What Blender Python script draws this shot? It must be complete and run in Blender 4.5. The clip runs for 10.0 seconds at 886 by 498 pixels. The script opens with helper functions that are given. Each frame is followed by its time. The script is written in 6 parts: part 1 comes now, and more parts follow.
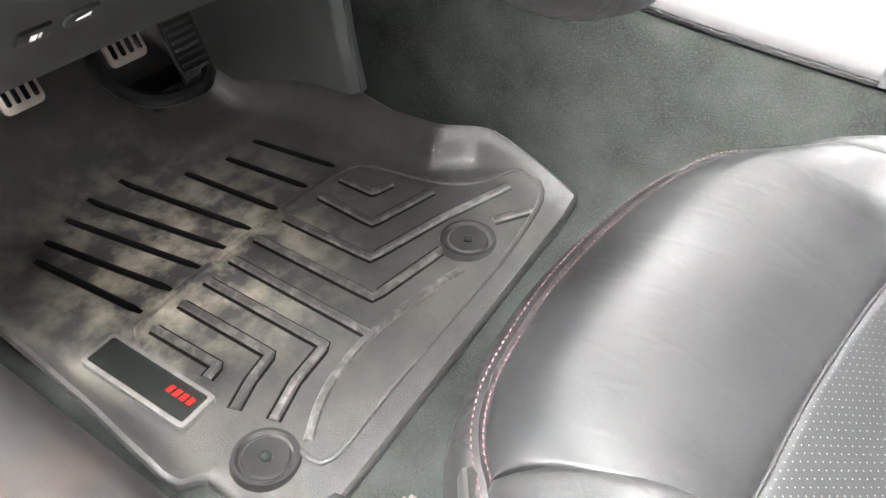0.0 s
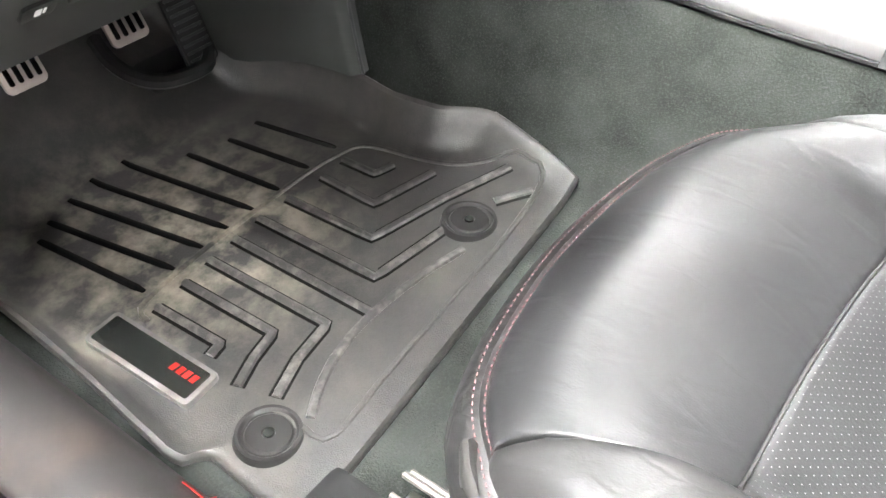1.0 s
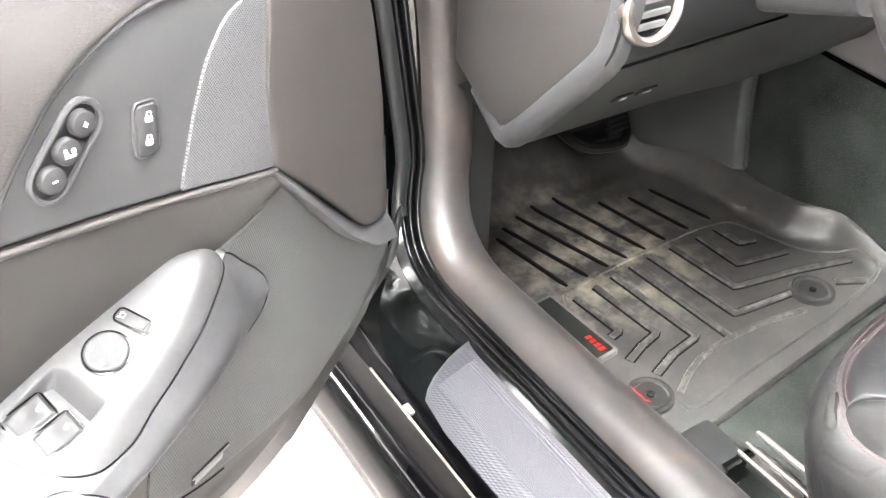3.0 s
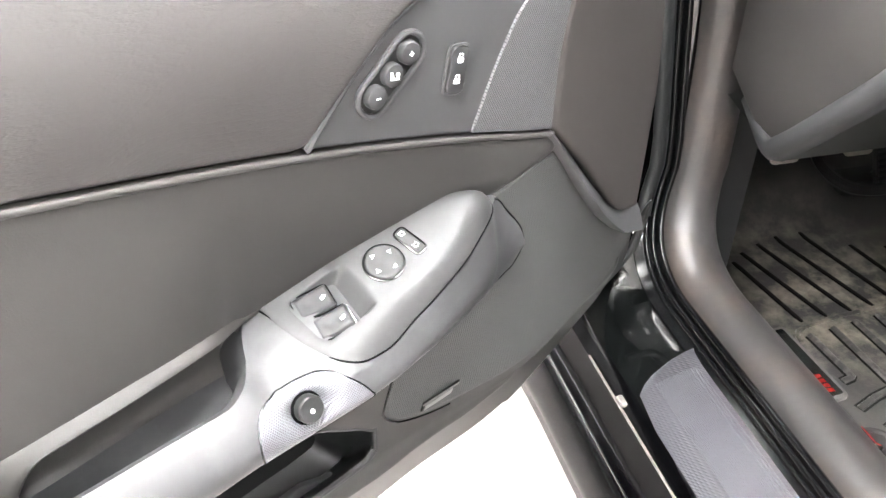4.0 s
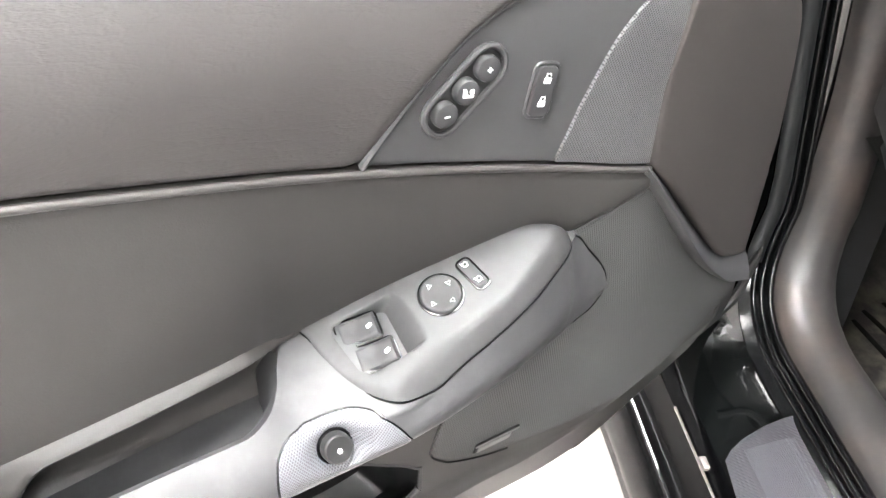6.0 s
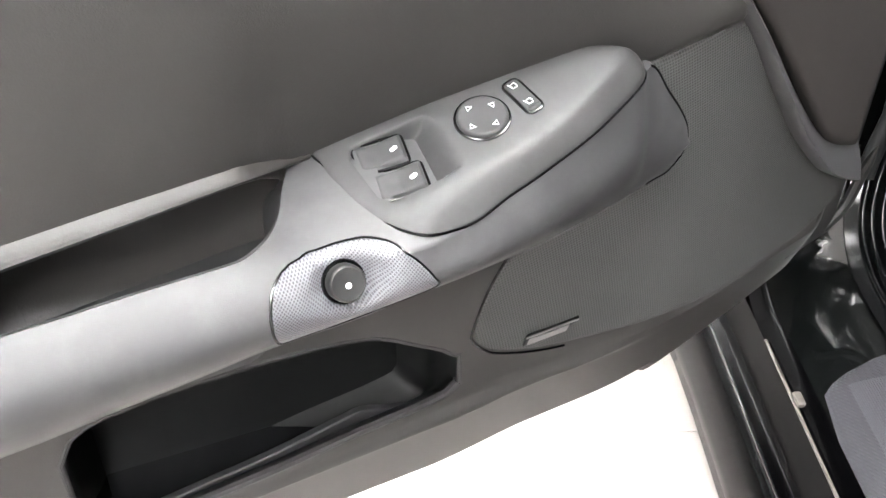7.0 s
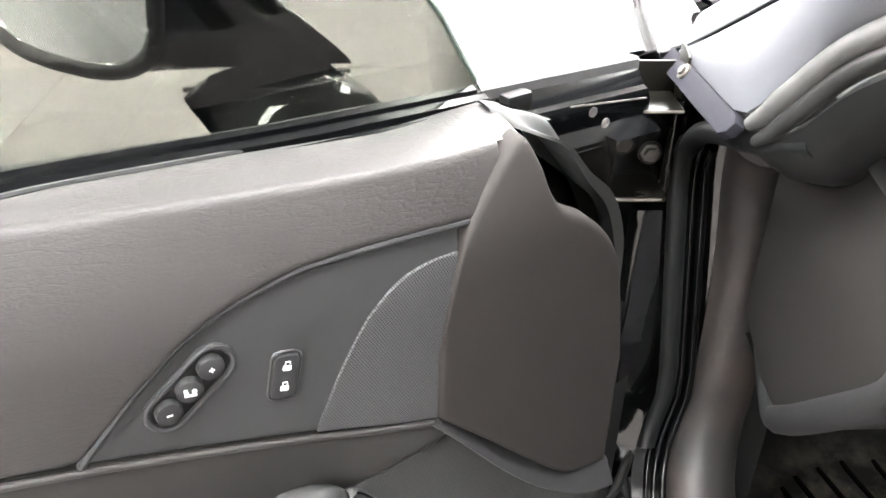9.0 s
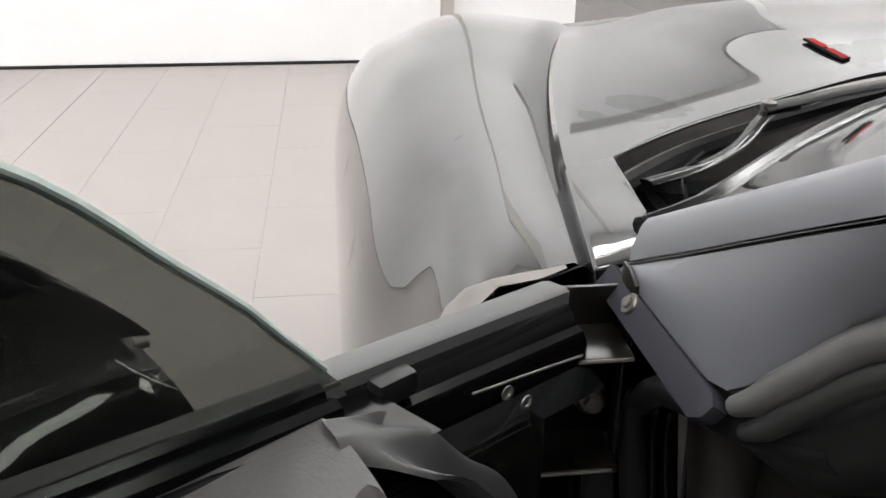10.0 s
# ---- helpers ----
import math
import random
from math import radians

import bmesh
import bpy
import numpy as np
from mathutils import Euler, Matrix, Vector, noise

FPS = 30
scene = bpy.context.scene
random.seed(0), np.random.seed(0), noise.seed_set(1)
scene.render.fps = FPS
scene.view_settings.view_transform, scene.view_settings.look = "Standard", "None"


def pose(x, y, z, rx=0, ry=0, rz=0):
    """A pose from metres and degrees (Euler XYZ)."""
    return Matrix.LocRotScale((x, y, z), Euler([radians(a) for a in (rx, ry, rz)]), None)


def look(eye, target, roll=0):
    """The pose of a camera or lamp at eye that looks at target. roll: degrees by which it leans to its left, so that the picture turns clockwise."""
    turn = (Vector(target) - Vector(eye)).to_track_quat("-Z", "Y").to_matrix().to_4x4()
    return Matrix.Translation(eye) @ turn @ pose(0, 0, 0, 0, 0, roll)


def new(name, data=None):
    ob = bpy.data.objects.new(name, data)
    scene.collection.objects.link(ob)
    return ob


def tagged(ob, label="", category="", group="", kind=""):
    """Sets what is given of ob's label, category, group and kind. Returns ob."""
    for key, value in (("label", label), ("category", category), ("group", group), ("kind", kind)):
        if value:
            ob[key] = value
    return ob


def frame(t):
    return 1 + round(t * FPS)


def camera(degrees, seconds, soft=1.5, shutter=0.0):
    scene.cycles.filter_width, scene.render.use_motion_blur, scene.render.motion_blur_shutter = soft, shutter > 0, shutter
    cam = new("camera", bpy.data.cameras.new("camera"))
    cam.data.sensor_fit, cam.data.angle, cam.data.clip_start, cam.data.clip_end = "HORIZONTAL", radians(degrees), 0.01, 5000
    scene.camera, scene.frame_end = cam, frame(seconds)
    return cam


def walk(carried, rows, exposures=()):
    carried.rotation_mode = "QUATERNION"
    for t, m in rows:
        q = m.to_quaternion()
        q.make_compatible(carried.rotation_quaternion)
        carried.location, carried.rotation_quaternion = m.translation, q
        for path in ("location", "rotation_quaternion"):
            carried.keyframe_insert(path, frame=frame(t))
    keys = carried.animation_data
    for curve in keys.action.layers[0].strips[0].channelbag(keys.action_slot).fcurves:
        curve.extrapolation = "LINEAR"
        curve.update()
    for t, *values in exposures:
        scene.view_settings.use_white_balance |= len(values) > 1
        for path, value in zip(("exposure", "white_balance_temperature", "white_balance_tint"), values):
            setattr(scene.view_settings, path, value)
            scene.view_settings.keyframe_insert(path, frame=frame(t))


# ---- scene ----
cam = camera(54.2, 10.0)
PATH = [
    (0, (0.224, 0.258, 0.888), (1.449, 1.132, -0.43), 1.6),
    (0.5, (0.233, 0.262, 0.88), (1.447, 1.134, -0.448), 1.4),
    (1, (0.216, 0.253, 0.885), (1.425, 1.116, -0.454), 1.7),
    (1.5, (0.14, 0.238, 0.96), (1.345, 1.099, -0.384), 1.8),
    (2, (0.005, 0.196, 1.035), (1.209, 1.064, -0.305), 2.3),
    (2.5, (-0.096, 0.163, 1.065), (1.044, 1.243, -0.173), 2.0),
    (3, (-0.183, 0.127, 1.068), (0.701, 1.466, -0.127), 1.4),
    (3.2, (-0.204, 0.114, 1.067), (0.574, 1.525, -0.118), 1.6),
    (4.3, (-0.243, 0.085, 1.044), (0.14, 1.671, -0.113), 2.1),
    (4.5, (-0.241, 0.087, 1.042), (0.109, 1.683, -0.111), 2.8),
    (5, (-0.225, 0.11, 1.051), (0.066, 1.713, -0.109), 3.3),
    (5.2, (-0.219, 0.125, 1.049), (0.055, 1.727, -0.117), 3.3),
    (6.3, (-0.189, 0.144, 1.011), (-0.05, 1.757, -0.163), 2.0),
    (6.5, (-0.186, 0.136, 0.98), (-0.101, 1.753, -0.194), 1.4),
    (7, (-0.163, 0.162, 0.889), (-0.15, 1.784, -0.282), 0.6),
    (7.3, (-0.148, 0.184, 0.871), (-0.181, 1.805, -0.3), 0.5),
    (7.5, (-0.151, 0.186, 0.874), (-0.189, 1.817, -0.282), 0.5),
    (8, (-0.142, 0.162, 1.014), (-0.202, 1.788, -0.15), 0.0),
    (8.2, (-0.129, 0.142, 1.073), (-0.198, 1.777, -0.077), -0.2),
    (8.5, (-0.087, 0.143, 1.142), (-0.16, 1.766, -0.025), -0.4),
    (8.7, (-0.055, 0.158, 1.149), (-0.017, 1.823, 0.041), 0.7),
    (9, (-0.001, 0.207, 1.156), (0.095, 1.904, 0.102), 1.2),
    (9.5, (0.023, 0.359, 1.149), (0.22, 2.124, 0.228), 2.0),
    (9.7, (0.045, 0.422, 1.144), (0.267, 2.211, 0.278), 1.1),
    (10, (0.068, 0.465, 1.155), (0.304, 2.269, 0.324), 0.6),
]
EXPOSURES = [(0, 4.95), (1.5, 4.98), (2, 5.06), (3.2, 5.08), (3.8, 4.55), (4.5, 4.27), (5.2, 4.2), (6.5, 4.02), (7.5, 3.6), (8.0, 3.95), (8.5, 4.0), (9.0, 3.38), (9.5, 2.3), (10, 0.9)]
walk(cam, [(t, look(eye, target, roll)) for t, eye, target, roll in PATH], EXPOSURES)

# ==== body ====
# ---------------------------------------------------------------- light
world = bpy.data.worlds.new("room_world")
scene.world = world
world.use_nodes = True
world.node_tree.nodes["Background"].inputs[0].default_value = (0.9, 0.95, 1.0, 1)
world.node_tree.nodes["Background"].inputs[1].default_value = 0.25
LAMP_POWER = 13.0

# ---------------------------------------------------------------- materials
def mat(name, base, rough=0.5, metal=0.0, grain=400.0, bump=0.15, mottle=0.12, coat=0.0, spec=0.5, scale2=6.0, dirt=None, dirt_scale=9.0, dirt_amount=0.5, pattern=None, stretch=None, dirt_at=None, turn=None, crease=None):
    """A procedural surface: mottled base colour at a coarse scale, fine relief at grain, optional dirt of its own colour."""
    m = bpy.data.materials.new(name)
    m.use_nodes = True
    nt = m.node_tree
    b = nt.nodes["Principled BSDF"]
    co = nt.nodes.new("ShaderNodeTexCoord")
    src = co.outputs["Object"]
    if stretch:
        mp = nt.nodes.new("ShaderNodeMapping")
        mp.inputs["Scale"].default_value = stretch
        nt.links.new(src, mp.inputs["Vector"])
        src = mp.outputs["Vector"]
    if turn is not None:
        # lays the pattern in the plane of the open door
        vr = nt.nodes.new("ShaderNodeVectorRotate")
        vr.rotation_type = "Z_AXIS"
        vr.inputs["Angle"].default_value = -radians(25.2)
        nt.links.new(co.outputs["Object"], vr.inputs["Vector"])
        flat = nt.nodes.new("ShaderNodeMapping")
        flat.inputs["Scale"].default_value = (1, 0, 1)
        flat.inputs["Rotation"].default_value = (0, radians(turn), 0)
        nt.links.new(vr.outputs[0], flat.inputs["Vector"])
        src = flat.outputs["Vector"]
    n1 = nt.nodes.new("ShaderNodeTexNoise")
    n1.inputs["Scale"].default_value = scale2
    n1.inputs["Detail"].default_value = 6
    nt.links.new(src, n1.inputs["Vector"])
    mix = nt.nodes.new("ShaderNodeMix")
    mix.data_type = "RGBA"
    lo = [max(0.0, c * (1 - mottle)) for c in base]
    hi = [min(1.0, c * (1 + mottle)) for c in base]
    mix.inputs[6].default_value = (*lo, 1)
    mix.inputs[7].default_value = (*hi, 1)
    nt.links.new(n1.outputs["Fac"], mix.inputs[0])
    colour = mix.outputs[2]
    rough_out = None
    if dirt:
        n2 = nt.nodes.new("ShaderNodeTexNoise")
        n2.inputs["Scale"].default_value = dirt_scale
        n2.inputs["Detail"].default_value = 9
        n2.inputs["Roughness"].default_value = 0.65
        nt.links.new(src, n2.inputs["Vector"])
        ramp = nt.nodes.new("ShaderNodeValToRGB")
        ramp.color_ramp.elements[0].position = 0.48
        ramp.color_ramp.elements[1].position = 0.72
        ramp.color_ramp.elements[1].color = (dirt_amount,) * 3 + (1,)
        nt.links.new(n2.outputs["Fac"], ramp.inputs[0])
        amount = ramp.outputs[0]
        if dirt_at:
            # dirt gathers round one worn place and thins out from it
            (px, py, pz), reach, floor_level = dirt_at
            dist = nt.nodes.new("ShaderNodeVectorMath")
            dist.operation = "DISTANCE"
            dist.inputs[1].default_value = (px, py, pz)
            nt.links.new(co.outputs["Object"], dist.inputs[0])
            fade = nt.nodes.new("ShaderNodeMapRange")
            fade.interpolation_type = "SMOOTHSTEP"
            fade.inputs["From Max"].default_value = reach
            fade.inputs["To Min"].default_value = 1.0
            fade.inputs["To Max"].default_value = floor_level
            nt.links.new(dist.outputs["Value"], fade.inputs["Value"])
            ramp.color_ramp.elements[0].position = 0.43
            ramp.color_ramp.elements[1].position = 0.64
            mul2 = nt.nodes.new("ShaderNodeMath")
            mul2.operation = "MULTIPLY"
            nt.links.new(amount, mul2.inputs[0])
            nt.links.new(fade.outputs[0], mul2.inputs[1])
            amount = mul2.outputs[0]
        m2 = nt.nodes.new("ShaderNodeMix")
        m2.data_type = "RGBA"
        m2.inputs[7].default_value = (*dirt, 1)
        nt.links.new(amount, m2.inputs[0])
        nt.links.new(colour, m2.inputs[6])
        colour = m2.outputs[2]
    nt.links.new(colour, b.inputs["Base Color"])
    b.inputs["Metallic"].default_value = metal
    b.inputs["Coat Weight"].default_value = coat
    b.inputs["Coat Roughness"].default_value = 0.02
    b.inputs["Specular IOR Level"].default_value = spec
    rr = nt.nodes.new("ShaderNodeMapRange")
    rr.inputs["To Min"].default_value = max(0.0, rough - 0.07)
    rr.inputs["To Max"].default_value = min(1.0, rough + 0.07)
    nt.links.new(n1.outputs["Fac"], rr.inputs["Value"])
    nt.links.new(rr.outputs[0], b.inputs["Roughness"])
    if bump > 0:
        if pattern == "leather":
            tx = nt.nodes.new("ShaderNodeTexVoronoi")
            tx.feature = "SMOOTH_F1"
            tx.inputs["Scale"].default_value = grain
            out = tx.outputs["Distance"]
        elif pattern == "dots":
            tx = nt.nodes.new("ShaderNodeTexVoronoi")
            tx.inputs["Scale"].default_value = grain
            tx.inputs["Randomness"].default_value = 0.0
            out = tx.outputs["Distance"]
        elif pattern == "weave":
            wv = nt.nodes.new("ShaderNodeTexWave")
            wv.inputs["Scale"].default_value = grain
            wv.bands_direction = "DIAGONAL"
            wv.inputs["Distortion"].default_value = 0.3
            nt.links.new(src, wv.inputs["Vector"])
            wv2 = nt.nodes.new("ShaderNodeTexWave")
            wv2.inputs["Scale"].default_value = grain * 1.3
            wv2.bands_direction = "Z"
            nt.links.new(src, wv2.inputs["Vector"])
            mul = nt.nodes.new("ShaderNodeMath")
            mul.operation = "MULTIPLY"
            nt.links.new(wv.outputs["Fac"], mul.inputs[0])
            nt.links.new(wv2.outputs["Fac"], mul.inputs[1])
            tx, out = wv, mul.outputs[0]
        else:
            tx = nt.nodes.new("ShaderNodeTexNoise")
            tx.inputs["Scale"].default_value = grain
            tx.inputs["Detail"].default_value = 3
            out = tx.outputs["Fac"]
        nt.links.new(src, tx.inputs["Vector"])
        bp = nt.nodes.new("ShaderNodeBump")
        bp.inputs["Strength"].default_value = bump
        bp.inputs["Distance"].default_value = 0.001
        nt.links.new(out, bp.inputs["Height"])
        if crease:
            # slow folds and fine ridged wrinkles under the grain
            scale, strength, depth, kind = crease
            wob = nt.nodes.new("ShaderNodeTexNoise")
            wob.inputs["Scale"].default_value = scale * 0.6
            wob.inputs["Detail"].default_value = 3
            nt.links.new(src, wob.inputs["Vector"])
            if kind == "CELL":
                # a net of short folds: edges of warped cells
                add = nt.nodes.new("ShaderNodeVectorMath")
                add.operation = "MULTIPLY_ADD"
                nt.links.new(wob.outputs["Color"], add.inputs[0])
                add.inputs[1].default_value = (1.3 / scale,) * 3
                nt.links.new(src, add.inputs[2])
                vo = nt.nodes.new("ShaderNodeTexVoronoi")
                vo.feature = "DISTANCE_TO_EDGE"
                vo.inputs["Scale"].default_value = scale
                nt.links.new(add.outputs[0], vo.inputs["Vector"])
                cr_out = nt.nodes.new("ShaderNodeMapRange")
                cr_out.interpolation_type = "SMOOTHSTEP"
                cr_out.inputs["From Max"].default_value = 0.16
                nt.links.new(vo.outputs["Distance"], cr_out.inputs["Value"])
                fold = cr_out.outputs[0]
            else:
                cr = nt.nodes.new("ShaderNodeTexNoise")
                cr.noise_type = kind
                cr.inputs["Scale"].default_value = scale
                cr.inputs["Detail"].default_value = 4
                nt.links.new(src, cr.inputs["Vector"])
                fold = cr.outputs["Fac"]
            bc = nt.nodes.new("ShaderNodeBump")
            bc.inputs["Strength"].default_value = strength
            bc.inputs["Distance"].default_value = depth
            nt.links.new(fold, bc.inputs["Height"])
            nt.links.new(bc.outputs[0], bp.inputs["Normal"])
        nt.links.new(bp.outputs[0], b.inputs["Normal"])
    return m


def perforated(name, base, pitch=0.0052, hole=0.0005, tone=(0.11, 0.11, 0.108)):
    """Leather with a staggered field of small pale holes, laid out over x and y."""
    m = mat(name, base, 0.46, grain=520, bump=0.2, spec=0.35)
    nt = m.node_tree
    b = nt.nodes["Principled BSDF"]
    co = nt.nodes.new("ShaderNodeTexCoord")
    sep = nt.nodes.new("ShaderNodeSeparateXYZ")
    nt.links.new(co.outputs["Object"], sep.inputs[0])
    def op(kind, a, c=None):
        n = nt.nodes.new("ShaderNodeMath")
        n.operation = kind
        for i, v in enumerate((a, c)):
            if v is None:
                continue
            if isinstance(v, (int, float)):
                n.inputs[i].default_value = v
            else:
                nt.links.new(v, n.inputs[i])
        return n.outputs[0]
    u = op("DIVIDE", op("ADD", sep.outputs[0], sep.outputs[1]), pitch * 1.414)
    v = op("DIVIDE", op("SUBTRACT", sep.outputs[0], sep.outputs[1]), pitch * 1.414)
    fu = op("SUBTRACT", op("FRACT", u), 0.5)
    fv = op("SUBTRACT", op("FRACT", v), 0.5)
    d = op("SQRT", op("ADD", op("MULTIPLY", fu, fu), op("MULTIPLY", fv, fv)))
    dot = op("LESS_THAN", d, hole / pitch)
    mx = nt.nodes.new("ShaderNodeMix")
    mx.data_type = "RGBA"
    old = b.inputs["Base Color"].links[0].from_socket
    nt.links.new(old, mx.inputs[6])
    mx.inputs[7].default_value = (*tone, 1)
    nt.links.new(dot, mx.inputs[0])
    nt.links.new(mx.outputs[2], b.inputs["Base Color"])
    return m


def dotted(m, pitch, size, tone, tilt, depth=0.0006):
    """Lays a staggered field of small round holes over a material, in the plane of the open door."""
    nt = m.node_tree
    b = nt.nodes["Principled BSDF"]
    co = nt.nodes.new("ShaderNodeTexCoord")
    vr = nt.nodes.new("ShaderNodeVectorRotate")
    vr.rotation_type = "Z_AXIS"
    vr.inputs["Angle"].default_value = -radians(25.2)
    nt.links.new(co.outputs["Object"], vr.inputs["Vector"])
    flat = nt.nodes.new("ShaderNodeMapping")
    flat.inputs["Scale"].default_value = (1 / pitch, 0, 1 / pitch)
    flat.inputs["Rotation"].default_value = (0, radians(tilt), 0)
    nt.links.new(vr.outputs[0], flat.inputs["Vector"])
    vo = nt.nodes.new("ShaderNodeTexVoronoi")
    vo.inputs["Scale"].default_value = 1.0
    vo.inputs["Randomness"].default_value = 0.0
    nt.links.new(flat.outputs["Vector"], vo.inputs["Vector"])
    rise = nt.nodes.new("ShaderNodeMapRange")
    rise.interpolation_type = "SMOOTHSTEP"
    rise.inputs["From Min"].default_value = size * 0.6
    rise.inputs["From Max"].default_value = size * 1.3
    nt.links.new(vo.outputs["Distance"], rise.inputs["Value"])
    mx = nt.nodes.new("ShaderNodeMix")
    mx.data_type = "RGBA"
    old = b.inputs["Base Color"].links[0].from_socket
    mx.inputs[6].default_value = (*tone, 1)
    nt.links.new(old, mx.inputs[7])
    nt.links.new(rise.outputs[0], mx.inputs[0])
    nt.links.new(mx.outputs[2], b.inputs["Base Color"])
    bp = nt.nodes.new("ShaderNodeBump")
    bp.inputs["Strength"].default_value = 0.7
    bp.inputs["Distance"].default_value = depth
    nt.links.new(rise.outputs[0], bp.inputs["Height"])
    nt.links.new(bp.outputs[0], b.inputs["Normal"])
    return m


def glow(name, colour, strength):
    m = bpy.data.materials.new(name)
    m.use_nodes = True
    b = m.node_tree.nodes["Principled BSDF"]
    b.inputs["Base Color"].default_value = (0.8, 0.8, 0.8, 1)
    b.inputs["Emission Color"].default_value = (*colour, 1)
    b.inputs["Emission Strength"].default_value = strength
    return m


def glass(name, tint, rough=0.0):
    m = bpy.data.materials.new(name)
    m.use_nodes = True
    b = m.node_tree.nodes["Principled BSDF"]
    b.inputs["Base Color"].default_value = (*tint, 1)
    b.inputs["Transmission Weight"].default_value = 1.0
    b.inputs["Roughness"].default_value = rough
    b.inputs["IOR"].default_value = 1.45
    return m


VINYL = mat("grained_vinyl", (0.04, 0.0372, 0.0364), 0.45, grain=900, bump=0.14, pattern="leather", mottle=0.08, spec=0.4, stretch=(0.5, 0.5, 2.0), crease=(120, 0.115, 0.0008, "CELL"))
VINYL_DARK = mat("dark_vinyl", (0.031, 0.0296, 0.0283), 0.48, grain=900, bump=0.15, mottle=0.07, spec=0.35)
VINYL_BROWN = mat("matt_soft_panel", (0.029, 0.0258, 0.0244), 0.72, grain=1200, bump=0.12, mottle=0.05, spec=0.25)
PLASTIC = mat("satin_grey_plastic", (0.036, 0.036, 0.0374), 0.45, grain=1600, bump=0.08, mottle=0.05, spec=0.32, dirt=(0.2, 0.2, 0.2), dirt_scale=30, dirt_amount=0.08)
POD_PLASTIC = mat("charcoal_pod_plastic", (0.029, 0.029, 0.0296), 0.48, grain=1600, bump=0.1, mottle=0.05, spec=0.27, dirt=(0.2, 0.2, 0.2), dirt_scale=60, dirt_amount=0.05)
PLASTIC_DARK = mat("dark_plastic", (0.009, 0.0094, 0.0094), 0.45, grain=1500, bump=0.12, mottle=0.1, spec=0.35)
PLASTIC_PANEL = mat("charcoal_switch_panel", (0.03, 0.03, 0.031), 0.55, grain=1500, bump=0.08, mottle=0.05, spec=0.22)
GRILLE = dotted(mat("speaker_cloth", (0.061, 0.0625, 0.061), 0.6, grain=480, bump=0.0, mottle=0.05, spec=0.25), 0.0021, 0.36, (0.024, 0.0245, 0.024), 14, 0.0004)
TWEETER = dotted(mat("tweeter_cloth_grey", (0.084, 0.0845, 0.087), 0.55, grain=520, bump=0.0, mottle=0.05, spec=0.3), 0.0018, 0.34, (0.012, 0.012, 0.012), 30, 0.0004)
LIP_RUBBER = mat("pale_rubber_lip", (0.085, 0.084, 0.082), 0.55, grain=500, bump=0.1, mottle=0.1)
SILL_TRIM = mat("worn_sill_plastic", (0.023, 0.0215, 0.021), 0.42, grain=1300, bump=0.12, mottle=0.12, spec=0.4, dirt=(0.16, 0.1, 0.07), dirt_scale=12, dirt_amount=0.16)
RUBBER = mat("black_rubber", (0.0018, 0.002, 0.0022), 0.16, grain=600, bump=0.02, mottle=0.15, spec=0.25)
RUBBER_GREY = mat("grey_rubber_seal", (0.028, 0.0285, 0.028), 0.4, grain=600, bump=0.1, mottle=0.12, spec=0.4)
MAT_RUBBER = mat("dusty_floor_mat_rubber", (0.031, 0.0303, 0.0296), 0.34, grain=620, bump=0.55, mottle=0.45, scale2=420, spec=0.6, dirt=(0.4, 0.36, 0.29), dirt_scale=19, dirt_amount=1.0, dirt_at=((0.67, 0.955, 0.2), 0.27, 0.05))
MAT_CLEAN = mat("clean_mat_rubber", (0.015, 0.0144, 0.014), 0.45, grain=1400, bump=0.3, mottle=0.12, spec=0.3)
MAT_RIB = mat("scuffed_rib_rubber", (0.042, 0.0408, 0.0395), 0.33, grain=1000, bump=0.4, mottle=0.35, scale2=90, spec=0.55, dirt=(0.32, 0.3, 0.28), dirt_scale=45, dirt_amount=0.4)
# near-black rubber that paints the shade of grooves in the mat
MAT_GROOVE_SHADE = mat("groove_shade_rubber", (0.003, 0.0029, 0.0029), 0.6, grain=1400, bump=0.2, mottle=0.1, spec=0.12)
CARPET = mat("charcoal_carpet", (0.0225, 0.0248, 0.0226), 0.95, grain=420, bump=1.0, mottle=0.9, scale2=16, spec=0.05, dirt=(0.06, 0.066, 0.062), dirt_scale=420, dirt_amount=0.55)
LEATHER = mat("smooth_black_leather", (0.011, 0.011, 0.0114), 0.39, grain=520, bump=0.12, mottle=0.12, stretch=(1.5, 0.7, 1.0), crease=(20, 0.1, 0.0025, "CELL"))
LEATHER_SIDE = mat("black_bolster_leather", (0.0115, 0.0112, 0.0112), 0.46, grain=520, bump=0.13, mottle=0.12, stretch=(1.4, 0.7, 1.0), crease=(26, 0.14, 0.0025, "CELL"))
LEATHER_PERF = perforated("perforated_leather", (0.012, 0.012, 0.0125))
SHELL = mat("gloss_grey_shell", (0.021, 0.0203, 0.0196), 0.34, grain=1200, bump=0.05, mottle=0.06)
WORN_EDGE = mat("worn_pale_border", (0.11, 0.105, 0.1), 0.4, grain=600, bump=0.3, mottle=0.5, scale2=60)
THREAD = mat("faded_red_thread", (0.12, 0.066, 0.07), 0.9, grain=900, bump=0.3, spec=0.05)
PAINT = mat("gloss_black_paint", (0.004, 0.0043, 0.0046), 0.25, grain=900, bump=0.0, mottle=0.1, coat=1.0, spec=0.05)
JAMB_PAINT = mat("dusty_black_jamb_paint", (0.0012, 0.0015, 0.0015), 0.12, grain=38, bump=0.55, mottle=0.2, coat=0.7, spec=0.4, dirt=(0.12, 0.12, 0.11), dirt_scale=160, dirt_amount=0.02)
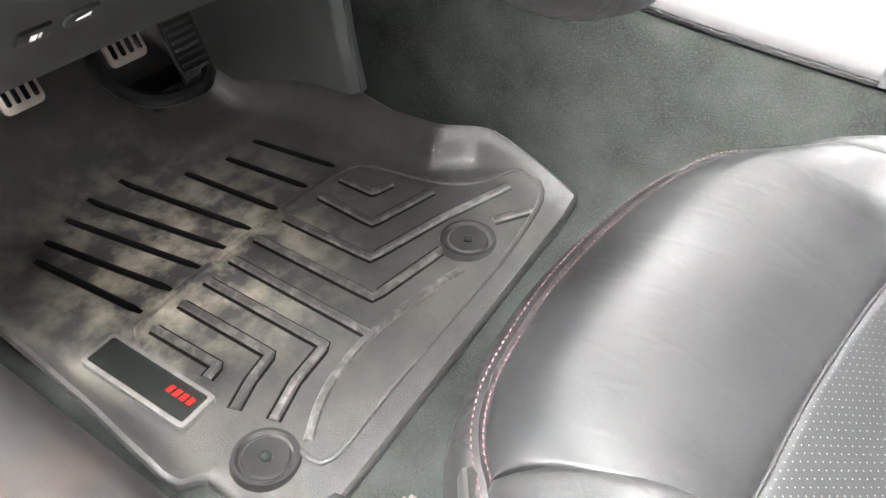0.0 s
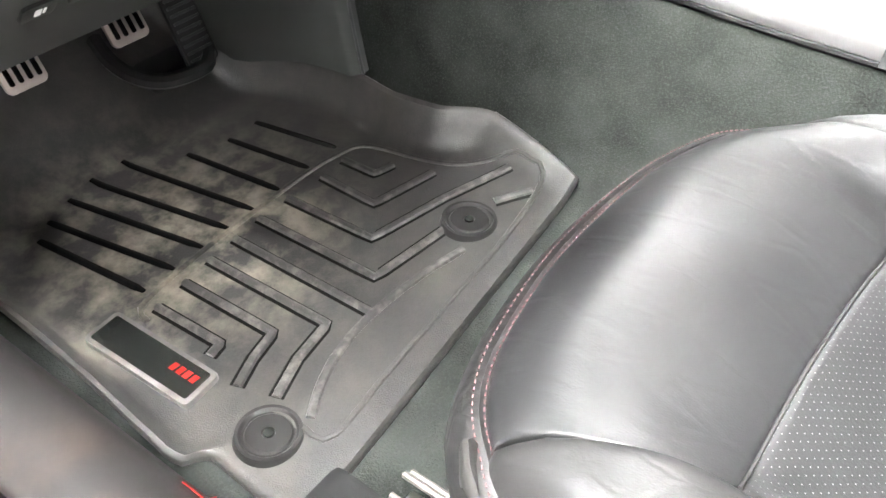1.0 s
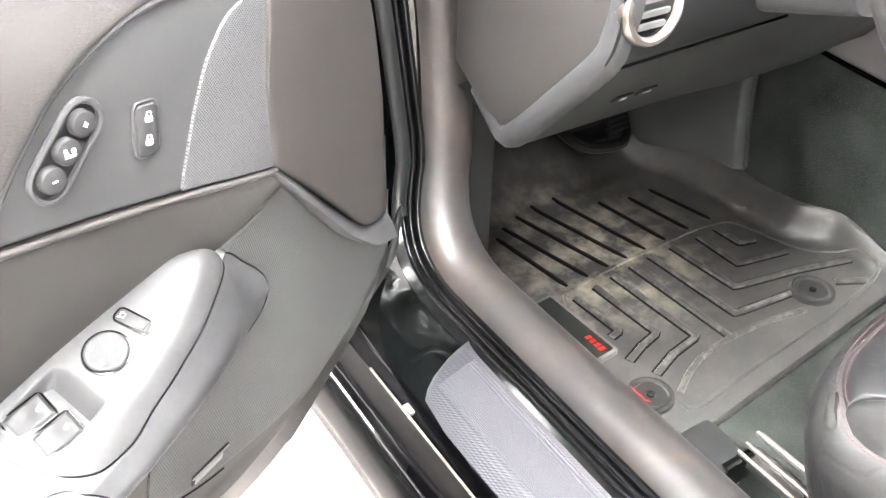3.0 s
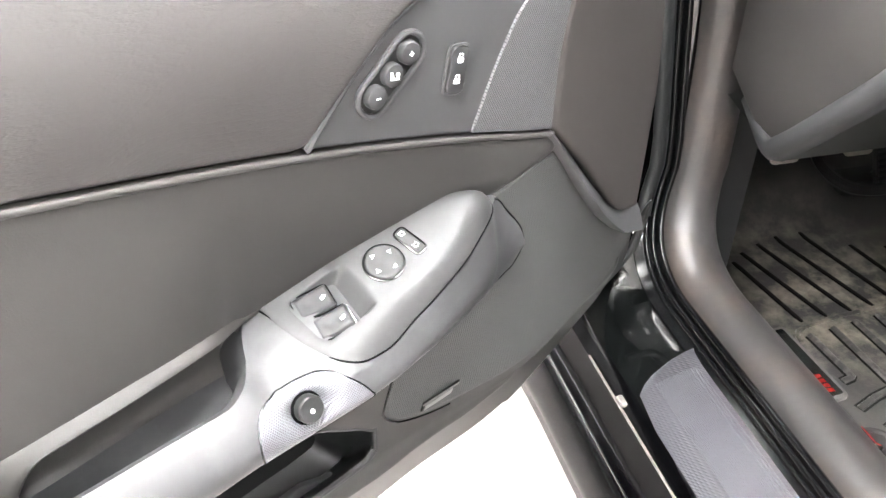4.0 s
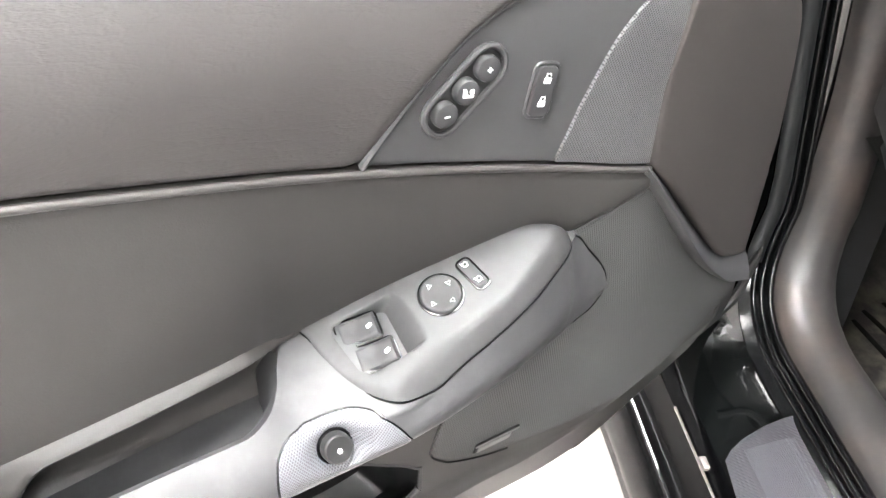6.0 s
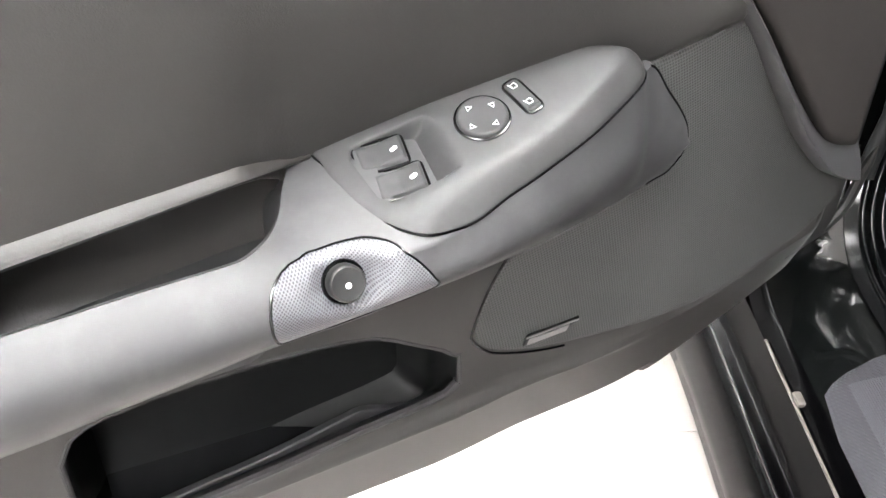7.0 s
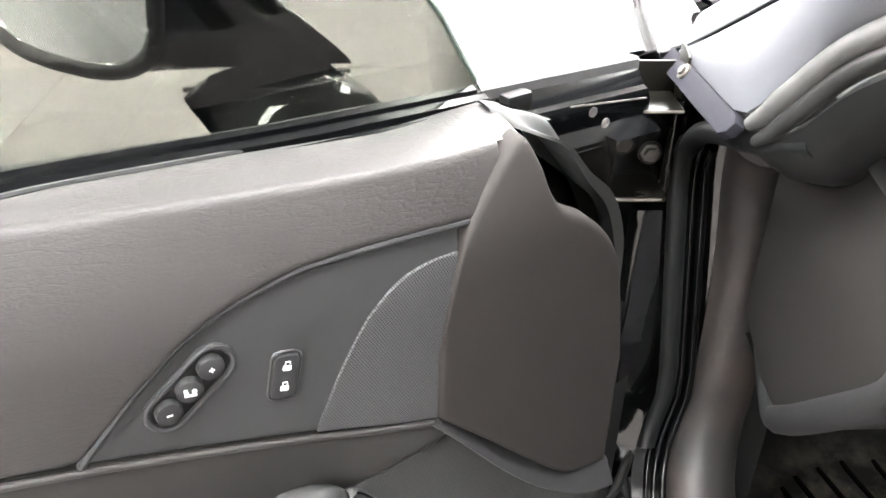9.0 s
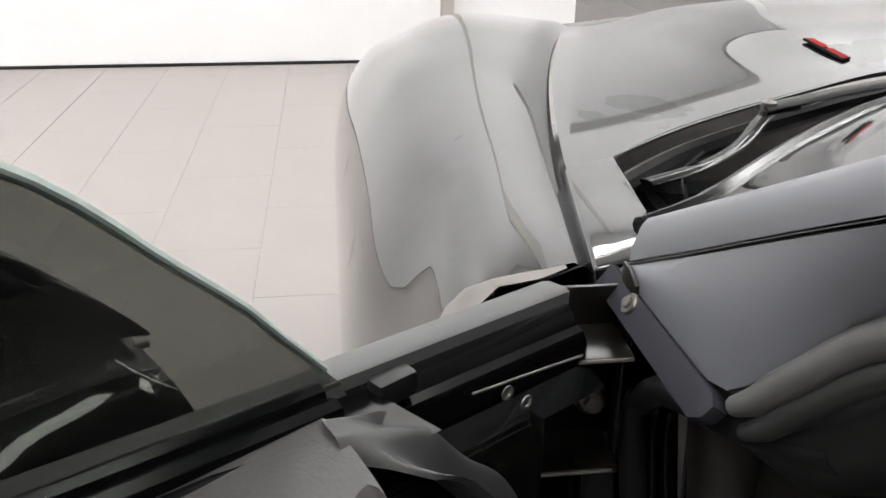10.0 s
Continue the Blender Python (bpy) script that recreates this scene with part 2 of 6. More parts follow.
SEAL_GREY = mat("grey_pillar_seal", (0.008, 0.0086, 0.0088), 0.42, grain=600, bump=0.1, mottle=0.1, spec=0.35)
STRIP = mat("dull_worn_edge_strip", (0.12, 0.11, 0.1), 0.4, metal=0.6, grain=300, bump=0.2, mottle=0.7, scale2=60)
BELT = mat("matt_grey_moulding", (0.1, 0.1, 0.1), 0.6, grain=900, bump=0.1, mottle=0.1, spec=0.3)
ROCKER = mat("black_rocker_moulding", (0.0006, 0.0006, 0.0007), 0.14, grain=30, bump=0.08, mottle=0.2, spec=0.02)
CARPET.node_tree.nodes["Principled BSDF"].inputs["IOR"].default_value = 1.08
STEEL_BLACK = mat("black_painted_steel", (0.002, 0.002, 0.002), 0.17, grain=200, bump=0.05, mottle=0.3, spec=0.3, dirt=(0.07, 0.065, 0.055), dirt_scale=40, dirt_amount=0.2)
STEEL = mat("bare_steel", (0.42, 0.41, 0.39), 0.3, metal=1.0, grain=300, bump=0.1, mottle=0.4, scale2=40)
CHROME = mat("polished_chrome", (0.8, 0.8, 0.8), 0.1, metal=1.0, grain=300, bump=0.0)
ALU = mat("brushed_aluminium", (0.55, 0.49, 0.44), 0.32, metal=1.0, grain=300, bump=0.05)
SILVER_TRIM = mat("silver_console_trim", (0.19, 0.187, 0.184), 0.38, metal=0.35, grain=900, bump=0.03, mottle=0.03)
SILVER_DOTS = dotted(mat("checked_silver_plastic", (0.13, 0.13, 0.142), 0.42, metal=0.4, grain=300, bump=0.0, mottle=0.04), 0.0014, 0.34, (0.05, 0.05, 0.055), 40)
PLATE = mat("grey_sill_plate", (0.019, 0.019, 0.0225), 0.45, grain=120, bump=0.5, pattern="weave", mottle=0.08, spec=0.35)
WHITE_MARK = mat("white_marking", (0.8, 0.8, 0.8), 0.5, grain=800, bump=0.0, mottle=0.02)
RED_MARK = mat("red_marking", (0.22, 0.01, 0.009), 0.7, grain=800, bump=0.0, mottle=0.1, spec=0.08)
BADGE = mat("gloss_black_badge", (0.012, 0.013, 0.012), 0.12, grain=800, bump=0.0, coat=0.6, dirt=(0.2, 0.2, 0.19), dirt_scale=120, dirt_amount=0.06)
GLASS = glass("tinted_side_glass", (0.155, 0.163, 0.145))
SCREEN = glass("windscreen_glass", (0.85, 0.92, 0.88))
MIRROR = mat("mirror_silver", (0.92, 0.93, 0.93), 0.01, metal=1.0, grain=10, bump=0.0, mottle=0.0)
TILE = mat("grey_porcelain_tile", (0.262, 0.24, 0.227), 0.4, grain=90, bump=0.06, mottle=0.12, scale2=3)
GROUT = mat("grey_grout", (0.25, 0.24, 0.235), 0.9, grain=300, bump=0.3)
WALL_PAINT = mat("white_wall_paint", (0.86, 0.86, 0.86), 0.7, grain=200, bump=0.04, mottle=0.02)
CEILING_PAINT = mat("white_ceiling_paint", (0.84, 0.84, 0.84), 0.8, grain=120, bump=0.05, mottle=0.03)
DOOR_BEIGE = mat("beige_roller_door", (0.5, 0.47, 0.43), 0.5, grain=60, bump=0.1, mottle=0.05)
LAMP = glow("lamp_diffuser", (1.0, 0.99, 0.985), LAMP_POWER)

# ---------------------------------------------------------------- mesh helpers
def part(name, geo, material, parent=None, label="", sharp=40):
    """Links geometry (verts, faces) or a bmesh as one mesh object under a thing or a part."""
    me = bpy.data.meshes.new(name)
    if isinstance(geo, tuple):
        me.from_pydata([tuple(v) for v in geo[0]], [], geo[1])
    else:
        geo.to_mesh(me)
        geo.free()
    me.materials.append(material)
    me.validate()
    me.shade_smooth()
    me.set_sharp_from_angle(angle=radians(sharp))
    ob = new(name, me)
    if parent is not None:
        ob.parent = parent
        if parent.type == "EMPTY":
            ob.matrix_parent_inverse = Matrix.Translation(-parent.location)
    if label:
        ob["label"] = label
    return ob


def thing(name, at, label, category, group="", kind=""):
    e = new(name)
    e.empty_display_size = 0.05
    e.location = at
    return tagged(e, label, category, group, kind)


def grid(P, close_u=False, close_v=False):
    """Quads over a table of points P[i][j]."""
    nu, nv = len(P), len(P[0])
    vs = [p for row in P for p in row]
    fs = []
    for i in range(nu if close_u else nu - 1):
        for j in range(nv if close_v else nv - 1):
            a, b = i * nv + j, ((i + 1) % nu) * nv + j
            c, d = ((i + 1) % nu) * nv + (j + 1) % nv, i * nv + (j + 1) % nv
            fs.append((a, b, c, d))
    return vs, fs


def join(*geos):
    vs, fs = [], []
    for v, f in geos:
        k = len(vs)
        vs += list(v)
        fs += [tuple(i + k for i in q) for q in f]
    return vs, fs


def flip(geo):
    return geo[0], [tuple(reversed(f)) for f in geo[1]]


def spline(pts, n, closed=False):
    """n points along a smooth curve through pts, evenly by chord."""
    P = [np.array(p, float) for p in pts]
    N = len(P)
    out = []
    segs = N if closed else N - 1
    for i in range(segs):
        p1, p2 = P[i], P[(i + 1) % N]
        p0 = P[i - 1] if (closed or i > 0) else 2 * p1 - p2
        p3 = P[(i + 2) % N] if (closed or i + 2 < N) else 2 * p2 - p1
        for s in np.linspace(0, 1, 17)[:-1]:
            out.append(0.5 * (2 * p1 + (p2 - p0) * s + (2 * p0 - 5 * p1 + 4 * p2 - p3) * s * s + (3 * p1 - p0 - 3 * p2 + p3) * s ** 3))
    out.append(P[0] if closed else P[-1])
    out = np.array(out)
    d = np.concatenate([[0], np.cumsum(np.linalg.norm(np.diff(out, axis=0), axis=1))])
    at = np.linspace(0, d[-1], n + 1)[:-1] if closed else np.linspace(0, d[-1], n)
    return np.stack([np.interp(at, d, out[:, k]) for k in range(out.shape[1])], 1)


def fn(*pts):
    """A smooth function through (x, y) pairs; flat beyond the ends."""
    pts = sorted(pts)
    xs, ys = np.array([p[0] for p in pts], float), np.array([p[1] for p in pts], float)
    sl = np.diff(ys) / np.diff(xs)
    m = np.zeros(len(xs))
    m[0], m[-1] = sl[0], sl[-1]
    for i in range(1, len(xs) - 1):
        m[i] = 0 if sl[i - 1] * sl[i] <= 0 else 2 * sl[i - 1] * sl[i] / (sl[i - 1] + sl[i])
    def f(x):
        if x <= xs[0]:
            return float(ys[0])
        if x >= xs[-1]:
            return float(ys[-1])
        k = int(np.searchsorted(xs, x) - 1)
        h = xs[k + 1] - xs[k]
        s = (x - xs[k]) / h
        return float((2 * s ** 3 - 3 * s * s + 1) * ys[k] + (s ** 3 - 2 * s * s + s) * h * m[k] + (-2 * s ** 3 + 3 * s * s) * ys[k + 1] + (s ** 3 - s * s) * h * m[k + 1])
    return f


def smooth(x, a, b):
    t = min(1.0, max(0.0, (x - a) / (b - a)))
    return t * t * (3 - 2 * t)


def steps(a, b, n, r):
    """Parameters from a to b, close together within r of both ends."""
    L = b - a
    r = min(r, L / 3)
    inner = list(np.linspace(a + r, b - r, n))
    edge = [0, 0.08 * r, 0.3 * r, 0.62 * r]
    return [a + e for e in edge] + inner + [b - e for e in reversed(edge)]


def panel(lo, hi, u0, u1, surf, put, nu=40, nv=16, roll=0.004, r=0.006, back=0.02):
    """A moulded panel between the curves lo(u) and hi(u) on surf(u, z), its edges rolled back and closed by a skirt."""
    rows = []
    us = steps(u0, u1, nu, r)
    for u in us:
        a, b = lo(u), hi(u)
        if b - a < 0.002:
            b = a + 0.002
        row = []
        for z in steps(a, b, nv, r):
            d = min(z - a, b - z, u - u0, u1 - u)
            k = 0.0 if d >= r else 1 - math.sqrt(max(0.0, 1 - (1 - d / r) ** 2))
            row.append((u, surf(u, z) - roll * k, z))
        rows.append([(row[0][0], row[0][1] - back, row[0][2])] + row + [(row[-1][0], row[-1][1] - back, row[-1][2])])
    first = [(p[0], p[1] - back, p[2]) for p in rows[0]]
    last = [(p[0], p[1] - back, p[2]) for p in rows[-1]]
    for e in (first, last):
        e[0] = (e[0][0], e[0][1] + back, e[0][2])
        e[-1] = (e[-1][0], e[-1][1] + back, e[-1][2])
    rows = [first] + rows + [last]
    return grid([[put(*p) for p in row] for row in rows])


def tube(path, radius, seg=10, closed=False, flat=1.0, up=None):
    """A round or flattened bar along a path, with closed ends. radius: a number or one for each point."""
    P = [Vector(p) for p in path]
    n = len(P)
    rad = list(radius) if hasattr(radius, "__len__") else [radius] * n
    rows, ref = [], Vector(up) if up else None
    for i in range(n):
        t = (P[(i + 1) % n] - P[i - 1]) if closed or 0 < i < n - 1 else (P[1] - P[0] if i == 0 else P[-1] - P[-2])
        t.normalize()
        if ref is None:
            ref = Vector((0, 0, 1)) if abs(t.z) < 0.9 else Vector((1, 0, 0))
        a = (ref - t * ref.dot(t)).normalized()
        if up is None:
            ref = a
        b = t.cross(a)
        rows.append([P[i] + (a * math.sin(w) * flat + b * math.cos(w)) * rad[i] for w in (2 * math.pi * k / seg for k in range(seg))])
    vs, fs = grid(rows, close_u=closed, close_v=True)
    if not closed:
        fs.append(tuple(range(seg)))
        fs.append(tuple(reversed(range((n - 1) * seg, n * seg))))
    return vs, [tuple(reversed(f)) for f in fs]


def lathe(profile, axis_pose, seg=32):
    """Profile of (radius, height) pairs turned about the pose's z axis."""
    rows = [[axis_pose @ Vector((r * math.cos(2 * math.pi * k / seg), r * math.sin(2 * math.pi * k / seg), h)) for k in range(seg)] for r, h in profile]
    vs, fs = grid(rows, close_v=True)
    if profile[-1][0] > 1e-6:
        fs.append(tuple(range((len(profile) - 1) * seg, len(profile) * seg)))
    if profile[0][0] > 1e-6:
        fs.append(tuple(reversed(range(seg))))
    return vs, [tuple(f) for f in fs]


def slab(outline, h0, h1, m=None, bevel=0.0015, seg=2):
    """A plate with the given outline in the pose's xy plane, from h0 to h1, with rounded edges."""
    bm = bmesh.new()
    vs = [bm.verts.new((p[0], p[1], h0)) for p in outline]
    f = bm.faces.new(vs)
    top = bmesh.ops.extrude_face_region(bm, geom=[f])
    bmesh.ops.translate(bm, verts=[v for v in top["geom"] if isinstance(v, bmesh.types.BMVert)], vec=(0, 0, h1 - h0))
    bmesh.ops.recalc_face_normals(bm, faces=bm.faces)
    if bevel:
        es = [e for e in bm.edges if abs(e.verts[0].co.z - e.verts[1].co.z) < 1e-9]
        bmesh.ops.bevel(bm, geom=es, offset=bevel, segments=seg, affect="EDGES", profile=0.6)
    if m is not None:
        bm.transform(m)
    return bm


def rounded(w, h, r, n=5):
    out = []
    for cx, cy, a in ((w / 2 - r, h / 2 - r, 0), (-w / 2 + r, h / 2 - r, 90), (-w / 2 + r, -h / 2 + r, 180), (w / 2 - r, -h / 2 + r, 270)):
        out += [(cx + r * math.cos(radians(a + 90 * k / n)), cy + r * math.sin(radians(a + 90 * k / n))) for k in range(n + 1)]
    return out


def box(cx, cy, cz, sx, sy, sz, bevel=0.003, m=None):
    k = Matrix.Translation((cx, cy, cz))
    bm = slab([(-sx / 2, -sy / 2), (sx / 2, -sy / 2), (sx / 2, sy / 2), (-sx / 2, sy / 2)], -sz / 2, sz / 2, None, 0)
    if bevel:
        bmesh.ops.bevel(bm, geom=list(bm.edges), offset=bevel, segments=2, affect="EDGES", profile=0.6)
    bm.transform((m or Matrix()) @ k)
    return bm


def axes(at, x, z):
    """A pose at a place whose x axis points along x and whose z axis along z."""
    z = Vector(z).normalized()
    x = Vector(x)
    x = (x - z * x.dot(z)).normalized()
    y = z.cross(x)
    m = Matrix((x, y, z)).transposed().to_4x4()
    m.translation = at
    return m

# ---------------------------------------------------------------- the room
NORTH = 5.71
floor = tagged(part("floor", box(1.0, 2.0, -0.0518, 14, 16, 0.1, 0), GROUT), "grey grouted tile floor of the showroom", "floor", kind="structure")
TW, TL = 0.348, 0.69


def wall(name, x0, x1, y0, y1, z0=0.0, z1=3.4, material=None):
    return tagged(part(name, box((x0 + x1) / 2, (y0 + y1) / 2, (z0 + z1) / 2, abs(x1 - x0), abs(y1 - y0), z1 - z0, 0), material or WALL_PAINT), "plain white painted wall", "wall", kind="structure")


wall("wall_north", -6.0, 1.55, NORTH, NORTH + 0.15)
wall("wall_north_east", 2.65, 8.0, NORTH, NORTH + 0.15)
wall("wall_north_lintel", 1.55, 2.65, NORTH, NORTH + 0.15, 2.3, 3.4)
wall("wall_far", 0.5, 4.0, 8.4, 8.5)
wall("wall_far_side", 0.4, 0.5, NORTH + 0.15, 8.4)
wall("wall_far_side_east", 4.0, 4.1, NORTH + 0.15, 8.4)
wall("wall_west", -6.15, -6.0, -5.0, NORTH)
wall("wall_east", 8.0, 8.15, -5.0, NORTH)
wall("wall_south", -6.0, 8.0, -5.15, -5.0)
tagged(part("ceiling", box(1.0, 1.7, 3.46, 14.3, 13.9, 0.1, 0), CEILING_PAINT), "white painted showroom ceiling", "ceiling", kind="structure")
tagged(part("trim", box(-2.2, NORTH - 0.006, 0.009, 7.3, 0.012, 0.018, 0.002), PLASTIC_DARK), "thin dark skirting strip along the wall", "skirting", kind="structure")
tagged(part("trim_pilaster", box(0.76, NORTH - 0.03, 1.7, 0.075, 0.06, 3.4, 0.004), DOOR_BEIGE), "grey vertical cover strip on the white wall", "trim", kind="structure")


def ceiling_lamp(x, y, w, l):
    e = thing("ceiling_light", (x, y, 3.4), "flat white ceiling light panel in a thin frame, out of view", "ceiling light", "ceiling lights")
    part("diffuser", box(x, y, 3.395, w, l, 0.012, 0.002), LAMP, e, "glowing white diffuser")
    fr = join(*[tube([(x + a * w / 2, y + b * l / 2, 3.39), (x + c * w / 2, y + d * l / 2, 3.39)], 0.012, 6) for a, b, c, d in ((-1, -1, 1, -1), (1, -1, 1, 1), (1, 1, -1, 1), (-1, 1, -1, -1))])
    part("frame", fr, ALU, e)


# unseen panels; the short last one is added as fill for the footwell
for lx, ly, ll in ((-0.7, 0.0, 1.8), (0.2, -2.6, 1.8), (-2.4, -1.8, 0.8)):
    ceiling_lamp(lx, ly, 0.35, ll)
for lx in (-4.4, -2.2, 0.4):
    ceiling_lamp(lx, 0.9, 0.35, 1.8)
for lx in (-3.6, -1.2, 1.2, 3.6):
    ceiling_lamp(lx, 3.4, 0.35, 1.6)
# added panel, out of view, that brightens the far room behind the opening
ceiling_lamp(2.1, 7.1, 1.2, 0.55)
# unseen strip added to put a highlight on the seat's front
ceiling_lamp(4.1, 2.1, 1.8, 0.12)
for lx in (-4.2, -1.6, 1.0, 3.6):
    ceiling_lamp(lx, 5.15, 2.2, 0.3)

# ---------------------------------------------------------------- car body
body = thing("car_body", (1.0, 1.5, 0.1), "gloss black two-seat sports car body with an open door aperture", "car")

# the door aperture: along the sill, up the hinge pillar, back along the windscreen pillar
SILL_Z, PIL_Y = 0.352, 0.962


def aperture(n_sill=14, off=0.0):
    """Points and inward normals of the opening's outline in the car's side plane; off shifts it outwards."""
    pts = []
    R, y1 = 0.13, PIL_Y
    for k in range(n_sill):
        y = -0.9 + (y1 - R + 0.9) * k / (n_sill - 1)
        pts.append(((y, SILL_Z), (0, 1)))
    for k in range(1, 13):
        a = radians(90 * k / 12)
        pts.append(((y1 - R + R * math.sin(a), SILL_Z + R - R * math.cos(a)), (-math.sin(a), math.cos(a))))
    top = 0.75
    for k in range(1, 8):
        z = SILL_Z + R + (top - SILL_Z - R) * k / 7
        pts.append(((y1 + 0.015 * k / 7, z), (-1, 0.04)))
    y2, r2 = y1 + 0.015, 0.085
    turn = math.atan2(0.80, 0.6)
    for k in range(1, 9):
        a = turn * k / 8
        pts.append(((y2 - r2 + r2 * math.cos(a), top + r2 * math.sin(a)), (-math.cos(a), -math.sin(a))))
    (ey, ez), en = pts[-1]
    for k in range(1, 10):
        s = 0.75 * k / 9
        d = 0.1 * smooth(s, 0.05, 0.4)
        pts.append(((ey - 0.80 * s, ez + (0.6 - d) * s), en))
    return pts


APER = aperture()


def lean(z):
    """Sideways shift of the opening at a height: the pillar stands a little outboard at its top."""
    return 0.03 * smooth(z, 0.36, 0.5) - 0.10 * max(0.0, min(z, 0.86) - 0.5)


def swept(profile, close=False, shift=lean, span=None):
    """Profile of (x, depth) pairs carried round the opening; depth points into the opening."""
    rows = []
    for (y, z), (ny, nz) in APER[slice(*span)] if span else APER:
        rows.append([Vector((x + shift(z), y + d * ny, z + d * nz)) for x, d in profile])
    return grid(rows, close_v=close)


part("sill_trim", swept([(0.306, -0.004), (0.309, 0.006), (0.316, 0.014), (0.328, 0.021), (0.342, 0.024), (0.358, 0.022), (0.374, 0.013), (0.388, -0.002), (0.396, -0.016), (0.4, -0.04), (0.402, -0.07), (0.405, -0.16)], shift=lambda z: 0.03 * smooth(z, 0.36, 0.5) - 0.02 * smooth(z, 0.6, 0.9), span=(0, 39)), SILL_TRIM, body, "scuffed grey plastic sill and pillar trim")
for x, r, d, stretch, m in ((0.3015, 0.005, 0.002, 1.0, RUBBER), (0.2925, 0.0045, -0.003, 1.0, RUBBER), (0.2845, 0.0035, -0.007, 1.0, RUBBER)):
    prof = [(x + stretch * r * math.cos(2 * math.pi * k / 10), d + r * math.sin(2 * math.pi * k / 10)) for k in range(10)]
    part("door_seal", swept(prof, True, span=(0, 39)), m, body, "black rubber door seal")
part("seal_channel", swept([(0.309, -0.003), (0.3, -0.005), (0.285, -0.008), (0.268, -0.012)], span=(0, 39)), RUBBER, body)
prof = [(0.277 + 0.011 * math.cos(2 * math.pi * k / 12), -0.004 + 0.006 * math.sin(2 * math.pi * k / 12)) for k in range(12)]
part("outer_seal", swept(prof, True, span=(21, 40)), SEAL_GREY, body, "wide grey rubber pillar seal")
part("seal_end", tube(spline([(0.276, 0.954, 0.805), (0.276, 0.942, 0.82), (0.277, 0.92, 0.836), (0.28, 0.89, 0.848), (0.287, 0.855, 0.858), (0.298, 0.82, 0.87), (0.31, 0.785, 0.886)], 20), 0.0105, 12), SEAL_GREY, body)
# painted sill and pillar flange, stepping down and outwards
prof = [(0.31, -0.02), (0.285, -0.012), (0.27, -0.016), (0.2, -0.04), (0.192, -0.0435)]
part("sill_edge", swept([(0.192, -0.0435), (0.187, -0.047), (0.180, -0.058), (0.176, -0.063)], span=(0, 20)), ROCKER, body)
part("sill", swept(prof, span=(0, 20)), JAMB_PAINT, body, "gloss black painted sill with dust")
rock = [(0.176, 0.291), (0.173, 0.272), (0.17, 0.257), (0.166, 0.248), (0.16, 0.243), (0.151, 0.239), (0.143, 0.231), (0.139, 0.213), (0.138, 0.17), (0.141, 0.13), (0.16, 0.11), (0.3, 0.1)]
part("rocker_panel", grid([[Vector((x - 0.03 * smooth(y, 0.9, 1.3), y, z)) for x, z in rock] for y in np.linspace(-0.9, 1.25, 24)]), ROCKER, body, "black rocker moulding with faint dust")
# added gloss bead standing in for the highlight line along the rocker
part("rocker_glint_bead", tube([(0.1515 - 0.03 * smooth(y, 0.9, 1.3), y, 0.2395) for y in np.linspace(-0.9, 1.2, 30)], 0.0016, 8), PAINT, body)
part("sill_strip", tube([(0.176, y, 0.2935) for y in np.linspace(-0.9, 0.83, 12)], 0.0017, 8), STRIP, body, "worn bright metal edge strip")
part("clip", box(0.181, 0.742, 0.297, 0.01, 0.018, 0.005, 0.002), STRIP, body)
# hinge pillar: rear-facing painted face with a stepped channel
rows = []
for z in np.linspace(0.285, 0.83, 18):
    s = lean(z)
    k = smooth(z, 0.28, 0.46)
    rows.append([Vector(p) for p in ((0.325 + s, 0.985, z), (0.305 + s, 0.992, z), (0.3 + s, 1.0, z), (0.262, 0.98 + 0.03 * k, z), (0.24, 0.985 + 0.03 * k, z), (0.22, 1.02 + 0.01 * k, z), (0.19, 1.04, min(z, 0.76)), (0.172, 1.04, min(z, 0.74)), (0.165, 1.055, min(z, 0.75)), (0.15, 1.06, min(z, 0.74)))])
part("hinge_pillar", grid(rows), JAMB_PAINT, body, "gloss black painted hinge pillar")
# the painted corner between sill and pillar
rows = []
for k in range(13):
    a = radians(90 * k / 12)
    rows.append([Vector((x, 0.83 + (0.15 + e) * math.sin(a), 0.435 + e * 0.4 - (0.15 + 0.4 * e) * math.cos(a) - 0.02 * (0.30 - x) / 0.12 * math.cos(a))) for x, e in ((0.305, 0.0), (0.27, 0.015), (0.24, 0.04), (0.21, 0.05), (0.18, 0.055))])
part("pillar_corner", grid(rows), JAMB_PAINT, body)
# textured plate on the sill
def sill_z(x):
    return float(np.interp(x, (0.176, 0.188, 0.27, 0.285), (0.291, 0.308, 0.337, 0.342)))


rows = []
for y in steps(-0.9, 0.762, 30, 0.03):
    t = (0.762 - y) / 0.05
    xl = 0.19 + (0.075 * (1 - math.sqrt(max(0, 1 - (1 - t) ** 2))) if t < 1 else 0)
    rows.append([Vector((x, y, sill_z(x) + 0.0055 - (0.004 if j in (0, 11) else 0.0015 if j in (1, 10) else 0))) for j, x in enumerate(np.linspace(xl, 0.279, 12))])
part("sill_plate", grid(rows), PLATE, body, "grey textured plastic sill plate")
rows = []
for y in steps(-0.9, 0.735, 30, 0.03):
    rows.append([Vector((x, y, sill_z(x) + 0.0068 - (0.002 if j in (0, 5) else 0))) for j, x in enumerate(np.linspace(0.212, 0.268, 6))])
part("tread", grid(rows), mat("ribbed_tread", (0.024, 0.024, 0.029), 0.42, grain=330, bump=0.8, pattern="weave", mottle=0.04), body, "ribbed grey tread pad")

